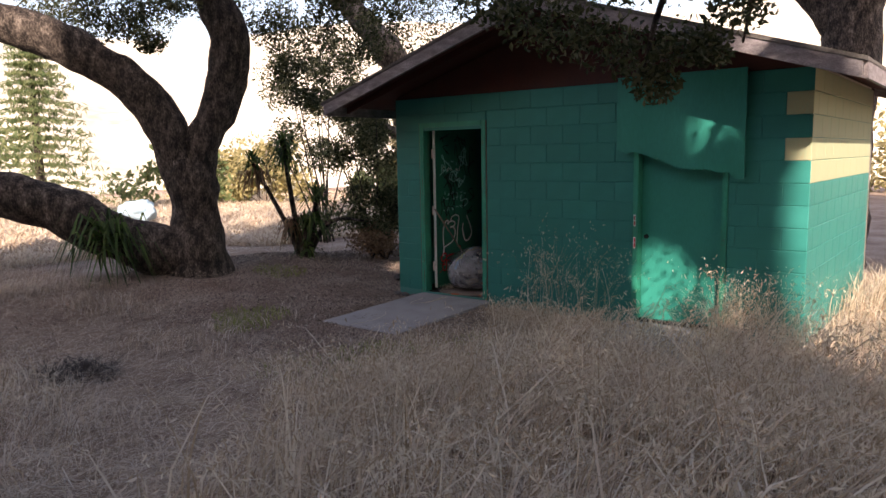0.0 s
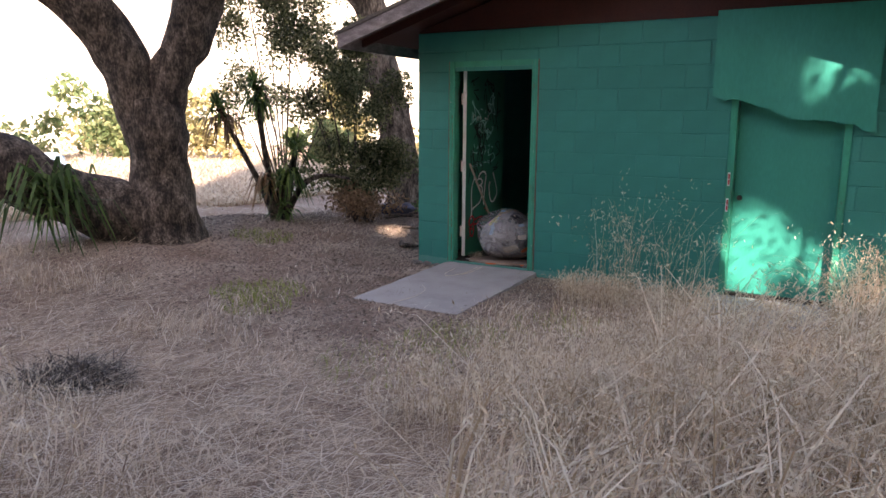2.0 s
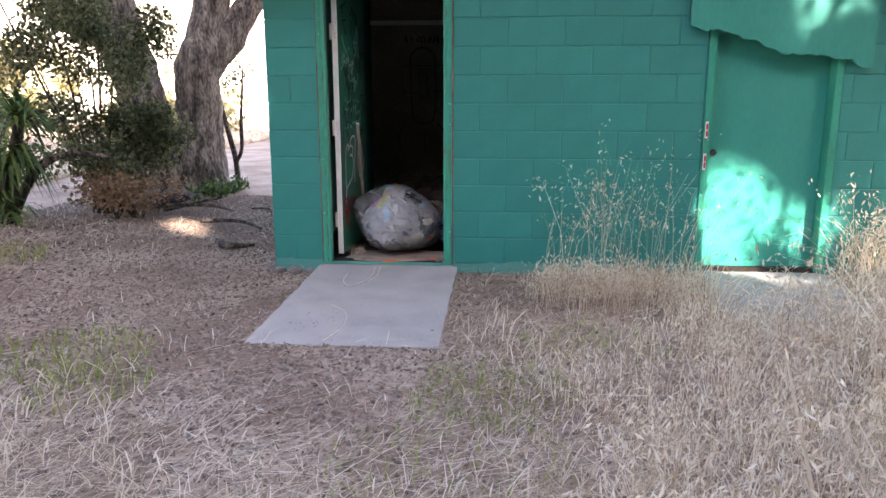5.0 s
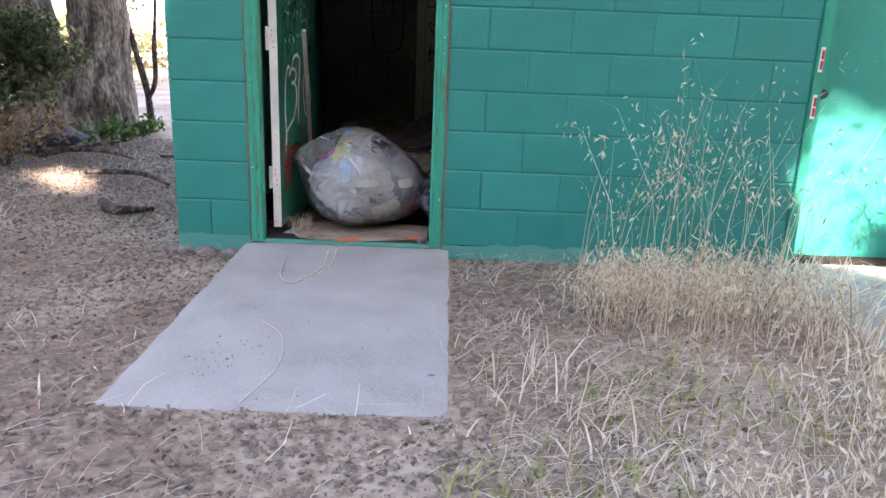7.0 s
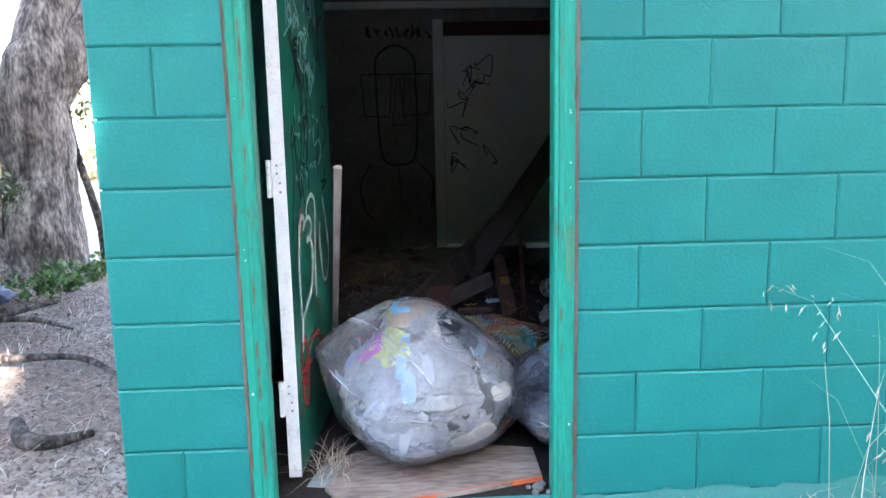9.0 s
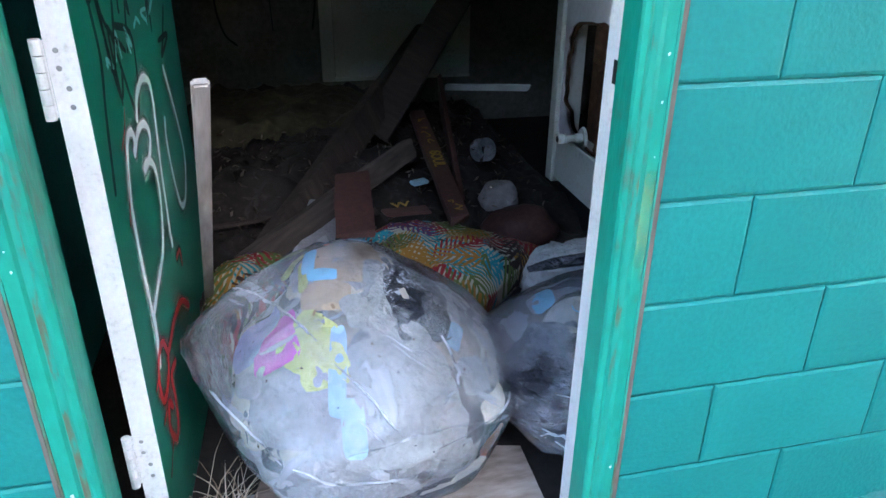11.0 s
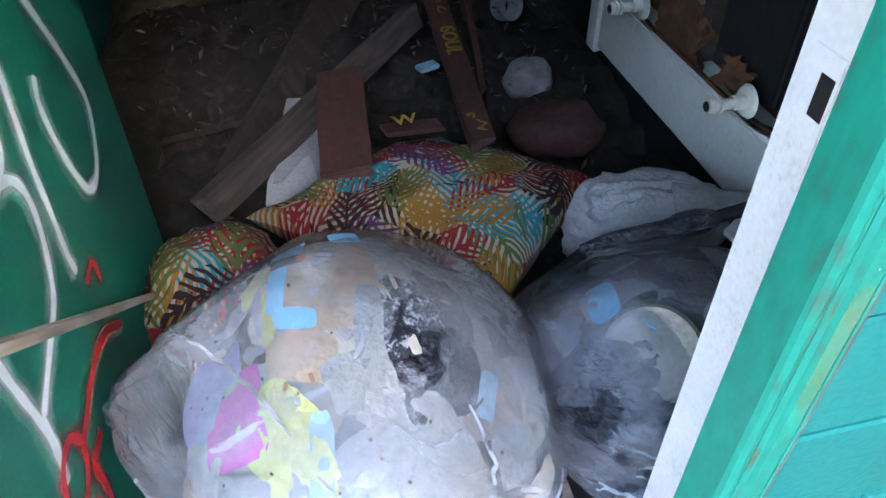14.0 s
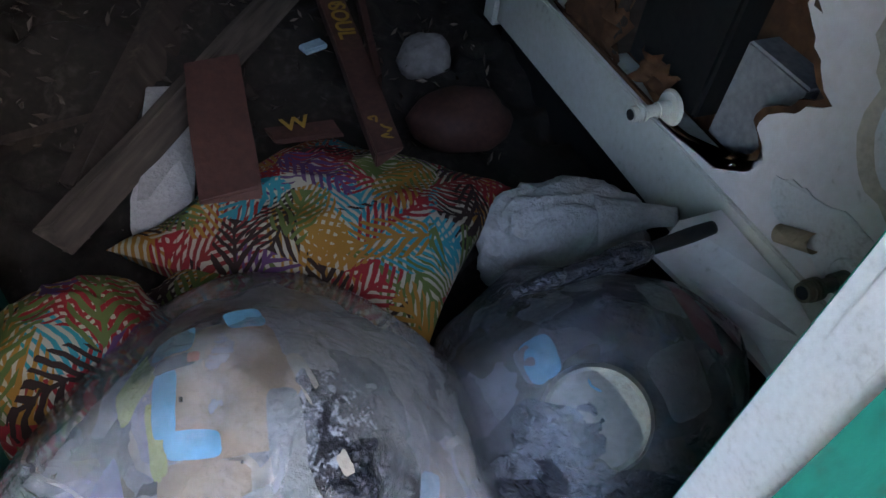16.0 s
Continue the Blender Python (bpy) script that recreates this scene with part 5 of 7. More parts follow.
def taut_film(name, bag, mat, parent, tips, label, seed, count=170, slack=0.07):
    """Film pulled straight from one bulge of the filling to the next, with fine wrinkles and tied corners."""
    c, r, bumps, floor_z, bseed = bag
    rng = random.Random(seed)
    mid = Vector(c)
    bm = bmesh.new()
    for i in range(count):
        p = hull_point((rng.gauss(0, 1), rng.gauss(0, 1), rng.gauss(0, 1)), c, r, bumps, floor_z, bseed, 0.0)
        bm.verts.new(mid + (p - mid) * (1.02 - slack * rng.random() ** 1.5))
    for p in tips:
        bm.verts.new(p)
    made = bmesh.ops.convex_hull(bm, input=bm.verts[:])
    bmesh.ops.delete(bm, geom=list({g for g in made["geom_interior"] + made["geom_unused"] if isinstance(g, bmesh.types.BMVert)}), context="VERTS")
    bmesh.ops.triangulate(bm, faces=bm.faces[:])
    bmesh.ops.subdivide_edges(bm, edges=bm.edges[:], cuts=5, use_grid_fill=True)
    for _ in range(2):
        bmesh.ops.smooth_vert(bm, verts=bm.verts[:], factor=0.5, use_axis_x=True, use_axis_y=True, use_axis_z=True)
    bm.normal_update()
    for v in bm.verts:
        p = v.co
        w = 0.0045 * (1 - 2 * abs(noise.noise(p * 8 + Vector((seed, 0, 0))))) + 0.0016 * (1 - 2 * abs(noise.noise(p * 26 + Vector((0, seed, 0)))))
        for q in tips:
            d = p - Vector(q)
            if 0.01 < d.length < 0.22:
                w += 0.006 * (1 - d.length / 0.22) * math.sin(26 * math.atan2(d.z, d.y) + 5 * d.length)
        if p.z > floor_z + 0.03:
            v.co = p + v.normal * w
    bm.normal_update()
    skin = BVHTree.FromBMesh(bm)
    return part(name, bm, mat, parent, label, True), skin


def crease(ways, bag, skin, parent, width, seed):
    """A sharp fold over the bag along the given directions, its highlight painted milky."""
    mid = Vector(bag[0])
    line = smooth_line([tuple(Vector(w).normalized()) for w in ways], 12)
    v, f, last = [], [], None
    pts = []
    for i, q in enumerate(line):
        way = Vector([q[k] * bag[1][k] for k in range(3)]).normalized()
        way = (way + 0.012 * Vector((noise.noise(Vector((i * 0.35, seed, 0))), noise.noise(Vector((i * 0.35, 0, seed))), noise.noise(Vector((seed, i * 0.35, 0)))))).normalized()
        hit = skin.ray_cast(mid, way)
        if hit[0] is not None:
            pts.append((hit[0], way))
    for i, (p, way) in enumerate(pts):
        along = (pts[min(i + 1, len(pts) - 1)][0] - pts[max(i - 1, 0)][0]).normalized()
        side = along.cross(way).normalized()
        w = width * (0.35 + math.sin(math.pi * (i + 0.3) / len(pts))) * (1 + 0.6 * noise.noise(Vector((i * 0.5, seed, 4))))
        v += [tuple(p - side * w - way * 0.001), tuple(p + way * (0.002 + w * 1.1)), tuple(p + side * w - way * 0.001)]
    for i in range(len(pts) - 1):
        q = 3 * i
        f += [(q, q + 1, q + 4, q + 3), (q + 1, q + 2, q + 5, q + 4)]
    raw("crease", v, f, CREASE_GLINT, parent, "", False)


BAG1 = ((0.53, 0.450, 0.265), (0.375, 0.435, 0.285), [((-0.25, 0.28, 1), 0.11, 12), ((-1, 0.0, 0.45), -0.17, 3), ((1, -0.1, -0.5), 0.05, 6), ((-0.4, 0.9, 0.5), -0.10, 4), ((0.9, 0.3, 0.9), -0.05, 6)], 0.018, 4.0)
bag_1 = thing("garbage_bag", "bulging clear plastic bag stuffed with mixed rubbish", "garbage bag", group="rubbish bags", at=(0, 0, 0))
film_1, skin_1 = taut_film("film", BAG1, FILM, bag_1, [(0.140, 0.385, 0.432), (0.146, 0.40, 0.415), (0.277, 0.492, 0.482), (0.455, 0.52, 0.562), (0.83, 0.150, 0.30), (0.42, 0.035, 0.13)], "clear creased plastic film", 41)
bag_filling("filling", BAG1, PACKED, bag_1, 0.89, "greyish packed rubbish")
rs = random.Random(19)
for i in range(40):
    d = Vector((rs.gauss(0, 1), rs.gauss(-0.5, 0.8), rs.gauss(0.2, 0.8))).normalized()
    if d.z < -0.75:
        continue
    mat, lab = rs.choice(((PAPER, "crumpled white paper"), (PAPER, "crumpled white paper"), (PAPER, "crumpled white paper"), (GREYPAPER, "crumpled grey paper"), (GREYPAPER, "crumpled grey paper"), (BEIGE, "beige wrapping"), (DARKSTUFF, "dark plastic"), (LIDWHITE, "yellowed plastic")))
    scrap("scrap", d, (rs.uniform(0.08, 0.14), rs.uniform(0.06, 0.11)), mat, bag_1, BAG1, 3.1 * i + 7, rs.uniform(0.90, 0.925), rs.uniform(-1.5, 1.5), 0.035, lab, 0.25, True)
for nm, d, half, mat, dep, turn, lab in (
    ("cardboard", (-0.04, 0.06, 1.0), (0.085, 0.095), TANCARD, 0.945, 0.2, "tan cardboard piece"),
    ("cardboard", (0.10, -0.02, 0.99), (0.03, 0.06), TANCARD, 0.962, -0.5, "folded tan cardboard"),
    ("cardboard", (-0.20, -0.26, 0.94), (0.065, 0.04), TANCARD, 0.955, 0.05, "tan cardboard piece"),
    ("sheet", (-0.19, 0.27, 0.94), (0.031, 0.027), LIGHTBLUE, 0.965, 0.1, "light blue sheet"),
    ("sheet", (-0.25, 0.04, 0.97), (0.018, 0.040), LIGHTBLUE, 0.964, 0.0, "light blue sheet"),
    ("sheet", (-0.19, -0.11, 0.97), (0.036, 0.016), LIGHTBLUE, 0.966, 0.0, "light blue sheet"),
    ("sheet", (0.08, 0.30, 0.95), (0.027, 0.023), LIGHTBLUE, 0.963, 0.4, "light blue sheet"),
    ("scrap", (-0.19, 0.16, 0.97), (0.030, 0.012), OLIVE, 0.974, 0.1, "mouldy brown scrap"),
    ("scrap", (-0.12, 0.15, 0.97), (0.008, 0.008), ORANGE, 0.976, 0.1, "rusty orange fleck"),
    ("paper", (-0.39, 0.20, 0.90), (0.045, 0.042), YELLOW, 0.958, 0.5, "pale yellow paper"),
    ("paper", (-0.31, -0.05, 0.95), (0.016, 0.045), YELLOW, 0.955, 0.1, "pale yellow paper"),
    ("tissue", (-0.36, -0.52, 0.77), (0.085, 0.085), YELLOW, 0.962, -0.5, "crumpled pale yellow tissue"),
    ("tissue", (-0.28, -0.66, 0.68), (0.065, 0.062), YELLOW, 0.970, 0.3, "crumpled pale yellow tissue"),
    ("sheet", (-0.62, -0.40, 0.67), (0.085, 0.070), MAGENTA, 0.966, 0.5, "magenta sheet"),
    ("sheet", (-0.55, -0.24, 0.78), (0.05, 0.04), MAGENTA, 0.925, 0.2, "magenta sheet deep in the bag"),
    ("sheet", (-0.72, -0.02, 0.70), (0.055, 0.045), LAVENDER, 0.93, 0.3, "faded violet-blue sheet"),
    ("sheet", (-0.84, -0.12, 0.50), (0.08, 0.09), LAVENDER, 0.97, 0.2, "faded violet sheet behind the film"),
    ("sheet", (-0.80, -0.40, 0.42), (0.08, 0.07), GREYPAPER, 0.965, 0.2, "greyish paper sheet"),
    ("cup", (0.12, -0.17, 0.98), (0.024, 0.062), CUPWHITE, 0.968, 0.12, "crushed white cup"),
    ("curl", (0.24, 0.02, 0.97), (0.014, 0.040), BEIGE, 0.96, 0.5, "curled beige card"),
    ("liner", (0.32, -0.16, 0.93), (0.070, 0.080), SPECKLED, 0.958, 0.0, "black speckled fabric"),
    ("liner", (0.44, -0.40, 0.81), (0.095, 0.080), BLACKBAG, 0.962, 0.3, "black crinkled plastic"),
    ("liner", (0.56, -0.02, 0.82), (0.07, 0.09), DARKSTUFF, 0.935, 0.3, "dark rubbish"),
    ("tissue", (0.04, -0.41, 0.91), (0.060, 0.052), CUPWHITE, 0.968, 0.4, "crumpled white tissue"),
    ("tissue", (0.10, -0.50, 0.86), (0.045, 0.035), PAPER, 0.965, 0.9, "crumpled white tissue"),
    ("paper", (0.20, -0.74, 0.64), (0.130, 0.105), CUPWHITE, 0.968, 0.45, "large white paper sheet"),
    ("strip", (-0.19, -0.71, 0.67), (0.021, 0.115), PALEBLUE, 0.972, 0.05, "pale blue strip"),
    ("strip", (-0.13, -0.92, 0.36), (0.026, 0.07), PALEBLUE, 0.968, 0.1, "pale blue strip"),
    ("paper", (-0.50, -0.76, 0.41), (0.130, 0.100), PAPER, 0.962, 0.3, "greyish white paper"),
    ("paper", (0.0, -0.94, 0.30), (0.150, 0.085), CUPWHITE, 0.955, 0.0, "white paper"),
    ("paper", (-0.15, -0.95, -0.20), (0.15, 0.06), PAPER, 0.945, 0.0, "white paper"),
    ("plastic", (0.68, -0.63, 0.37), (0.045, 0.052), CUPWHITE, 0.96, 0.2, "crushed white plastic cup"),
    ("plastic", (0.66, -0.45, 0.60), (0.025, 0.048), PALEBLUE, 0.955, -0.3, "pale teal plastic"),
    ("scrap", (0.74, -0.66, 0.12), (0.05, 0.036), BEIGE, 0.962, 0.2, "beige paper cup"),
    ("paper", (-0.85, -0.45, 0.20), (0.06, 0.08), BEIGE, 0.94, 0.0, "brownish paper"),
    ("wrapper", (0.80, -0.55, -0.42), (0.05, 0.03), ORANGE, 0.955, 0.1, "orange wrapper"),
    ("paper", (0.45, -0.80, -0.35), (0.09, 0.05), BEIGE, 0.95, 0.3, "beige paper"),
    ("chip", (0.30, -0.29, 0.91), (0.010, 0.016), BEIGE, 0.975, 0.6, "pinkish chip"),
    ("leaf", (0.06, -0.77, 0.63), (0.006, 0.013), DEADLEAF, 0.984, 0.5, "dead leaf"),
    ("leaf", (-0.28, -0.36, 0.89), (0.004, 0.008), DEADLEAF, 0.98, -0.3, "dead leaf"),
    ("leaf", (-0.16, -0.36, 0.92), (0.004, 0.008), DEADLEAF, 0.98, 0.5, "dead leaf"),
):
    rough_fold = 0.022 if nm in ("tissue", "paper", "liner") else 0.008
    scrap(nm, d, half, mat, bag_1, BAG1, d[0] * 37 + d[1] * 11 + half[0] * 91, dep + 0.008, turn, rough_fold, lab, 0.08 if nm in ("sheet", "cardboard", "cup", "strip") else 0.16, nm != "tissue")

for i, (ways, w) in enumerate((
    ([(-0.74, 0.17, 0.65), (-0.55, -0.13, 0.83), (-0.40, -0.37, 0.84), (-0.29, -0.54, 0.79)], 0.0028),
    ([(-0.20, -0.69, 0.70), (-0.02, -0.85, 0.53), (0.14, -0.95, 0.26)], 0.0026),
    ([(0.53, -0.51, 0.68), (0.55, -0.69, 0.47), (0.40, -0.84, 0.37)], 0.0022),
    ([(-0.16, -0.96, 0.21), (0.28, -0.93, 0.24), (0.73, -0.68, 0.07)], 0.0020),
    ([(0.10, -0.55, 0.83), (0.30, -0.66, 0.70), (0.45, -0.60, 0.66)], 0.0014),
    ([(0.16, -0.62, 0.76), (0.36, -0.74, 0.58), (0.50, -0.72, 0.48)], 0.0012),
    ([(-0.95, -0.15, 0.40), (-0.80, -0.50, 0.30), (-0.50, -0.84, 0.10)], 0.0016),
    ([(0.20, -0.98, 0.05), (0.45, -0.88, 0.10), (0.80, -0.58, 0.15)], 0.0016),
    ([(-0.45, -0.88, 0.10), (-0.10, -0.99, -0.05), (0.30, -0.95, -0.10)], 0.0018),
    ([(-0.10, -0.90, 0.42), (0.06, -0.98, 0.20), (0.10, -0.99, -0.10)], 0.0012))):
    crease(ways, BAG1, skin_1, bag_1, w, i * 2.3)

for i in range(46):
    d = Vector((rs.gauss(0, 0.8), rs.gauss(-0.5, 0.6), rs.gauss(0.6, 0.5))).normalized()
    scrap("fleck", d, (rs.uniform(0.0015, 0.004), rs.uniform(0.0015, 0.004)), rs.choice((DARKSTUFF, KRAFT, OLIVE)), bag_1, BAG1, i * 1.7, 0.982, 0.0, 0.0, "dark fleck of dirt", 0.3, True)

BAG2 = ((1.16, 0.46, 0.19), (0.315, 0.30, 0.215), [((0.6, 0.3, 0.8), 0.14, 8), ((-0.6, 0.3, 0.7), 0.10, 8), ((-0.6, -0.8, -0.6), 0.12, 8)], 0.018, 11.0)
bag_2 = thing("garbage_bag", "clear plastic bag with dark rubbish and a white lid", "garbage bag", group="rubbish bags", at=(0, 0, 0))
film_2, skin_2 = taut_film("film", BAG2, FILM2, bag_2, [(1.43, 0.43, 0.33), (1.02, 0.16, 0.12)], "thin clear crinkled film", 57)
bag_filling("filling", BAG2, PACKED_DARK, bag_2, 0.89, "dark packed rubbish")
for i in range(32):
    d = Vector((rs.gauss(0, 1), rs.gauss(-0.5, 0.8), rs.gauss(0.3, 0.8))).normalized()
    mat, lab = rs.choice(((DARKSTUFF, "dark rubbish"), (BLACKBAG, "black plastic"), (BLACKBAG, "black plastic"), (OLIVE, "olive scrap"), (DARKBLUE, "dark blue plastic")))
    if d.z > -0.7:
        scrap("scrap", d, (rs.uniform(0.03, 0.07), rs.uniform(0.03, 0.06)), mat, bag_2, BAG2, 2.7 * i + 90, rs.uniform(0.90, 0.93), rs.uniform(-1.5, 1.5), 0.05, lab, 0.4)
for nm, d, half, mat, dep, turn, lab in (
    ("wrapper", (-0.50, 0.06, 0.86), (0.035, 0.045), LIGHTBLUE, 0.95, 0.2, "light blue wrapper"),
    ("foil", (-0.58, 0.06, 0.82), (0.02, 0.035), STEEL, 0.955, 0.2, "silver foil"),
    ("wrapper", (-0.25, -0.22, 0.93), (0.022, 0.016), LIGHTBLUE, 0.965, 0.8, "blue scrap"),
    ("liner", (-0.45, -0.82, 0.12), (0.25, 0.16), BLACKBAG, 0.955, 0.0, "crinkled black plastic"),
    ("liner", (-0.66, -0.40, 0.62), (0.07, 0.08), BLACKBAG, 0.945, 0.0, "black plastic"),
    ("cloth", (0.70, 0.10, 0.68), (0.06, 0.09), DARKRED, 0.955, 0.2, "dark red cloth"),
    ("wad", (0.42, 0.18, 0.88), (0.045, 0.045), GREYPAPER, 0.955, 0.1, "grey wad of paper"),
    ("paper", (0.30, -0.40, 0.86), (0.07, 0.08), GREYPAPER, 0.92, 0.4, "greyish film"),
    ("scrap", (-0.74, 0.35, 0.56), (0.04, 0.06), OLIVE, 0.95, 0.4, "olive scrap"),
):
    scrap(nm, d, half, mat, bag_2, BAG2, d[0] * 31 + d[1] * 17, dep, turn, 0.05 if nm == "liner" else 0.018, lab, 0.12, nm != "liner")
# lid in the second bag
bm = bmesh.new()
bmesh.ops.create_cone(bm, cap_ends=True, segments=36, radius1=0.094, radius2=0.087, depth=0.012)
bmesh.ops.inset_region(bm, faces=[f for f in bm.faces if f.normal.z > 0.9], thickness=0.007, depth=-0.005)
lid = part("lid", bm, LIDWHITE, bag_2, "yellowed white plastic lid")
lid.matrix_basis = Matrix.Translation((1.060, 0.350, 0.338)) @ Matrix.Rotation(radians(-34), 4, "Y") @ Matrix.Rotation(radians(28), 4, "X")


for i in range(14):
    z, x = rs.uniform(-0.35, 0.45), rs.uniform(-0.75, -0.2)
    crease([(x, -0.80, z), (x + 0.25, -0.85, z + rs.uniform(-0.1, 0.12)), (x + 0.5, -0.8, z + rs.uniform(-0.15, 0.22))], BAG2, skin_2, bag_2, rs.uniform(0.001, 0.0024), i * 3.1)


# ---- cushions, cloth, umbrella, stick ----
def pillow(name, label, c, r, turn, seed, mat, square=2.6, fold=0.10, category="cushion", sub=5, taper=0.0, tilt=0.0):
    bm = bmesh.new()
    bmesh.ops.create_icosphere(bm, subdivisions=sub, radius=1)
    ca, sa = math.cos(turn), math.sin(turn)
    for v in bm.verts:
        d = v.co.normalized()
        k = (abs(d.x) ** square + abs(d.y) ** square + abs(d.z) ** 2) ** (-1 / square)
        k *= 1 + fold * noise.noise(d * 1.7 + Vector((seed, 0, 0))) + fold * 0.6 * (1 - 2 * abs(noise.noise(d * 3.2 + Vector((0, seed, 0))))) + fold * 0.15 * noise.noise(d * 11)
        x, y, z = d.x * k * r[0], d.y * k * r[1] * (1 + taper * d.x), d.z * k * r[2]
        z += tilt * y * (d.z > 0) * d.z
        v.co = Vector((x * ca - y * sa, x * sa + y * ca, z))
    ob = part(name, bm, mat, None, "", True)
    ob.location = c
    tagged(ob, label, category)
    return ob


def square_cushion(name, label, corners, z, up, down, seed, mat):
    """A soft four-cornered cushion: pinched seams, a domed top and folds that run to the corners."""
    n = 56
    a, b, c, d = (Vector((x, y, 0)) for x, y in corners)
    mid = (a + b + c + d) / 4
    verts, faces = [], []
    for side in (1, -1):
        for i in range(n + 1):
            for j in range(n + 1):
                u, w = i / n, j / n
                p = a * (1 - u) * (1 - w) + b * (1 - u) * w + c * u * w + d * u * (1 - w)
                eu, ew = 1 - (2 * u - 1) ** 2, 1 - (2 * w - 1) ** 2
                p = p + (mid - p) * 0.07 * (eu * (1 - ew) + ew * (1 - eu))
                puff = (max(eu, 0) * max(ew, 0)) ** 0.42
                q = p * 5.5 + Vector((seed, 0, 0))
                fold = 0.022 * (1 - 2 * abs(noise.noise(q))) + 0.010 * (1 - 2 * abs(noise.noise(q * 2.3))) + 0.03 * noise.noise(p * 3 + Vector((0, seed, 0)))
                fold *= min(1.0, 0.25 + puff)
                h = z + (up * puff + fold if side > 0 else -down * puff + fold * (1 - puff))
                verts.append((p.x - mid.x, p.y - mid.y, h))
    m = (n + 1) ** 2
    for i in range(n):
        for j in range(n):
            k = i * (n + 1) + j
            faces += [(k, k + n + 1, k + n + 2, k + 1), (m + k + 1, m + k + n + 2, m + k + n + 1, m + k)]
    ob = raw(name, verts, faces, mat, None, "", True)
    ob.location = (mid.x, mid.y, 0)
    return tagged(ob, label, "cushion")


square_cushion("cushion", "large cushion in a bright palm-leaf print cover", ((0.35, 1.06), (0.84, 1.30), (1.24, 1.00), (0.86, 0.60)), 0.225, 0.085, 0.19, 3.0, CLOTH)
pillow("cushion", "slumped corner of palm-leaf print cushion beside the door", (0.30, 0.76, 0.235), (0.155, 0.14, 0.17), radians(10), 8.0, CLOTH, 2.4, 0.12)
pillow("cushion", "flattened palm-leaf print cushion under the bags", (0.56, 0.86, 0.12), (0.34, 0.15, 0.13), radians(24), 5.0, CLOTH, 2.6, 0.16)
sack = pillow("plastic_sack", "crumpled greyish white plastic sack with twisted tail", (1.32, 0.87, 0.16), (0.19, 0.11, 0.14), radians(-12), 14.0, GREYPAPER, 2.3, 0.2, "sack")
v, f = tube([(1.36, 0.82, 0.26, 0.06), (1.46, 0.78, 0.285, 0.03), (1.52, 0.75, 0.295, 0.022)], 12, 0.1)
raw("tail", [tuple(Vector(q) - sack.location) for q in v], f, GREYPAPER, sack, "twisted tail of the sack", True)


def umbrella():
    u = thing("folded_umbrella", "black folded umbrella lying over the bags", "umbrella")
    v, f = tube([(1.02, 0.60, 0.385, 0.008), (1.09, 0.60, 0.395, 0.015), (1.20, 0.602, 0.40, 0.018), (1.23, 0.603, 0.40, 0.026), (1.28, 0.605, 0.402, 0.027), (1.31, 0.606, 0.404, 0.017)], 12, 0.1)
    raw("canopy", v, f, BLACKBAG, u, "", True)
    v, f = tube([(1.305, 0.606, 0.404, 0.013), (1.40, 0.61, 0.41, 0.016), (1.46, 0.612, 0.415, 0.014)], 12, 0.0)
    raw("handle", v, f, BLACK, u, "", True)


umbrella()


def stick():
    a, b = Vector((0.13, 1.06, 0.035)), Vector((0.31, -0.12, 1.075))
    bm = box((-0.011, -0.006, 0), (0.011, 0.006, (b - a).length), 0.003)
    ob = part("wooden_stick", bm, WOODSTICK)
    ob.matrix_world = Matrix.Translation(a) @ (b - a).to_track_quat("Z", "Y").to_matrix().to_4x4()
    tagged(ob, "weathered flat wooden stick propped among the rubbish", "stick")
    return ob


WOODSTICK = material("weathered_stick", [(0.3, (0.16, 0.12, 0.10)), (0.55, (0.36, 0.30, 0.26)), (0.8, (0.55, 0.50, 0.46))], scale=10, fine=70, rough=0.8, bump=0.4, stretch=(1, 1, 0.15))
stick()


# ---- planks and debris ----
def plank(name, label, a, b, w, th, mat, roll=0.0, parent=None, category="plank"):
    a, b = Vector(a), Vector(b)
    L = (b - a).length
    bm = box((-w / 2, -th / 2, 0), (w / 2, th / 2, L), 0.003)
    bmesh.ops.subdivide_edges(bm, edges=[e for e in bm.edges if abs(e.verts[0].co.z - e.verts[1].co.z) > L * 0.8], cuts=12)
    for v in bm.verts:
        v.co.x += 0.006 * noise.noise(Vector((v.co.x * 9, v.co.y * 9, v.co.z * 5 + w * 30)))
        v.co.y += (0.002 if mat is REDBOARD else 0.010) * noise.noise(Vector((0, 3, v.co.z * 1.6 + w * 50)))
        if v.co.z < 0.004 or v.co.z > L - 0.004:
            v.co.z += 0.03 * noise.noise(Vector((v.co.x * 40, v.co.y * 40, w * 9)))
    ob = part(name, bm, mat)
    ob.matrix_world = Matrix.Translation(a) @ (b - a).to_track_quat("Z", "Y").to_matrix().to_4x4() @ Matrix.Rotation(roll, 4, "Z")
    tagged(ob, label, category)
    return ob


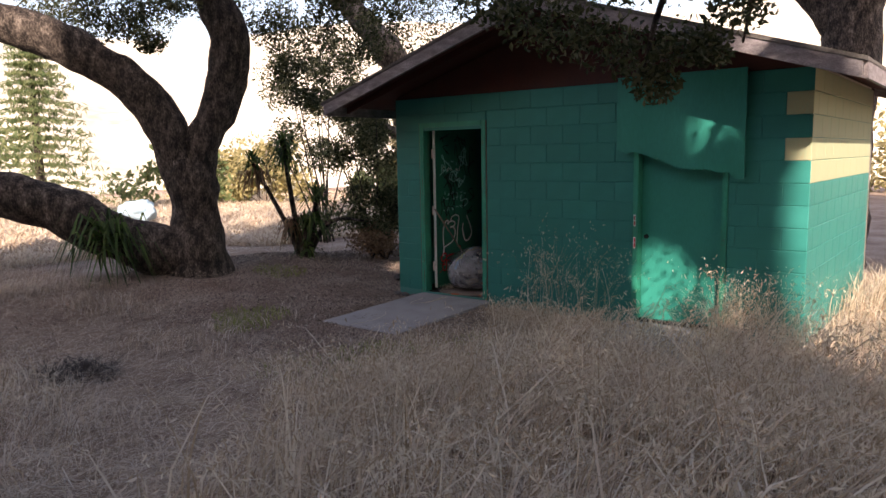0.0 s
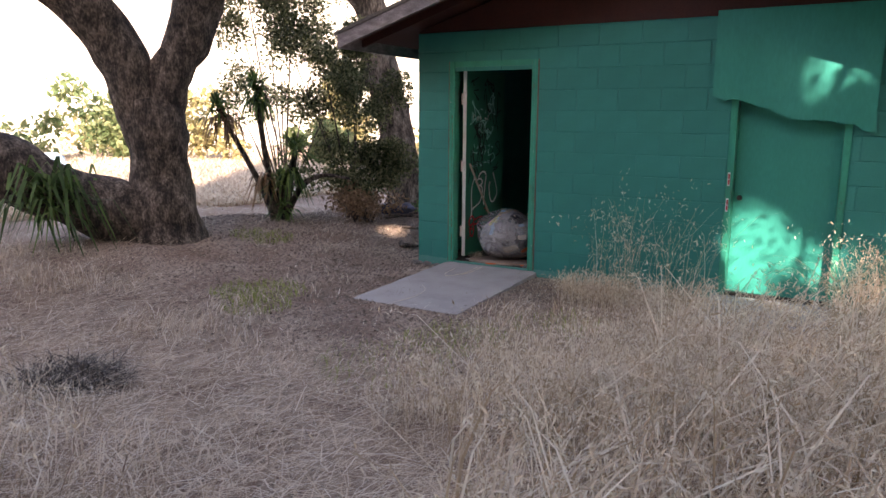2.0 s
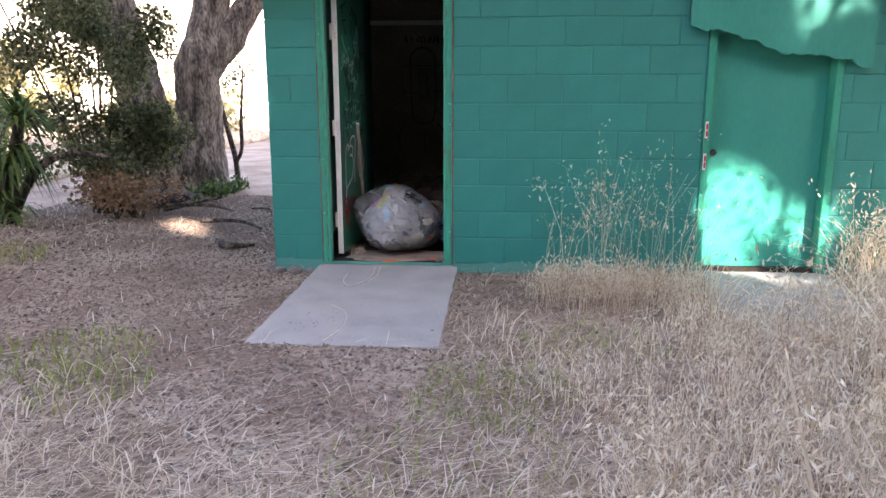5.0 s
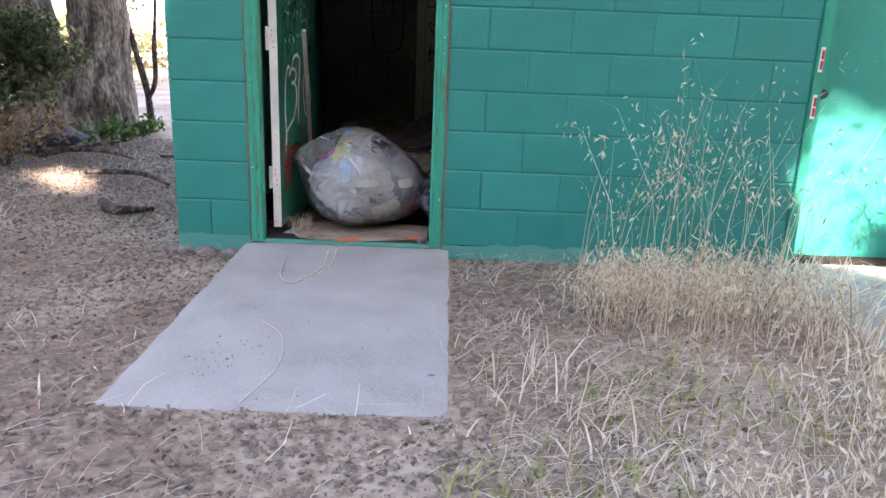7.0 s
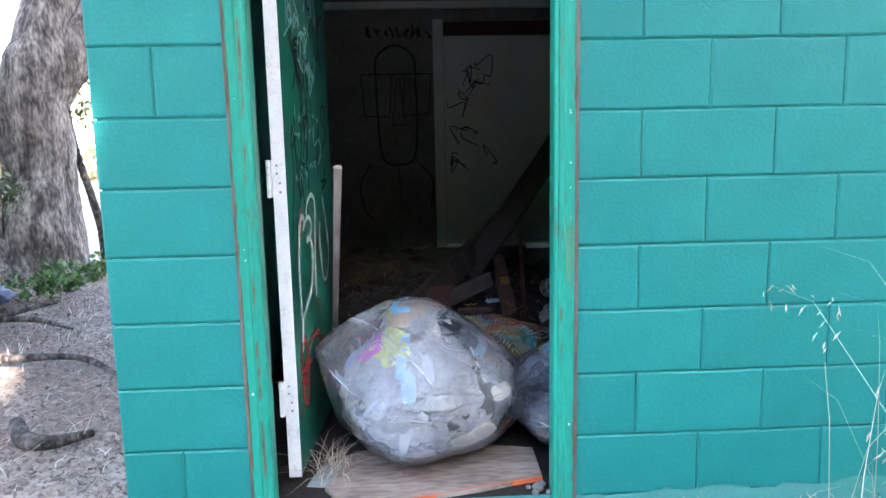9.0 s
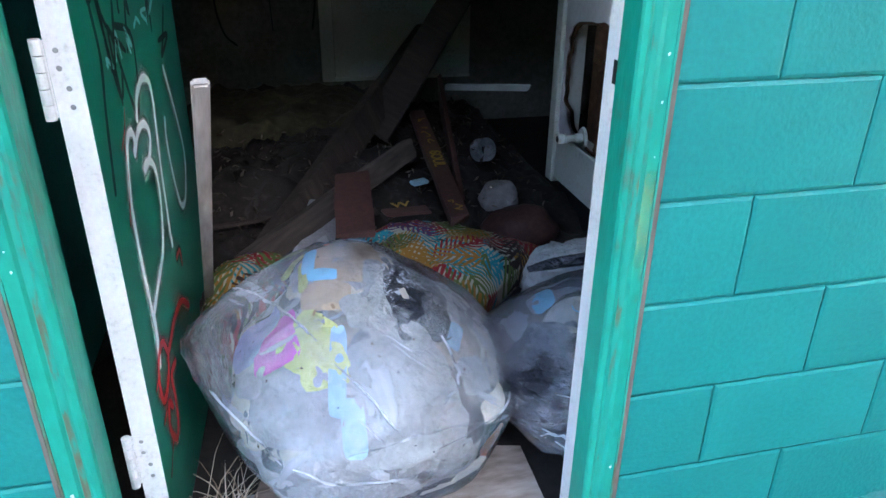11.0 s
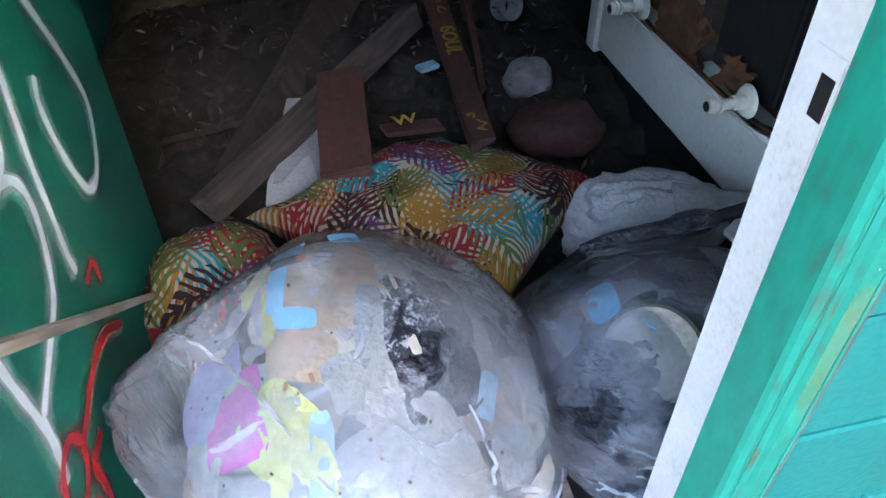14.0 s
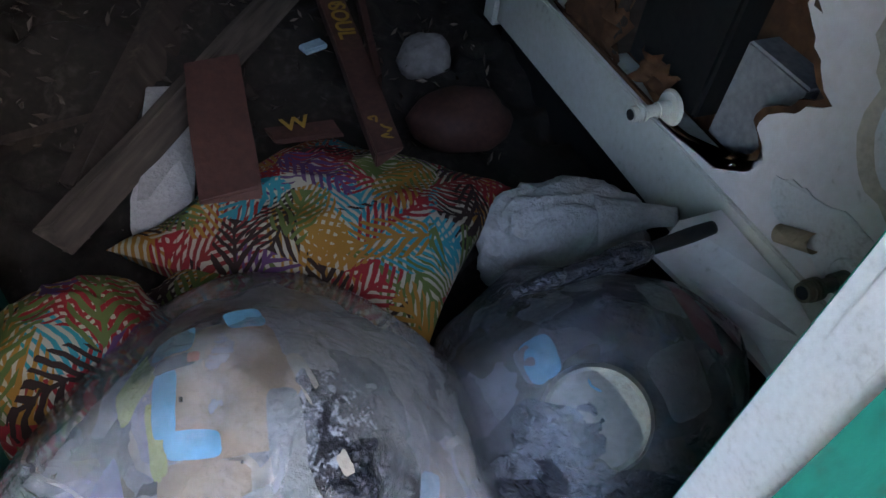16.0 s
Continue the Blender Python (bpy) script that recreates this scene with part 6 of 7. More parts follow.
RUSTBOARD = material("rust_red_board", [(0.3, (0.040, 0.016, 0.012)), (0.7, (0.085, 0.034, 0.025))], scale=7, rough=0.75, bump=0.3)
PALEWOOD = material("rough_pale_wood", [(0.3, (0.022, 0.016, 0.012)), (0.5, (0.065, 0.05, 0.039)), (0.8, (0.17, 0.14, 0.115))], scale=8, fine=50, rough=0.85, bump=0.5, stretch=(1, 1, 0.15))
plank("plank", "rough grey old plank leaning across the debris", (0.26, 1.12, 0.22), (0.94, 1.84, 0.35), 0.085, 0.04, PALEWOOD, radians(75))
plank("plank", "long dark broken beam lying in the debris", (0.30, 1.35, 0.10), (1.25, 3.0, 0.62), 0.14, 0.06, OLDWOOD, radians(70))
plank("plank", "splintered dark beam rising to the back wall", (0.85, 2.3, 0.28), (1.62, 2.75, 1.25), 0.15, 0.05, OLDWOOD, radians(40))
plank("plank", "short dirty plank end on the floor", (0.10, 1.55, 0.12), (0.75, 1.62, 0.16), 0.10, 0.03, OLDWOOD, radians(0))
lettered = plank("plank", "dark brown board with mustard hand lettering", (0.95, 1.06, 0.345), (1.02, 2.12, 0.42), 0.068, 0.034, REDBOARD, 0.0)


def lettering(word, at, direction, size):
    """Hand-painted capitals lying on a board, read along the direction."""
    cu = bpy.data.curves.new("lettering", "FONT")
    cu.body, cu.size, cu.extrude, cu.align_y = word, size, 0.0008, "CENTER"
    cu.offset = 0.0012
    cu.materials.append(YELLOWPAINT)
    ob = new("lettering", cu)
    x = Vector(direction).normalized()
    y = Vector((0, 0, 1)).cross(x).normalized()
    z = x.cross(y)
    m = Matrix((x, y, z)).transposed().to_4x4()
    ob.matrix_world = Matrix.Translation(at) @ m
    return ob


def letters_on_plank():
    a, b = Vector((0.95, 1.06, 0.345)), Vector((1.02, 2.12, 0.42))
    d = (a - b).normalized()
    word = lettering("SOUL", b + d * 0.52 + Vector((0, 0, 0.022)), d, 0.062)
    word.parent = lettered
    word.matrix_parent_inverse = lettered.matrix_world.inverted()
    rng = np.random.default_rng(7)
    for k in range(5):
        z = 0.09 + k * 0.085
        z = 1.0 - z
        pts = [(rng.uniform(-0.022, 0.022), z + rng.uniform(-0.03, 0.03)) for _ in range(4)]
        stroke("lettering", pts, 0.007, lambda u, q: (u, 0.0205, q), YELLOWPAINT, lettered, 4)
    for k in range(3):
        pts = [(rng.uniform(-0.022, 0.022), 0.03 + k * 0.035 + rng.uniform(-0.02, 0.02)) for _ in range(4)]
        stroke("lettering", pts, 0.007, lambda u, q: (u, 0.0205, q), YELLOWPAINT, lettered, 4)


letters_on_plank()
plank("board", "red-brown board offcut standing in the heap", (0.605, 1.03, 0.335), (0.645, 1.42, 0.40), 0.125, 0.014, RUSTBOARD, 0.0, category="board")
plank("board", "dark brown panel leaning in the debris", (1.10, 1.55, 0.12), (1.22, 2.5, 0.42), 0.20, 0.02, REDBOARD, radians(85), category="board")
plank("white_batten", "white painted batten lying at the back", (1.28, 2.62, 0.42), (1.66, 2.40, 0.44), 0.035, 0.03, WHITE, 0.0, category="batten")
plank("batten", "thin weathered wood splinter on the floor", (0.12, 1.50, 0.20), (0.45, 1.56, 0.21), 0.02, 0.015, OLDWOOD, 0.3, category="batten")
plank("board", "pale scrap of board in the heap", (0.48, 1.20, 0.20), (0.55, 1.55, 0.25), 0.12, 0.012, PAPER, radians(8), category="board")
offcut = plank("board", "short offcut with mustard paint strokes", (0.73, 1.21, 0.325), (0.88, 1.19, 0.335), 0.055, 0.014, REDBOARD, 0.0, category="board")
word = lettering("W", (0.75, 1.205, 0.353), (1, 0, 0.05), 0.06)
word.parent = offcut
word.matrix_parent_inverse = offcut.matrix_world.inverted()
rock("rubble", "pale crumbling lump of plaster", (1.28, 1.66, 0.17), (0.085, 0.075, 0.07), STONE, 5.0)
rock("rubble", "dark red broken brick lump", (1.28, 1.36, 0.16), (0.14, 0.11, 0.08), REDBOARD, 7.0)
rock("rubble", "dark broken lump in the heap", (1.05, 1.05, 0.12), (0.12, 0.09, 0.08), DARKSTUFF, 9.0)
bm = bmesh.new()
bmesh.ops.create_cone(bm, cap_ends=False, segments=24, radius1=0.055, radius2=0.055, depth=0.06)
bmesh.ops.solidify(bm, geom=bm.faces[:], thickness=0.022)
roll = part("tape_roll", bm, GREYBLOCK)
roll.matrix_world = Matrix.Translation((1.33, 2.08, 0.24)) @ Matrix.Rotation(radians(70), 4, "X") @ Matrix.Rotation(radians(25), 4, "Y")
tagged(roll, "grey round hollow fitting in the debris", "pipe fitting")
bm = box((-0.035, -0.02, -0.008), (0.035, 0.02, 0.008), 0.004)
ob = part("lighter_box", bm, PALEBLUE)
ob.matrix_world = Matrix.Translation((0.93, 1.62, 0.275)) @ Matrix.Rotation(radians(20), 4, "Z")
tagged(ob, "small pale blue box on the heap", "box")


def heap():
    """The mound of rubbish that covers the floor."""
    n = 90
    verts, faces = [], []
    for i in range(n + 1):
        for j in range(n + 1):
            x = -0.2 + 1.9 * i / n
            y = 0.95 + 2.45 * j / n
            h = 0.03 + 0.20 * smoothstep((y - 1.0) / 1.0) * (0.55 + 0.45 * math.sin(2.2 * x + 0.4))
            h += 0.07 * noise.noise(Vector((x * 4, y * 4, 0))) + 0.05 * (1 - 2 * abs(noise.noise(Vector((x * 7, y * 7, 3))))) + 0.02 * noise.noise(Vector((x * 22, y * 22, 1)))
            edge = min(1.0, (x + 0.2) * 8 + 0.2, (1.7 - x) * 8 + 0.2)
            verts.append((x, y, max(0.003, h * edge)))
    for i in range(n):
        for j in range(n):
            a = i * (n + 1) + j
            faces.append((a, a + n + 1, a + n + 2, a + 1))
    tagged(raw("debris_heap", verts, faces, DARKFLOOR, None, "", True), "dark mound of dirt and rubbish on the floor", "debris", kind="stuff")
    verts, faces = [], []
    n = 60
    for i in range(n + 1):
        for j in range(n + 1):
            x, y = -0.15 + 1.15 * i / n, 2.35 + 1.02 * j / n
            h = 0.25 + 0.05 * noise.noise(Vector((x * 5, y * 5, 9))) + 0.03 * noise.noise(Vector((x * 16, y * 16, 2)))
            u, w = abs(2 * i / n - 1), abs(2 * j / n - 1)
            verts.append((x, y, 0.08 + h * (1 - u ** 8) * (1 - w ** 8)))
    for i in range(n):
        for j in range(n):
            a = i * (n + 1) + j
            faces.append((a, a + n + 1, a + n + 2, a + 1))
    tagged(raw("insulation", verts, faces, OLIVE, None, "", True), "mouldy olive insulation batt fallen on the heap", "insulation")


heap()


def scraps():
    """Small bits strewn over the heap."""
    rng = np.random.default_rng(301)
    n = 900
    x, y = rng.uniform(0.05, 1.45, n), rng.uniform(0.9, 3.0, n)
    z = 0.03 + 0.24 * smoothstep((y - 1.0) / 1.0) + rng.uniform(-0.02, 0.03, n)
    p = np.stack([x, y, z], 1)
    v, f = leaf_mesh(p, 0.038, rng, 0.32, 0.0)
    tagged(raw("scraps", v, f, TWIG), "splinters and scraps over the rubbish heap", "debris", kind="stuff")
    n = 90
    x, y = rng.uniform(0.15, 0.27, n), rng.uniform(0.16, 0.34, n)
    p = np.stack([x, y, np.full(n, 0.004)], 1)
    v, f = blades(p, rng.uniform(0.03, 0.09, n), rng, 0.0016, 3.2, (0, 0))
    tagged(raw("straw", v, f, STRAW), "dry straw swept into the door corner", "straw", kind="stuff")


scraps()


def flat_patch(name, pts, z, mat):
    """A thin layer with a wavering outline."""
    line = smooth_line(pts + pts[:1], 6)[:-1]
    n = len(line)
    v = [(x, y, q) for q in (z, z - 0.003) for x, y in line]
    return raw(name, v, [tuple(range(n))[::-1], tuple(range(n, 2 * n))] + [(i, (i + 1) % n, (i + 1) % n + n, i + n) for i in range(n)], mat)


def threshold_board():
    """Weathered flap of plywood under the bag, its edge red."""
    pts = [(0.20, 0.10), (0.235, 0.045), (0.33, 0.02), (0.42, 0.018), (0.46, -0.005), (0.70, 0.045), (0.925, 0.115), (0.93, 0.34), (0.60, 0.42), (0.28, 0.36)]
    z0, z1 = 0.001, 0.016
    n = len(pts)
    v = [(x, y, z1) for x, y in pts] + [(x, y, z0) for x, y in pts]
    f = [tuple(range(n)), tuple(range(2 * n - 1, n - 1, -1))] + [(i, i + n, (i + 1) % n + n, (i + 1) % n) for i in range(n)]
    ob = raw("plywood_flap", v, f, PLYFACE)
    tagged(ob, "weathered grey plywood flap on the threshold", "board")
    a, b = Vector((0.46, -0.007, 0.009)), Vector((0.925, 0.1125, 0.009))
    bm = box((0, -0.003, -0.008), ((b - a).length, 0.003, 0.008), 0.001)
    e = part("edge_strip", bm, ORANGE, ob, "red painted edge")
    e.matrix_basis = Matrix.Translation(a) @ Matrix.Rotation(math.atan2(b.y - a.y, b.x - a.x), 4, "Z")


PATCH = material("worn_grey_floor_paint", [(0.32, (0.16, 0.15, 0.13)), (0.45, (0.27, 0.31, 0.32)), (0.7, (0.40, 0.45, 0.46))], scale=6, fine=50, rough=0.7, bump=0.4)
PLYFACE = material("weathered_plywood", [(0.33, (0.12, 0.085, 0.065)), (0.5, (0.28, 0.215, 0.17)), (0.7, (0.44, 0.37, 0.31))], scale=8, fine=50, rough=0.85, bump=0.4, stretch=(0.3, 1, 1))
threshold_board()
worn = flat_patch("floor_patch", [(0.135, 0.135), (0.20, 0.125), (0.33, 0.13), (0.36, 0.20), (0.33, 0.30), (0.24, 0.33), (0.17, 0.27)], 0.0035, PATCH)
tagged(worn, "worn grey-blue floor paint beside the door", "floor paint", kind="structure")
sill = part("threshold", box((0.06, -0.004, -0.02), (0.937, 0.13, -0.001), 0.003), BASE_PAINT)
tagged(sill, "worn bluish painted concrete sill", "threshold", kind="structure")
for k, (x, y, r) in enumerate(((0.90, 0.045, 0.020), (0.915, 0.075, 0.014), (0.885, 0.02, 0.012), (0.93, 0.02, 0.010), (0.34, 0.06, 0.010), (0.87, 0.06, 0.009))):
    rock("pebble", "small grey pebble on the sill", (x, y, r * 0.7), (r, r * 0.85, r * 0.8), STONE, k * 1.3, sub=2)


# ---- the broken partition ----
def partition():
    PX = 1.56
    p = thing("partition_wall", "broken drywall partition with valves and a grimy cream rail", "wall", kind="structure")
    part("rail", box((PX, 0.20, 0.20), (PX + 0.10, 1.76, 0.395), 0.004), CREAM, p, "grimy cream rail")
    part("lip", box((PX - 0.006, 0.20, 0.388), (PX + 0.012, 1.76, 0.402), 0.003), CREAM, p)
    # black strip painted in for the dark gap below the rail
    part("gap_strip", box((PX + 0.04, 0.20, 0.0), (PX + 0.09, 1.78, 0.199)), BLACK, p, "recessed black strip painting the dark gap under the rail")
    part("post", box((PX - 0.012, 1.762, 0.18), (PX + 0.10, 1.83, 2.43), 0.004), CREAM, p, "cream painted corner trim")
    # sheet with a ragged hole
    cy, cz, hy, hz = 1.20, 0.64, 0.55, 0.25
    n = 120
    y0, y1, z0, z1 = 0.20, 1.76, 0.40, 2.43
    inner, outer = [], []
    for i in range(n):
        a = 2 * math.pi * i / n
        ca, sa = math.cos(a), math.sin(a)
        k = (abs(ca) ** 3 + abs(sa) ** 3) ** (-1 / 3)
        k *= 1 + 0.16 * noise.noise(Vector((ca * 2, sa * 2, 1))) + 0.07 * noise.noise(Vector((ca * 7, sa * 7, 2))) + 0.03 * noise.noise(Vector((ca * 20, sa * 20, 2)))
        y, z = cy + ca * k * hy, max(cz + sa * k * hz, z0 + 0.004)
        inner.append((min(y, y1 - 0.02), z))
        t = min((y1 - cy) / ca if ca > 1e-6 else 1e9, (y0 - cy) / ca if ca < -1e-6 else 1e9, (z1 - cz) / sa if sa > 1e-6 else 1e9, (z0 - cz) / sa if sa < -1e-6 else 1e9)
        outer.append((cy + ca * t, cz + sa * t))
    for x0, x1, mat, nm, grow in ((PX + 0.004, PX + 0.010, DRYWALL, "drywall", 1.0), (PX + 0.0102, PX + 0.020, KRAFT, "drywall_back", 0.96)):
        v = []
        for x in (x0, x1):
            for ring in (inner, outer):
                v += [(x, (y - cy) * (grow if ring is inner else 1) + cy, (z - cz) * (grow if ring is inner else 1) + cz) for y, z in ring]
        f = []
        for i in range(n):
            j = (i + 1) % n
            f += [(i, j, n + j, n + i), (2 * n + j, 2 * n + i, 3 * n + i, 3 * n + j), (j, i, 2 * n + i, 2 * n + j)]
        raw(nm, v, f, mat, p)
    # corner of the rectangle that the fan leaves out is hidden by the trim and ceiling
    part("cavity_back", box((PX + 0.14, 0.20, 0.30), (PX + 0.16, 1.77, 1.4)), KRAFT, p, "brown torn paper lining")
    part("stud", box((PX + 0.03, 0.60, 0.416), (PX + 0.13, 0.645, 1.3), 0.003), OLDWOOD, p)
    part("stud", box((PX + 0.03, 1.20, 0.416), (PX + 0.13, 1.24, 1.3), 0.003), OLDWOOD, p)
    part("block_end", box((PX + 0.06, 0.68, 0.43), (PX + 0.139, 0.86, 0.66), 0.006), GREYBLOCK, p, "grey block with a hole")
    part("block_end", box((PX + 0.07, 1.30, 0.50), (PX + 0.139, 1.40, 0.95), 0.006), GREYBLOCK, p)
    # black box painted in for the dark depth of the cavity
    part("cavity_shade", box((PX + 0.05, 0.90, 0.43), (PX + 0.139, 1.18, 0.80), 0.01), BLACK, p)
    rng = np.random.default_rng(9)
    for k in range(7):
        y, z = rng.uniform(0.68, 1.5), rng.uniform(0.42, 0.5) if k % 2 else rng.uniform(0.78, 0.9)
        s = rng.uniform(0.06, 0.14)
        n2 = 8
        vs, fs = [], []
        for i in range(n2 + 1):
            for j in range(n2 + 1):
                u, w = i / n2 * 2 - 1, j / n2 * 2 - 1
                vs.append((PX + 0.03 + 0.05 * noise.noise(Vector((u * 2, w * 2, k))), y + u * s, z + w * s * 0.7 * (1 + 0.5 * noise.noise(Vector((u * 3, k, 0))))))
        for i in range(n2):
            for j in range(n2):
                a = i * (n2 + 1) + j
                fs.append((a, a + n2 + 1, a + n2 + 2, a + 1))
        raw("torn_paper", vs, fs, KRAFT, p, "", True)

    def valve(y, z, mat, plate):
        """Pipe stub with threaded end, pointing into the room."""
        vobs = bmesh.new()
        for x0, x1, r in ((0.0, -0.035, 0.018), (-0.035, -0.07, 0.014), (-0.07, -0.078, 0.021), (-0.078, -0.084, 0.016), (-0.084, -0.092, 0.021), (-0.092, -0.105, 0.018)):
            bmesh.ops.create_cone(vobs, cap_ends=True, segments=20, radius1=r, radius2=r, depth=abs(x1 - x0), matrix=Matrix.Translation((PX + (x0 + x1) / 2, y, z)) @ Matrix.Rotation(radians(90), 4, "Y"))
        vv = part("pipe_stub", vobs, mat, p, "pipe stub with threaded end")
        bmo = bmesh.new()
        bmesh.ops.create_cone(bmo, cap_ends=True, segments=20, radius1=0.0125, radius2=0.0125, depth=0.004, matrix=Matrix.Translation((PX - 0.1045, y, z)) @ Matrix.Rotation(radians(90), 4, "Y"))
        part("bore", bmo, BLACK, vv)
        if plate:
            bmo = bmesh.new()
            bmesh.ops.create_cone(bmo, cap_ends=True, segments=28, radius1=0.042, radius2=0.036, depth=0.008, matrix=Matrix.Translation((PX - 0.001, y, z)) @ Matrix.Rotation(radians(-90), 4, "Y"))
            part("wall_plate", bmo, mat if not plate == 2 else WHITE, vv)

    valve(0.93, 0.455, CREAM, 1)
    valve(1.50, 0.455, CREAM, 1)
    valve(0.39, 0.475, BRASS, 2)
    # curled scrap of torn paper by the brass valve
    v, f = tube([(PX - 0.012, 0.54, 0.445, 0.020), (PX - 0.010, 0.47, 0.485, 0.022)], 12, 0.2, cap=False)
    raw("curled_paper", v, f, TANCARD, p, "", True)


partition()


# ---- back of the room ----
def back_room():
    yb = BACK - 0.012
    d = thing("inner_door", "cream inner door covered with faint scrawls", "door", kind="structure")
    part("panel", box((0.78, yb - 0.04, 0.32), (1.62, yb - 0.004, 1.90), 0.004), CREAM, d)
    part("trim_left", box((0.70, yb - 0.055, 0.30), (0.775, yb - 0.002, 2.02), 0.004), CREAM, d)
    part("trim_top", box((0.776, yb - 0.055, 1.905), (1.70, yb - 0.002, 2.0), 0.004), BROWN, d)
    part("trim_bottom", box((0.776, yb - 0.05, 0.30), (1.62, yb - 0.002, 0.318)), CREAM, d)
    beam = part("wall_rail", box((WL + THICK, yb - 0.06, 2.10), (WR - THICK, yb - 0.002, 2.15), 0.004), CREAM)
    tagged(beam, "yellowed cream rail along the back wall", "rail", kind="structure")

    def wall_at(u, z):
        return (u, yb - 0.003, z)

    def door_at(u, z):
        return (u, yb - 0.0415, z)

    m = BLACKSPRAY
    # arch, box frames and loops of the scrawl, as plain shapes
    for pts, w in (
        ([(0.26, 1.62), (0.27, 1.75), (0.36, 1.83), (0.46, 1.83), (0.55, 1.75), (0.56, 1.62)], 0.018),
        ([(0.26, 1.62), (0.27, 1.30), (0.30, 1.00), (0.42, 0.95), (0.54, 1.00), (0.57, 1.30), (0.56, 1.62)], 0.015),
        ([(0.15, 1.63), (0.68, 1.63)], 0.018), ([(0.15, 1.63), (0.17, 1.32)], 0.016), ([(0.17, 1.32), (0.36, 1.31)], 0.016), ([(0.36, 1.31), (0.38, 1.62)], 0.014),
        ([(0.48, 1.62), (0.46, 1.32)], 0.014), ([(0.46, 1.32), (0.66, 1.33)], 0.016), ([(0.66, 1.33), (0.68, 1.63)], 0.016),
        ([(0.42, 1.60), (0.38, 1.25)], 0.012), ([(0.44, 1.60), (0.48, 1.25)], 0.012), ([(0.38, 1.25), (0.48, 1.25)], 0.014),
        ([(0.20, 0.95), (0.12, 0.80), (0.15, 0.60), (0.22, 0.52)], 0.012), ([(0.58, 0.95), (0.68, 0.82), (0.66, 0.60)], 0.012), ([(0.42, 0.94), (0.43, 0.60)], 0.012),
    ):
        stroke("wall_scrawl", pts, w, wall_at, m, wall_back)
    rng = np.random.default_rng(11)
    for k in range(9):
        u = 0.22 + k * 0.055
        stroke("wall_scrawl", [(u + rng.uniform(-0.02, 0.03), 1.94 + rng.uniform(-0.05, 0.05)) for _ in range(4)], 0.016, wall_at, m, wall_back, 4)
    for k in range(12):
        u, z = rng.uniform(0.85, 1.15), rng.uniform(0.9, 1.75)
        stroke("scrawl", [(u + rng.uniform(-0.09, 0.09), z + rng.uniform(-0.09, 0.09)) for _ in range(5)], 0.008, door_at, m, d, 5)


back_room()


def flap(name, label, pts, thick, mat, category):
    """A loose flat scrap given by its outline, with thickness."""
    n = len(pts)
    v = [tuple(p) for p in pts] + [(p[0], p[1], p[2] - thick) for p in pts]
    f = [tuple(range(n)), tuple(range(2 * n - 1, n - 1, -1))] + [(i, i + n, (i + 1) % n + n, (i + 1) % n) for i in range(n)]
    return tagged(raw(name, v, f, mat), label, category)


flap("drywall_scrap", "white drywall scrap leaning by the partition foot", [(1.39, 0.66, 0.31), (1.47, 0.70, 0.345), (1.552, 0.68, 0.375), (1.552, 0.44, 0.37), (1.54, 0.34, 0.35), (1.47, 0.30, 0.27), (1.44, 0.47, 0.29)], 0.012, DRYWALL, "scrap")
flap("drywall_scrap", "white plaster scrap lying between the planks", [(0.40, 1.13, 0.205), (0.45, 1.11, 0.21), (0.52, 1.10, 0.21), (0.54, 1.20, 0.215), (0.53, 1.31, 0.22), (0.49, 1.36, 0.222), (0.44, 1.30, 0.22), (0.41, 1.22, 0.21)], 0.03, GREYPAPER, "scrap")


def torn_layer(cy, cz, ry, rz, seed, mat, x):
    """A lifted layer of the partition's face with a torn outline."""
    n = 60
    v, f = [], []
    for i in range(n):
        a = 2 * math.pi * i / n
        ca, sa = math.cos(a), math.sin(a)
        k = 1 + 0.28 * noise.noise(Vector((ca * 1.6, sa * 1.6, seed))) + 0.12 * noise.noise(Vector((ca * 6, sa * 6, seed)))
        v.append((x + 0.003 * noise.noise(Vector((ca * 3, sa * 3, seed))), max(0.205, min(1.75, cy + ry * k * ca)), max(0.43, cz + rz * k * sa)))
    v += [(q[0] + 0.0025, q[1], q[2]) for q in v]
    f = [tuple(range(n))[::-1], tuple(range(n, 2 * n))] + [(i, (i + 1) % n, (i + 1) % n + n, i + n) for i in range(n)]
    raw("torn_layer", v, f, mat, bpy.data.objects["partition_wall"], "torn face paper")


torn_layer(0.36, 0.96, 0.21, 0.27, 3.0, WHITE, 1.5570)
torn_layer(0.37, 0.96, 0.235, 0.295, 3.0, BEIGE, 1.5600)
torn_layer(0.45, 0.50, 0.14, 0.065, 9.0, WHITE, 1.5590)


# ---- grass ----
def dist_seg(x, y, a, b):
    a, b = np.array(a), np.array(b)
    d = b - a
    u = np.clip(((x - a[0]) * d[0] + (y - a[1]) * d[1]) / (d @ d), 0, 1)
    return np.hypot(x - a[0] - u * d[0], y - a[1] - u * d[1])


def free_of_building(x, y):
    hut = (x > WL - 0.02) & (x < WR + 0.02) & (y > -0.03) & (y < BACK + 0.2)
    s1 = (x > -0.06) & (x < 1.06) & (y > -1.73) & (y <= 0.0)
    s2 = (x > 2.82) & (x < 3.76) & (y > -1.15) & (y <= 0.0)
    return ~(hut | s1 | s2)


def yard_cover(x, y):
    """How far the ground is bare litter (1) or grass (0)."""
    return smoothstep((y + 3.6) / 1.8) * smoothstep((1.5 - x) / 0.6)


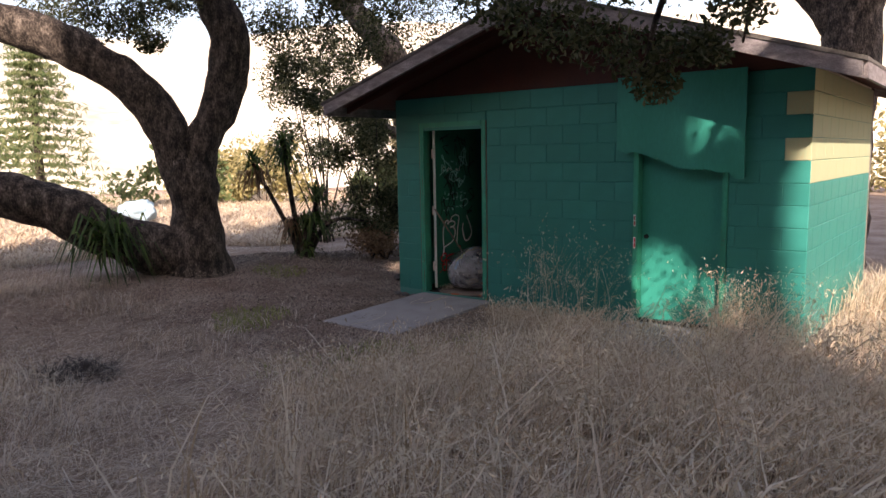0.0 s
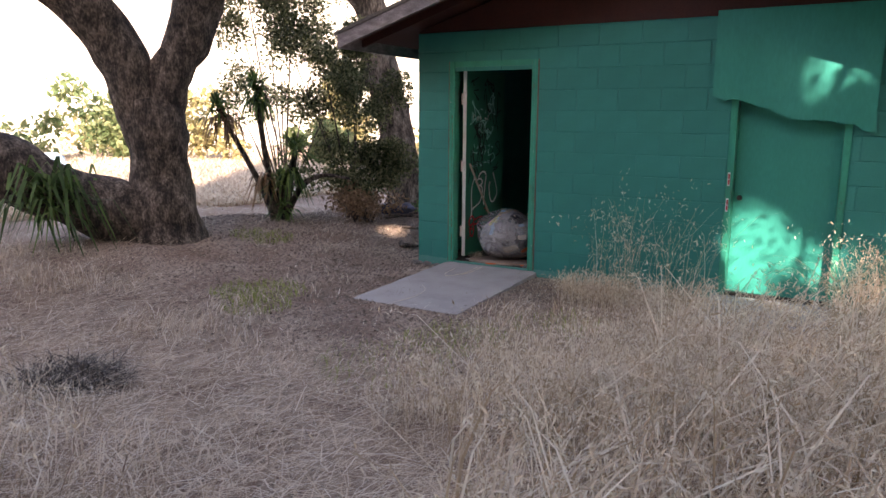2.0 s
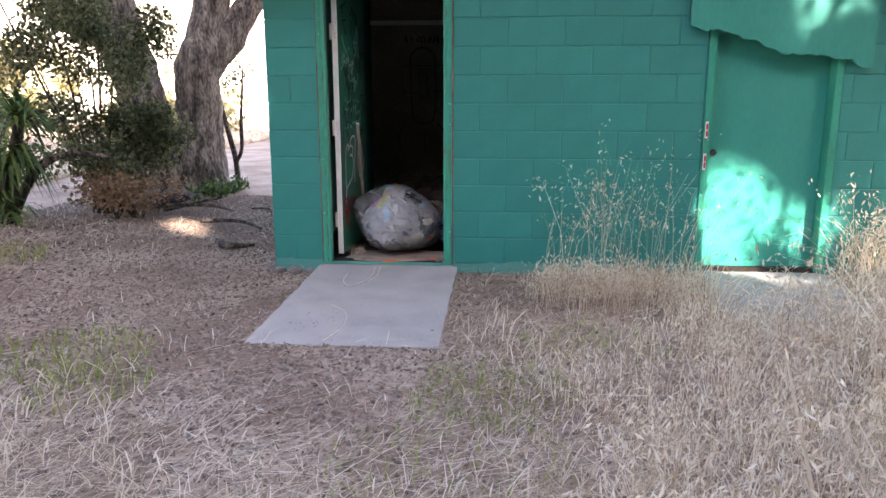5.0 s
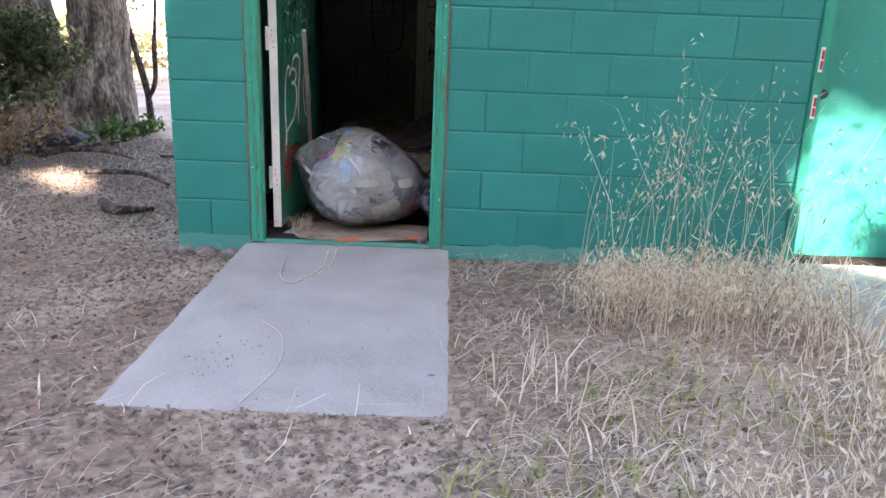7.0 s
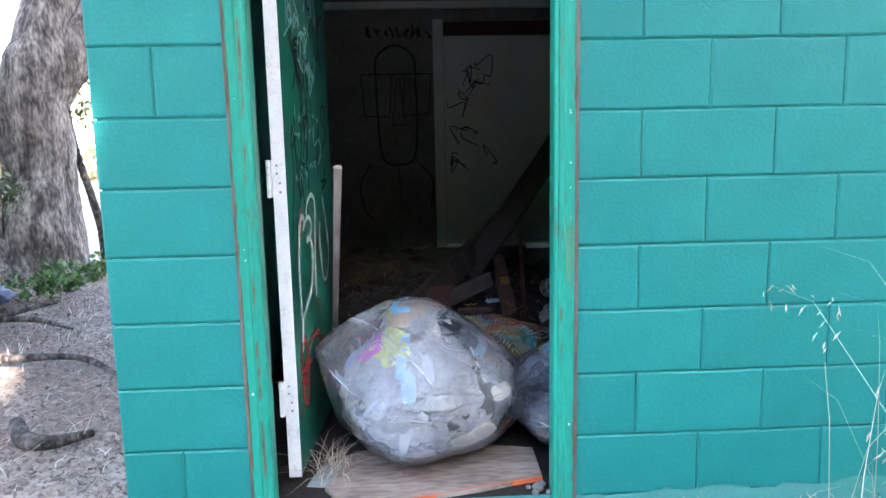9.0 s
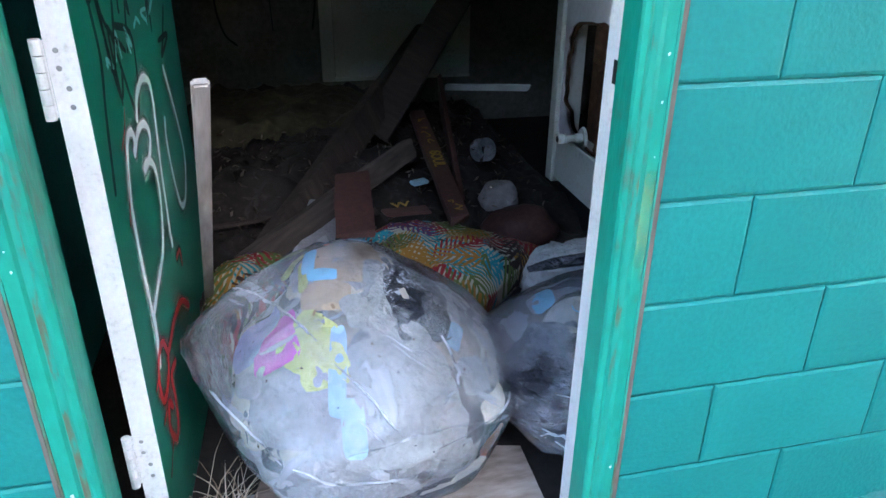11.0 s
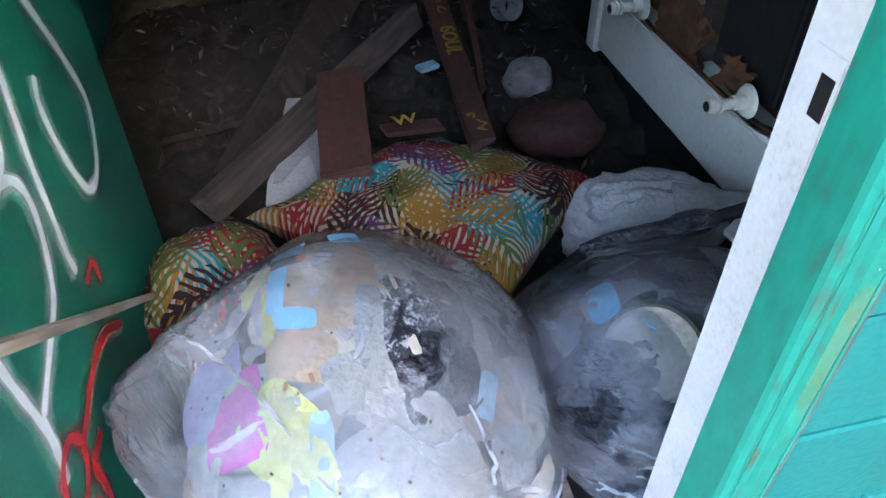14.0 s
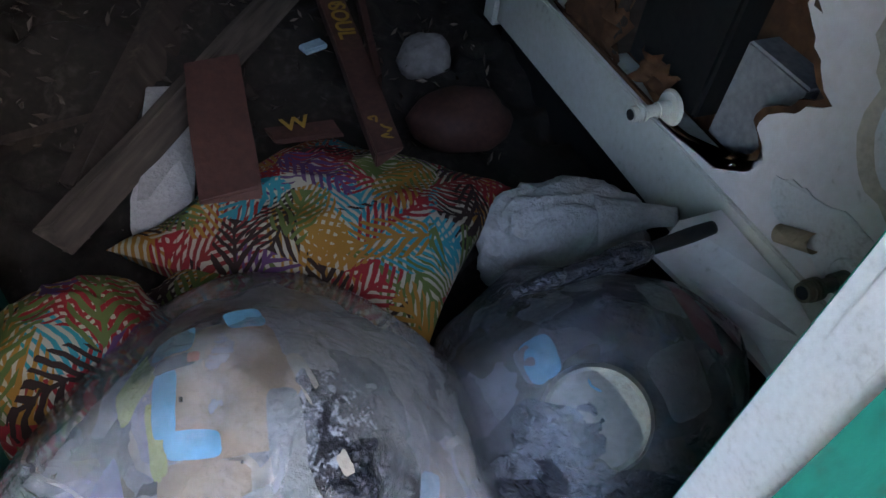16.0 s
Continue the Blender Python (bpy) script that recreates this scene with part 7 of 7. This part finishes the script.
def build_grass():
    rng = np.random.default_rng(101)
    n = 120000
    x, y = rng.uniform(-7.5, 8.5, n), rng.uniform(-10.5, 3.5, n)
    k = free_of_building(x, y)
    bare = yard_cover(x, y)
    nz = np.array([noise.noise(Vector((a * 0.9, b * 0.9, 0))) for a, b in zip(x, y)])
    k &= rng.uniform(0, 1, n) < (1 - 0.9 * bare) * (0.15 + 0.85 * smoothstep(0.5 + 2.2 * nz))
    x, y, nz, bare = x[k], y[k], nz[k], bare[k]
    h = 0.13 + 0.14 * rng.uniform(0, 1, len(x)) ** 2 + 0.14 * nz
    far = smoothstep((x - 1.6) / 2.4)
    h = h * (1 - 0.5 * bare) * (0.6 + 1.1 * far)
    # trodden way up to the slab
    tr = smoothstep((1.5 - dist_seg(x, y, (4.6, -6.9), (0.9, -2.6))) / 1.0)
    h = np.clip(h * (1 - 0.55 * tr), 0.03, 0.6)
    p = np.stack([x, y, ground_z(x, y) - 0.01], 1)
    v, f = blades(p, h, rng, 0.0032, 1.6, (0.35, 0.15))
    g = raw("dry_grass", v, f, DRYGRASS)
    tagged(g, "straw-coloured dry grass over the yard", "grass", kind="stuff")


build_grass()


def build_straw():
    """Fallen stalks that lie over one another."""
    rng = np.random.default_rng(103)
    n = 190000
    x, y = rng.uniform(-6.5, 7.5, n), rng.uniform(-9.5, 1.5, n)
    k = free_of_building(x, y) & (rng.uniform(0, 1, n) < 1 - 0.88 * yard_cover(x, y))
    x, y = x[k], y[k]
    n = len(x)
    a = rng.normal(0.5, 0.9, n)
    L = rng.uniform(0.08, 0.38, n)
    L = L * (0.42 + 0.58 * smoothstep((np.hypot(x - 0.8, y) - 2.2) / 2.2))
    rise = rng.uniform(-0.02, 0.28, n)
    z = ground_z(x, y) + rng.uniform(0.004, 0.06, n)
    p = np.stack([x, y, z], 1)
    d = np.stack([np.cos(a), np.sin(a), rise], 1) * L[:, None]
    s = np.stack([-np.sin(a), np.cos(a), np.zeros(n)], 1) * ((0.0009 + 0.0026 * rng.uniform(0, 1, n) ** 2) * (0.5 + 0.5 * smoothstep((np.hypot(x - 0.8, y) - 2.2) / 2.5)))[:, None]
    bend = np.stack([-np.sin(a), np.cos(a), np.full(n, 0.6)], 1) * (L * rng.normal(0, 0.07, n))[:, None]
    m = p + d * 0.5 + bend
    e = p + d
    v = np.stack([p - s, p + s, m + s, m - s, e + s * 0.4, e - s * 0.4], 1).reshape(-1, 3)
    q = (np.arange(n) * 6)[:, None]
    f = (q + np.array([[0, 1, 2, 3]])).tolist() + (q + np.array([[3, 2, 4, 5]])).tolist()
    g = raw("straw_mat", v.tolist(), f, DRYGRASS)
    tagged(g, "matted fallen straw covering the yard", "straw", kind="stuff")


build_straw()


def oat_stand(name, label, spots, seed):
    """Tall wild oats: stems with drooping seed heads."""
    rng = np.random.default_rng(seed)
    pts, hs = [], []
    for cx, cy, r, n, h in spots:
        a, d = rng.uniform(0, 2 * math.pi, n), r * np.sqrt(rng.uniform(0, 1, n))
        xx, yy = cx + d * np.cos(a), np.minimum(cy + d * np.sin(a) * 0.6, -0.05)
        pts.append(np.stack([xx, yy, ground_z(xx, yy) - 0.01], 1))
        hs.append(h * rng.uniform(0.5, 1.1, n))
    p, h = np.vstack(pts), np.concatenate(hs)
    ok = free_of_building(p[:, 0], p[:, 1]) & (p[:, 0] > 1.55)
    p, h = p[ok], h[ok]
    v, f = blades(p, h, rng, 0.0016, 0.8, (0.12, 0.0))
    g = raw(name, v, f, PALESTALK)
    # seed heads at the tips
    v = np.array(v).reshape(-1, 7, 3)
    tips, mids = v[:, 6], (v[:, 4] + v[:, 5]) / 2
    sel = rng.uniform(0, 1, len(tips)) < 0.6
    pts = []
    for t, m in zip(tips[sel], mids[sel]):
        for _ in range(15):
            u = rng.uniform(-0.9, 1.2)
            pts.append(m + (t - m) * u + rng.normal(size=3) * 0.042 + np.array([0, 0, -0.012]))
    rng2 = np.random.default_rng(seed + 1)
    v2, f2 = leaf_mesh(np.array(pts), 0.036, rng2, 0.24, 1.4)
    raw("seed_heads", v2, f2, PALESTALK, g)
    tagged(g, label, "grass", kind="stuff")


oat_stand("wild_oats", "tall dry wild oats along the block wall", [(1.95, -0.38, 0.28, 20, 0.85), (2.3, -0.45, 0.32, 36, 1.1), (2.65, -0.5, 0.3, 26, 0.95), (1.75, -0.3, 0.15, 8, 0.7), (2.2, -0.8, 0.5, 260, 0.26), (3.9, -0.5, 0.35, 80, 0.8), (4.3, -0.6, 0.4, 80, 0.75), (3.3, -1.5, 0.5, 160, 0.4)], 111)
oat_stand("wild_oats", "tall dry wild oats in the open yard", [(2.7, -1.9, 0.7, 300, 0.28), (3.7, -2.6, 0.9, 350, 0.55), (4.7, -3.2, 0.9, 350, 0.55), (5.2, -1.8, 1.0, 350, 0.6), (3.4, -3.8, 0.8, 160, 0.4), (5.5, -4.6, 0.8, 160, 0.45), (1.9, -0.8, 0.4, 160, 0.28), (2.4, -2.9, 0.6, 240, 0.30), (3.1, -3.4, 0.7, 320, 0.55), (1.75, -2.3, 0.35, 70, 0.22), (2.2, -3.7, 0.6, 200, 0.45)], 121)


def tall_stalks():
    """Bleached curving oat stalks over the open yard, off the trodden way."""
    rng = np.random.default_rng(151)
    n = 11000
    x, y = rng.uniform(-3.5, 8.0, n), rng.uniform(-7.6, -1.4, n)
    k = rng.uniform(0, 1, n) < smoothstep((x + 2.0) / 4.5)
    for a, b in (((6.2, -7.2), (2.3, -6.4)), ((2.3, -6.4), (0.8, -3.2)), ((0.8, -3.2), (0.5, 0.0))):
        k &= dist_seg(x, y, a, b) > 0.95
    k &= ~(((x < 1.5) & (y > -4.6)) | ((x < 2.9) & (y > -3.5)))
    x, y = x[k], y[k]
    p = np.stack([x, y, ground_z(x, y) - 0.01], 1)
    h = (0.22 + 0.50 * rng.uniform(0, 1, len(x)) ** 1.6) * (0.65 + 0.45 * smoothstep((x - 0.8) / 2.5))
    v, f = blades(p, h, rng, 0.0048, 1.2, (0.7, 0.2))
    g = raw("oat_stalks", v, f, PALESTALK)
    v = np.array(v).reshape(-1, 7, 3)
    tips, mids = v[:, 6], (v[:, 4] + v[:, 5]) / 2
    pts = []
    for t, m in zip(tips, mids):
        for _ in range(8):
            pts.append(m + (t - m) * rng.uniform(0.0, 1.3) + rng.normal(size=3) * 0.012)
    v2, f2 = leaf_mesh(np.array(pts), 0.042, rng, 0.22, 1.0)
    raw("seed_heads", v2, f2, PALESTALK, g)
    tagged(g, "bleached curving oat stalks over the yard", "grass", kind="stuff")


tall_stalks()


def green_tufts():
    rng = np.random.default_rng(131)
    pts = []
    for cx, cy, r, n in ((-0.9, -2.0, 0.45, 500), (-0.55, -2.4, 0.3, 250), (1.35, -2.3, 0.4, 350), (1.9, -1.6, 0.4, 200), (-2.6, -0.2, 0.4, 350), (1.2, -3.0, 0.5, 220)):
        a, d = rng.uniform(0, 2 * math.pi, n), r * np.sqrt(rng.uniform(0, 1, n))
        x, y = cx + d * np.cos(a), cy + d * np.sin(a)
        pts.append(np.stack([x, y, ground_z(x, y) - 0.005], 1))
    p = np.vstack(pts)
    p = p[free_of_building(p[:, 0], p[:, 1])]
    v, f = blades(p, rng.uniform(0.03, 0.09, len(p)), rng, 0.003, 1.0, (0, 0))
    g = raw("green_grass", v, f, GREENGRASS)
    tagged(g, "low green grass tufts by the slab", "grass", kind="stuff")


green_tufts()


def litter():
    """Wood chips and dead leaves on the bare ground."""
    rng = np.random.default_rng(141)
    n = 250000
    x, y = rng.uniform(-4.2, 2.6, n), rng.uniform(-5.0, 4.2, n)
    k = free_of_building(x, y) & (rng.uniform(0, 1, n) < (0.2 + 0.8 * smoothstep((y + 4.2) / 2.5) * smoothstep((2.4 - x) / 1.2)) * (0.75 + 0.25 * np.maximum(smoothstep((y + 0.9) / 1.4), smoothstep((-1.9 - y) / 0.8))))
    x, y = x[k], y[k]
    p = np.stack([x, y, ground_z(x, y) + 0.004 + rng.uniform(0, 0.012, len(x))], 1)
    n = len(p)
    a = rng.uniform(0, 2 * math.pi, n)
    L = 0.006 + 0.022 * rng.uniform(0, 1, n)[:, None] ** 2
    W = L * rng.uniform(0.25, 0.8, n)[:, None]
    d = np.stack([np.cos(a), np.sin(a), rng.normal(size=n) * 0.35], 1)
    s = np.stack([-np.sin(a), np.cos(a), rng.normal(size=n) * 0.35], 1)
    v = np.stack([p - d * L * 0.5 - s * W * 0.5, p + d * L * 0.5 - s * W * 0.4, p + d * L * 0.5 + s * W * 0.5, p - d * L * 0.4 + s * W * 0.5], 1).reshape(-1, 3)
    g = raw("litter", v.tolist(), np.arange(4 * n).reshape(-1, 4).tolist(), CHIPS)
    tagged(g, "wood chips and dead leaves on bare earth", "litter", kind="stuff")


litter()


def slab_litter():
    """Dead leaves and grit blown onto the slab."""
    rng = np.random.default_rng(161)
    x = np.concatenate([rng.normal(0.25, 0.07, 60), rng.uniform(0.0, 1.0, 34)])
    y = np.concatenate([rng.normal(-1.35, 0.08, 60), rng.uniform(-1.68, -0.05, 34)])
    k = (x > -0.02) & (x < 1.03)
    x, y = x[k], y[k]
    p = np.stack([x, y, -0.022 + 0.0256 * y + 0.006], 1)
    v, f = leaf_mesh(p, 0.011, rng, 0.45, 0.0)
    tagged(raw("slab_litter", v, f, CHIPS), "dead leaves and grit on the concrete slab", "litter", kind="stuff")


slab_litter()


def gravel():
    """Small pebbles beside the slab and along the wall's foot."""
    rng = np.random.default_rng(191)
    n = 9000
    x, y = rng.uniform(-1.9, 2.6, n), rng.uniform(-3.2, -0.02, n)
    near = np.where(x < 0.5, -0.05 - x, x - 1.05)
    k = free_of_building(x, y) & (rng.uniform(0, 1, n) < np.clip(1.0 - 0.55 * near, 0.1, 1))
    x, y = x[k], y[k]
    n = len(x)
    r = 0.004 + 0.010 * rng.uniform(0, 1, n) ** 3
    c = np.stack([x, y, ground_z(x, y) + r * 0.4], 1)
    ax = np.array([[1, 0, 0], [0, 1, 0], [-1, 0, 0], [0, -1, 0], [0, 0, 0.7], [0, 0, -0.7]], float)
    v = c[:, None, :] + ax[None] * r[:, None, None] * rng.uniform(0.65, 1.25, (n, 6, 1)) + rng.normal(size=(n, 6, 3)) * (r * 0.12)[:, None, None]
    q = (np.arange(n) * 6)[:, None, None]
    f = (q + np.array([[0, 1, 4], [1, 2, 4], [2, 3, 4], [3, 0, 4], [1, 0, 5], [2, 1, 5], [3, 2, 5], [0, 3, 5]])[None]).reshape(-1, 3)
    tagged(raw("gravel", v.reshape(-1, 3).tolist(), f.tolist(), PEBBLES, None, "", True), "small tan and grey pebbles on the bare earth", "gravel", kind="stuff")


PEBBLES = material("mixed_pebbles", [(0.15, (0.10, 0.08, 0.065)), (0.45, (0.24, 0.195, 0.16)), (0.75, (0.40, 0.345, 0.29)), (0.95, (0.58, 0.53, 0.47))], scale=30, rough=0.9, bump=0.3, rand=0.35)
gravel()


def dry_vines():
    """Thin bleached stems lying in curves over the slab."""
    for pts in ([(0.42, -0.12), (0.43, -0.40), (0.34, -0.62), (0.26, -0.52), (0.24, -0.30)], [(0.30, -1.05), (0.42, -1.20), (0.46, -1.45), (0.40, -1.70)], [(0.46, -0.10), (0.47, -0.35), (0.43, -0.50)]):
        v, f = tube([(x, y, -0.016 + 0.0256 * y + 0.004, 0.0022) for x, y in pts], 6, 0.3, n=10)
        tagged(raw("dry_stem", v, f, PALESTALK, None, "", True), "thin bleached grass stem curled on the concrete slab", "stem")


dry_vines()


def brush_pile(cx, cy, r, n, seed):
    """Low dark tangle of dead twigs in the grass."""
    rng = np.random.default_rng(seed)
    a, d = rng.uniform(0, 2 * math.pi, n), r * np.sqrt(rng.uniform(0, 1, n))
    x, y = cx + 1.3 * d * np.cos(a), cy + d * np.sin(a)
    p = np.stack([x, y, ground_z(x, y) - 0.01 + 0.12 * rng.uniform(0, 1, n) * (1 - d / r)], 1)
    v, f = blades(p, rng.uniform(0.04, 0.12, n), rng, 0.004, 3.2, (0, 0))
    tagged(raw("brush_pile", v, f, TWIG), "low dark tangle of dead twigs in the grass", "brush", kind="stuff")


brush_pile(-0.2, -4.3, 0.30, 700, 171)


def field():
    """Pale dry grass beyond the oaks, added to whiten the glaring open ground."""
    rng = np.random.default_rng(181)
    n = 90000
    x = -6.0 - 24.0 * rng.uniform(0, 1, n) ** 1.4
    y = rng.uniform(-7.0, 20.0, n)
    p = np.stack([x, y, ground_z(x, y) - 0.02], 1)
    v, f = blades(p, rng.uniform(0.06, 0.22, n), rng, 0.014, 2.4, (0.3, 0.1))
    tagged(raw("whitening_grass", v, f, PALESTALK), "pale dry grass added to whiten the far sunny ground", "grass", kind="stuff")


field()


# ---- loose things outside ----
def sticks_outside():
    for k, (a, b, r) in enumerate((((-1.75, 1.75, 0.0), (-1.0, 1.45, -0.02), 0.022), ((-2.4, 2.35, 0.06), (-1.6, 2.25, 0.03), 0.018), ((-2.3, 2.1, 0.04), (-1.9, 2.7, 0.10), 0.014), ((-1.5, 2.6, 0.0), (-1.1, 2.1, 0.0), 0.012))):
        m = ((a[0] + b[0]) / 2 + 0.05, (a[1] + b[1]) / 2 + 0.1, (a[2] + b[2]) / 2 + 0.02)
        v, f = tube([(*a, r), (*m, r), (*b, r * 0.5)], 8, 0.3)
        tagged(raw("fallen_branch", v, f, BARK, None, "", True), "fallen grey branch on the litter", "branch")


sticks_outside()
for k, (x, y, r) in enumerate(((-0.34, -0.08, 0.05), (-0.22, -0.10, 0.06), (-0.10, -0.09, 0.045), (-0.42, -0.05, 0.04), (0.99, -1.45, 0.02))):
    rock("stone", "pale stone at the foot of the wall", (x, y, float(ground_z(x, y)) + r * 0.3), (r, r * 0.8, r * 0.6), STONE, 20 + k, sub=2)


def tarp():
    ob = pillow("tarpaulin", "pale blue and white heap far off in the sun", (-13.4, 3.6, 0.32), (0.48, 0.40, 0.28), 0.3, 33.0, PALEBLUE, 2.2, 0.3, "tarpaulin", 4)


tarp()
pillow("plastic_scrap", "dark blue crumpled plastic scrap on the litter", (-2.78, 3.12, 0.05), (0.26, 0.2, 0.09), radians(40), 41.0, DARKBLUE, 2.6, 0.35, "plastic", 4)
v, f = tube([(-1.24, 0.92, -0.045, 0.03), (-1.10, 0.72, -0.035, 0.034), (-0.97, 0.66, -0.03, 0.03), (-0.85, 0.78, -0.045, 0.016)], 9, 0.3)
tagged(raw("fallen_branch", v, f, BARK, None, "", True), "curved grey branch lying near the wall", "branch")
sapling = tree("sapling", "thin forked sapling behind the hut", [
    ("trunk", [(-2.62, 5.2, -0.1, 0.05), (-2.64, 5.2, 0.30, 0.045), (-2.70, 5.2, 0.62, 0.04), (-2.80, 5.15, 1.2, 0.03), (-2.85, 5.1, 2.2, 0.015)], 8, 0.2),
    ("limb", [(-2.64, 5.2, 0.28, 0.035), (-2.54, 5.2, 0.50, 0.032), (-2.52, 5.2, 0.95, 0.026), (-2.45, 5.2, 1.7, 0.012)], 8, 0.2)], BARK, 21.0)
crown("leaves", sapling, [(-2.85, 5.1, 2.2), (-2.5, 5.2, 1.7), (-2.7, 5.2, 1.5)], [0.35, 0.3, 0.25], 120, 0.07, BUSHLEAF, 211)
cs = [(-2.5 + rb.uniform(-0.3, 0.3), 4.0 + rb.uniform(-0.6, 0.7), rb.uniform(0.0, 0.12)) for _ in range(9)]
shrub("ground_ivy", "low green leafy ground plant at the trunk's foot", cs, [rb.uniform(0.08, 0.18) for _ in cs], 70, 0.07, YUCCALEAF, 213, 4, "plant")


def red_tape():
    for z0, z1 in ((0.97, 1.09), (0.74, 0.86)):
        ob = part("sticker", box((D2L + 0.012, -0.0165, z0), (D2L + 0.034, -0.0145, z1), 0.0005), WHITE)
        tagged(ob, "torn white and red sticker on the frame", "sticker")
        for k in range(2):
            part("red_mark", box((D2L + 0.018, -0.0180, z0 + 0.012 + k * 0.05), (D2L + 0.032, -0.0167, z0 + 0.055 + k * 0.05)), REDSPRAY, ob, "red smear")


red_tape()

# ---- blocks of the walls ----
def block_mesh(w, h, mat):
    """Face of one block with worn edges; x along the wall, y into it."""
    e, dpt, g = 0.006, 0.022, 0.0022
    x0, x1, z0, z1 = g * 0.8, w - g * 0.8, g, h - g
    v = [(x0, dpt, z0), (x1, dpt, z0), (x1, dpt, z1), (x0, dpt, z1), (x0, 0.003, z0), (x1, 0.003, z0), (x1, 0.003, z1), (x0, 0.003, z1),
         (x0 + e, 0, z0 + e), (x1 - e, 0, z0 + e), (x1 - e, 0, z1 - e), (x0 + e, 0, z1 - e)]
    f = [(8, 9, 10, 11)] + [(4 + i, 4 + (i + 1) % 4, 8 + (i + 1) % 4, 8 + i) for i in range(4)] + [(i, (i + 1) % 4, 4 + (i + 1) % 4, 4 + i) for i in range(4)]
    me = bpy.data.meshes.new("block")
    me.from_pydata(v, [], f)
    me.update()
    me.materials.append(mat)
    return me


BLOCKS = {}


def block(parent, m, w, h, mat):
    key = (round(w, 3), round(h, 3), mat.name)
    if key not in BLOCKS:
        BLOCKS[key] = block_mesh(w, h, mat)
    ob = new("block", BLOCKS[key])
    ob.parent = parent
    ob.matrix_basis = m


def lay_front():
    for c in range(-1, 12):
        z0 = c * COURSE
        off = 1.0 if c % 2 == 0 else 1.0 + HALF
        xs = [off + k * 2 * HALF for k in range(-8, 12)]
        spans = []
        edges = sorted(set([WL, WR] + [x for x in xs if WL + 0.05 < x < WR - 0.05]))
        if c not in (0, 6):
            edges = [x for x in edges if not (WL + 0.01 < x < D1L + 0.05)]
        for a, b in zip(edges[:-1], edges[1:]):
            parts = [(a, b)]
            for l, r, top in ((D1L, D1R, D1T), (D2L, D2R, D2T)):
                if z0 + COURSE * 0.6 < top:
                    parts = [q for s in parts for q in ((s[0], min(s[1], l)), (max(s[0], r), s[1])) if q[1] - q[0] > 0.03]
            spans += parts
        for a, b in spans:
            tan = c >= 8 and a > 4.2
            mat = BASE_PAINT if c < 0 else TAN if tan else PAINT
            block(wall_front, Matrix.Translation((a, -0.0005 * (c % 3), z0)), b - a, COURSE, mat)


def lay_side(parent, x, turn, y0, y1, tan_from):
    for c in range(-1, 12):
        off = 0.0 if c % 2 else 0.2
        edges = sorted(set([y0, y1] + [y0 + off + k * 0.406 for k in range(10) if y0 + 0.05 < y0 + off + k * 0.406 < y1 - 0.05]))
        for a, b in zip(edges[:-1], edges[1:]):
            mat = TAN if c >= tan_from else PAINT
            start = a if turn > 0 else b
            block(parent, Matrix.Translation((x, start, c * COURSE)) @ Matrix.Rotation(radians(turn), 4, "Z"), b - a, COURSE, mat)


lay_front()
lay_side(wall_right, WR, 90, 0.0, BACK, 7)
lay_side(wall_left, WL, -90, 0.0, BACK, 99)


def worn_paint(x0, x1, seed):
    """Faded ragged band of base paint along the foot of the wall."""
    n = max(8, int((x1 - x0) / 0.012))
    top, v, f = [], [], []
    for i in range(n + 1):
        x = x0 + (x1 - x0) * i / n
        h = 0.015 + 0.035 * noise.noise(Vector((x * 2.2, seed, 0))) + 0.012 * noise.noise(Vector((x * 9, seed, 1))) + 0.012 * noise.noise(Vector((x * 31, seed, 1)))
        v += [(x, -0.0030, -0.03), (x, -0.0030, max(-0.02, h))]
    f = [(2 * i, 2 * i + 2, 2 * i + 3, 2 * i + 1) for i in range(n)]
    raw("worn_paint", v, f, BASE_PAINT, wall_front, "faded bluish paint at the wall's foot")


worn_paint(WL + 0.01, D1L - 0.002, 1.0)
worn_paint(D1R + 0.003, D2L - 0.003, 2.0)
